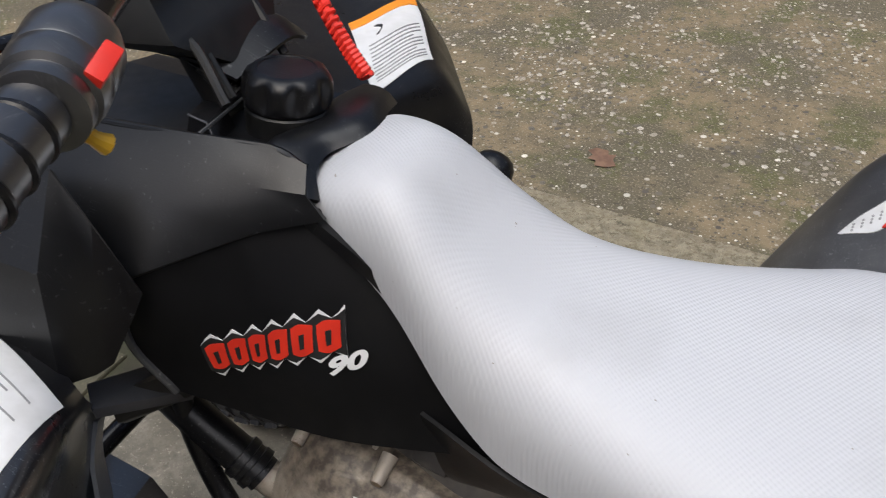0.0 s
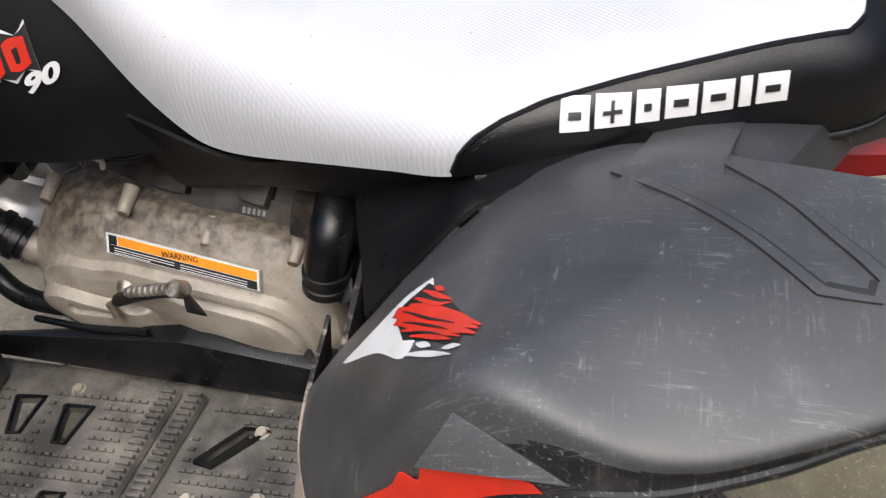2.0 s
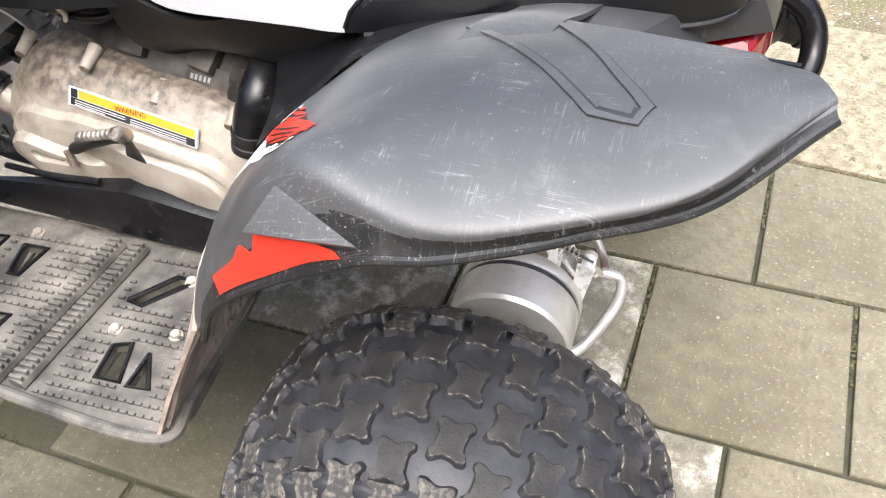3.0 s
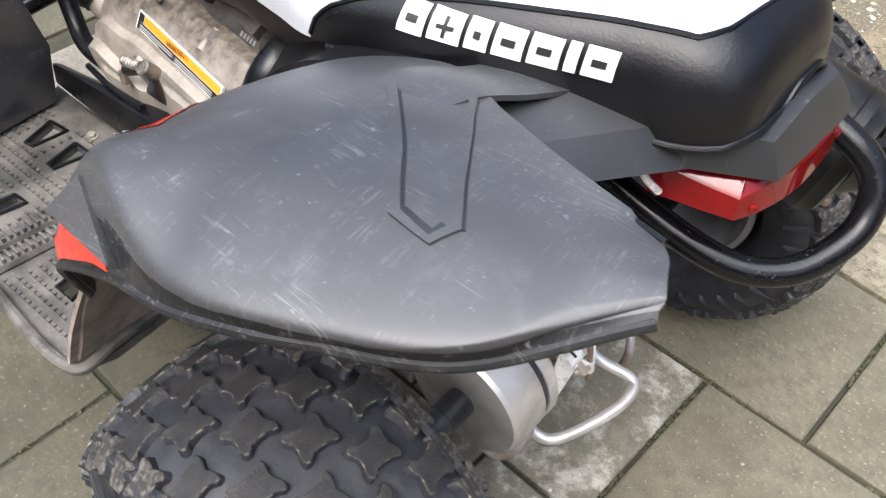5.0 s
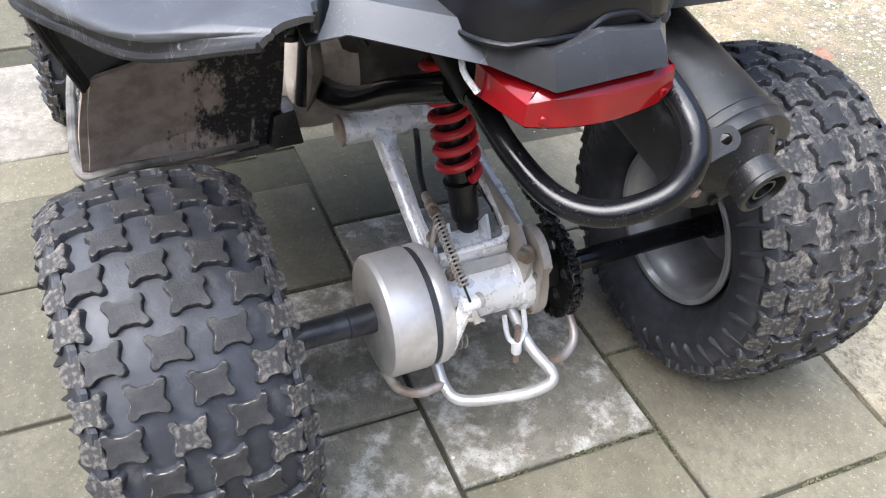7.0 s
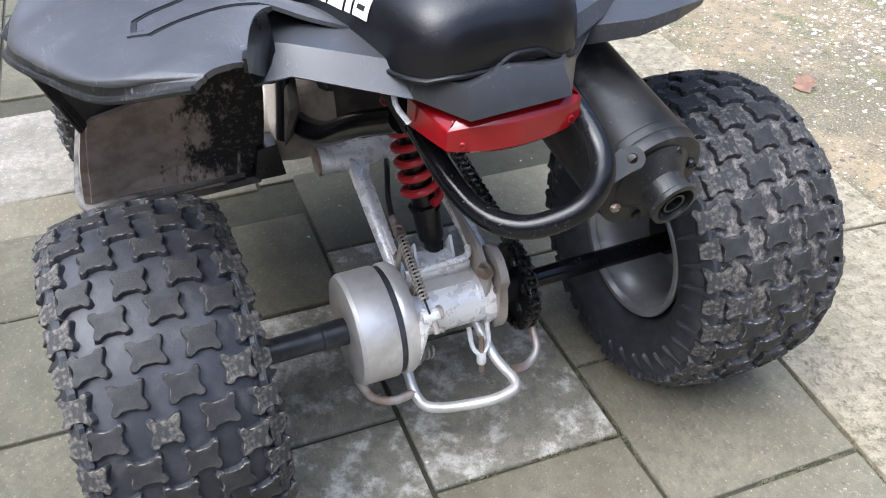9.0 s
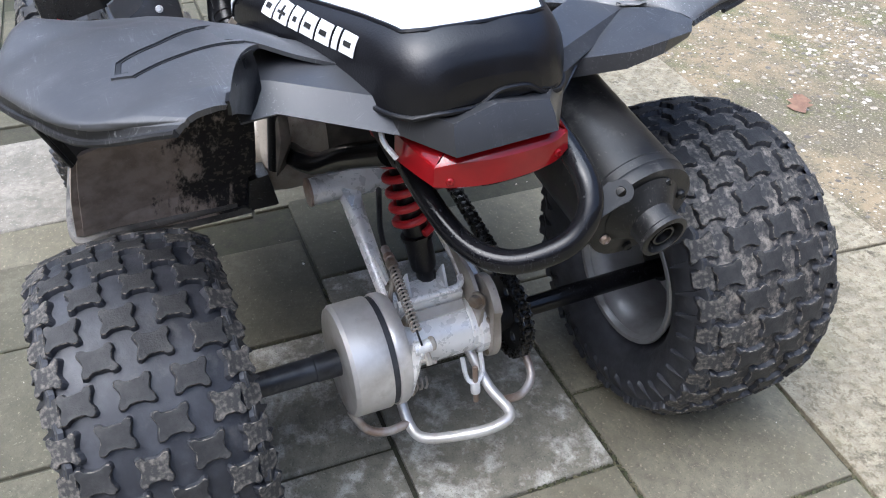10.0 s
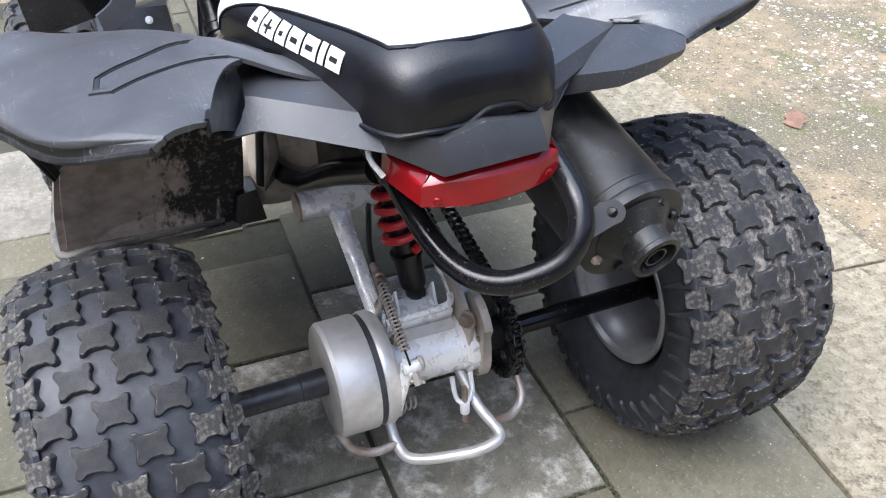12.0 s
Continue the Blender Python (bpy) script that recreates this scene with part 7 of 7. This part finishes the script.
wheel(-0.373, 0.212, 0.222, -1, 3, "rubber")
wheel(0.395, 0.232, 0.233, 1, 4, "muddy_rubber", phase=-74.1)
wheel(-0.372, 0.165, 0.222, -1, 5, "rubber", -1.02, "front_wheel")
wheel(0.30, 0.165, 0.222, 1, 6, "rubber", -1.02, "front_wheel")
part("front_axle_arm", bm_tube([(-1.02, -0.33, 0.222), (-0.96, -0.10, 0.30), (-0.96, 0.03, 0.30), (-1.02, 0.26, 0.222)], 0.014, 12, 6), "black", quad)

# ---- paving pieces ----
TILES = [tile_mesh(f"tile_{k}", 0.2925, 0.2925, "tile", k) for k in range(3)]
DAMP_SHADED = [tile_mesh(f"damp_shaded_tile_{k}", 0.2925, 0.2925, "damp_shaded_tile", k + 20) for k in range(2)]
PALE = tile_mesh("pale_tile", 0.2925, 0.2925, "pale_tile", 9)


def cut_tile(seed, extra):
    """A tile of the last row, cut along the slanting kerb."""
    me = tile_mesh("cut_tile", 0.2925, 0.2925, "tile", seed)
    for v in me.vertices:
        if v.co.y > 0.1:
            v.co.y += extra - 0.077 * v.co.x
    return me


for row in range(-10, 2):
    v = 0.3 * row + 0.15
    off = 0.15 if row % 2 == 0 else 0.0
    for col in range(-9, 8):
        u = 0.3 * col + off + 0.15
        x, y = lattice(u, v)
        if -1.36 < x < -0.74 or x < -2.4 or x > 1.9:
            continue
        pale = (row, col) in ((-1, -1), (-2, -1), (-2, -2), (-1, -2))
        # under the quad its shade is put into the tile colour; outer left tiles are wet
        damp_shaded = (x < 0.02 and y < 0.25) or (y < -0.38 and x < 0.36)
        if x > -0.25 and row >= 0:
            if row == 0:
                lay("tile", cut_tile(40 + col, 0.5330 - 0.123 * (x - 0.337) - y - 0.1545), x, y, -2.6, pavement, random.uniform(-0.001, 0.001))
            continue
        lay("tile", PALE if pale else DAMP_SHADED[(row + col) % 2] if damp_shaded else TILES[(row * 7 + col * 3) % 3], x, y, -2.6, pavement, random.uniform(-0.0012, 0.0012) - (0.002 if row > 0 else 0))
band = tile_mesh("band_slab", 0.405, 0.99, "band", 12)
for k in range(4):
    lay("slab", band, -1.092, 0.12 - k * 1.0, -1.0, pavement, 0.002, 0.1)
strip = tile_mesh("strip_slab", 0.140, 0.2925, "tile", 13)
for k in range(11):
    lay("tile", strip, -0.812, 0.35 - 0.3 * k, -2.6, pavement, 0.0, 0.1)
kerb = tagged(part("kerb", bm_box(8.0, 0.47, 0.05, Matrix.Translation((-0.35, 0.795, -0.03)) @ pose(0, 0, 0, 0, 0, -7.0), 0), "soil"), "weathered pale concrete kerb band with moss", "kerb", kind="structure")
slab = tile_mesh("kerb_slab", 0.99, 0.455, "kerb", 14)
for k in range(-4, 4):
    d = 0.0 + k * 1.0
    x, y = 0.365 + d * math.cos(radians(7)), 0.755 - d * math.sin(radians(7))
    lay("kerb_stone", slab, x, y, -7.0, kerb, 0.006, 0.15)

# ---- small loose things ----
def leaf(name, x, y, z, turn, size, label):
    outline = [(0, -0.5), (0.10, -0.3), (0.32, -0.28), (0.20, -0.08), (0.42, 0.08), (0.20, 0.16), (0.22, 0.4), (0.05, 0.32), (0, 0.55), (-0.08, 0.3), (-0.25, 0.36), (-0.18, 0.12), (-0.4, 0.02), (-0.2, -0.1), (-0.28, -0.3), (-0.08, -0.28)]
    bm = bm_prism([(a * size, b * size) for a, b in outline], 0.0008, Matrix.Translation((x, y, z)) @ pose(0, 0, 0, 6, -9, turn))
    bmesh.ops.triangulate(bm, faces=bm.faces)
    for v in bm.verts:
        v.co.z += 0.008 * abs(math.sin(60 * (v.co.x - x))) + 0.003 * math.sin(90 * (v.co.y - y))
    return tagged(part(name, bm, "leaf"), label, "leaf")


leaf("fallen_leaf", -0.69, 1.345, -0.018, 70, 0.085, "curled brown fallen leaf on the concrete")

rnd = random.Random(5)
bm = bmesh.new()
ico = bmesh.new()
bmesh.ops.create_icosphere(ico, subdivisions=1, radius=1.0)
base_v = [v.co.copy() for v in ico.verts]
base_f = [[v.index for v in f.verts] for f in ico.faces]
ico.free()
verts, faces = [], []
for k in range(16000):
    x, y = rnd.uniform(-2.0, 0.7), 0.95 + 1.9 * rnd.random() ** 1.2
    line_y = 1.01 - 0.123 * (x + 0.14)
    if y < line_y or (y < line_y + 0.42 and rnd.random() < 0.86):
        continue
    if noise.noise((x * 3.1, y * 3.1, 1.7)) + 0.5 * noise.noise((x * 9, y * 9, 4.2)) < rnd.uniform(-0.35, 0.15):
        continue
    s = 0.0022 + 0.0075 * rnd.random() ** 2.4
    m = Matrix.Translation((x, y, -0.0225)) @ pose(0, 0, 0, rnd.uniform(-20, 20), rnd.uniform(-20, 20), rnd.uniform(0, 180)) @ Matrix.Diagonal((s * rnd.uniform(0.8, 1.5), s, s * 0.55, 1))
    n0 = len(verts)
    verts += [tuple(m @ v) for v in base_v]
    faces += [[n0 + j for j in f] for f in base_f]
me = bpy.data.meshes.new("pebbles")
me.from_pydata(verts, [], faces)
me.materials.append(M["pebble"])
tagged(new("pebbles", me), "pale and dark pebbles set in the concrete", "pebbles", kind="stuff")

verts, faces = [], []
for k in range(420):
    x, y = rnd.uniform(-0.7, 1.2), rnd.uniform(-1.1, 0.5)
    s = 0.0007 + 0.0022 * rnd.random() ** 3
    m = Matrix.Translation((x, y, 0.0015)) @ pose(0, 0, 0, rnd.uniform(-30, 30), 0, rnd.uniform(0, 180)) @ Matrix.Diagonal((s * rnd.uniform(0.8, 1.8), s, s * 0.7, 1))
    n0 = len(verts)
    verts += [tuple(m @ v) for v in base_v]
    faces += [[n0 + j for j in f] for f in base_f]
me = bpy.data.meshes.new("grit")
me.from_pydata(verts, [], faces)
me.materials.append(M["pebble"])
tagged(new("grit", me), "scattered pale grit on the paving tiles", "grit", kind="stuff")

verts, faces = [], []
for k in range(12000):
    which = rnd.random()
    if which < 0.6:
        row = rnd.choice((0, 0, -1, -1, -2, -3))
        if rnd.random() < 0.5:
            u, v = rnd.uniform(-1.0, 1.6), 0.3 * row + rnd.gauss(0, 0.0025)
        else:
            u, v = 0.3 * rnd.randrange(-3, 6) + (0.15 if row % 2 == 0 else 0.0) + rnd.gauss(0, 0.0025), 0.3 * row + 0.3 * rnd.random()
        x, y = lattice(u, v)
        if noise.noise((x * 4, y * 6, 0.3)) < 0.10 or -1.36 < x < -0.74:
            continue
    elif which < 0.8:
        x = rnd.uniform(-1.2, 1.0)
        y = 0.5325 - 0.123 * (x - 0.3) + rnd.gauss(0, 0.0035)
        if noise.noise((x * 5, 0.7, 0.3)) < -0.15:
            continue
    else:
        x = rnd.uniform(-1.6, 1.0)
        y = 1.012 - 0.123 * (x + 0.14) + rnd.gauss(0, 0.012)
    s = 0.0009 + 0.0018 * rnd.random()
    m = Matrix.Translation((x, y, -0.004 if which < 0.8 else -0.012)) @ pose(0, 0, 0, 0, 0, rnd.uniform(0, 180)) @ Matrix.Diagonal((s * 1.6, s, s, 1))
    n0 = len(verts)
    verts += [tuple(m @ v) for v in base_v]
    faces += [[n0 + j for j in f] for f in base_f]
me = bpy.data.meshes.new("moss")
me.from_pydata(verts, [], faces)
me.materials.append(M["moss"])
tagged(new("moss", me), "green moss and grit in the paving joints", "moss", kind="stuff")
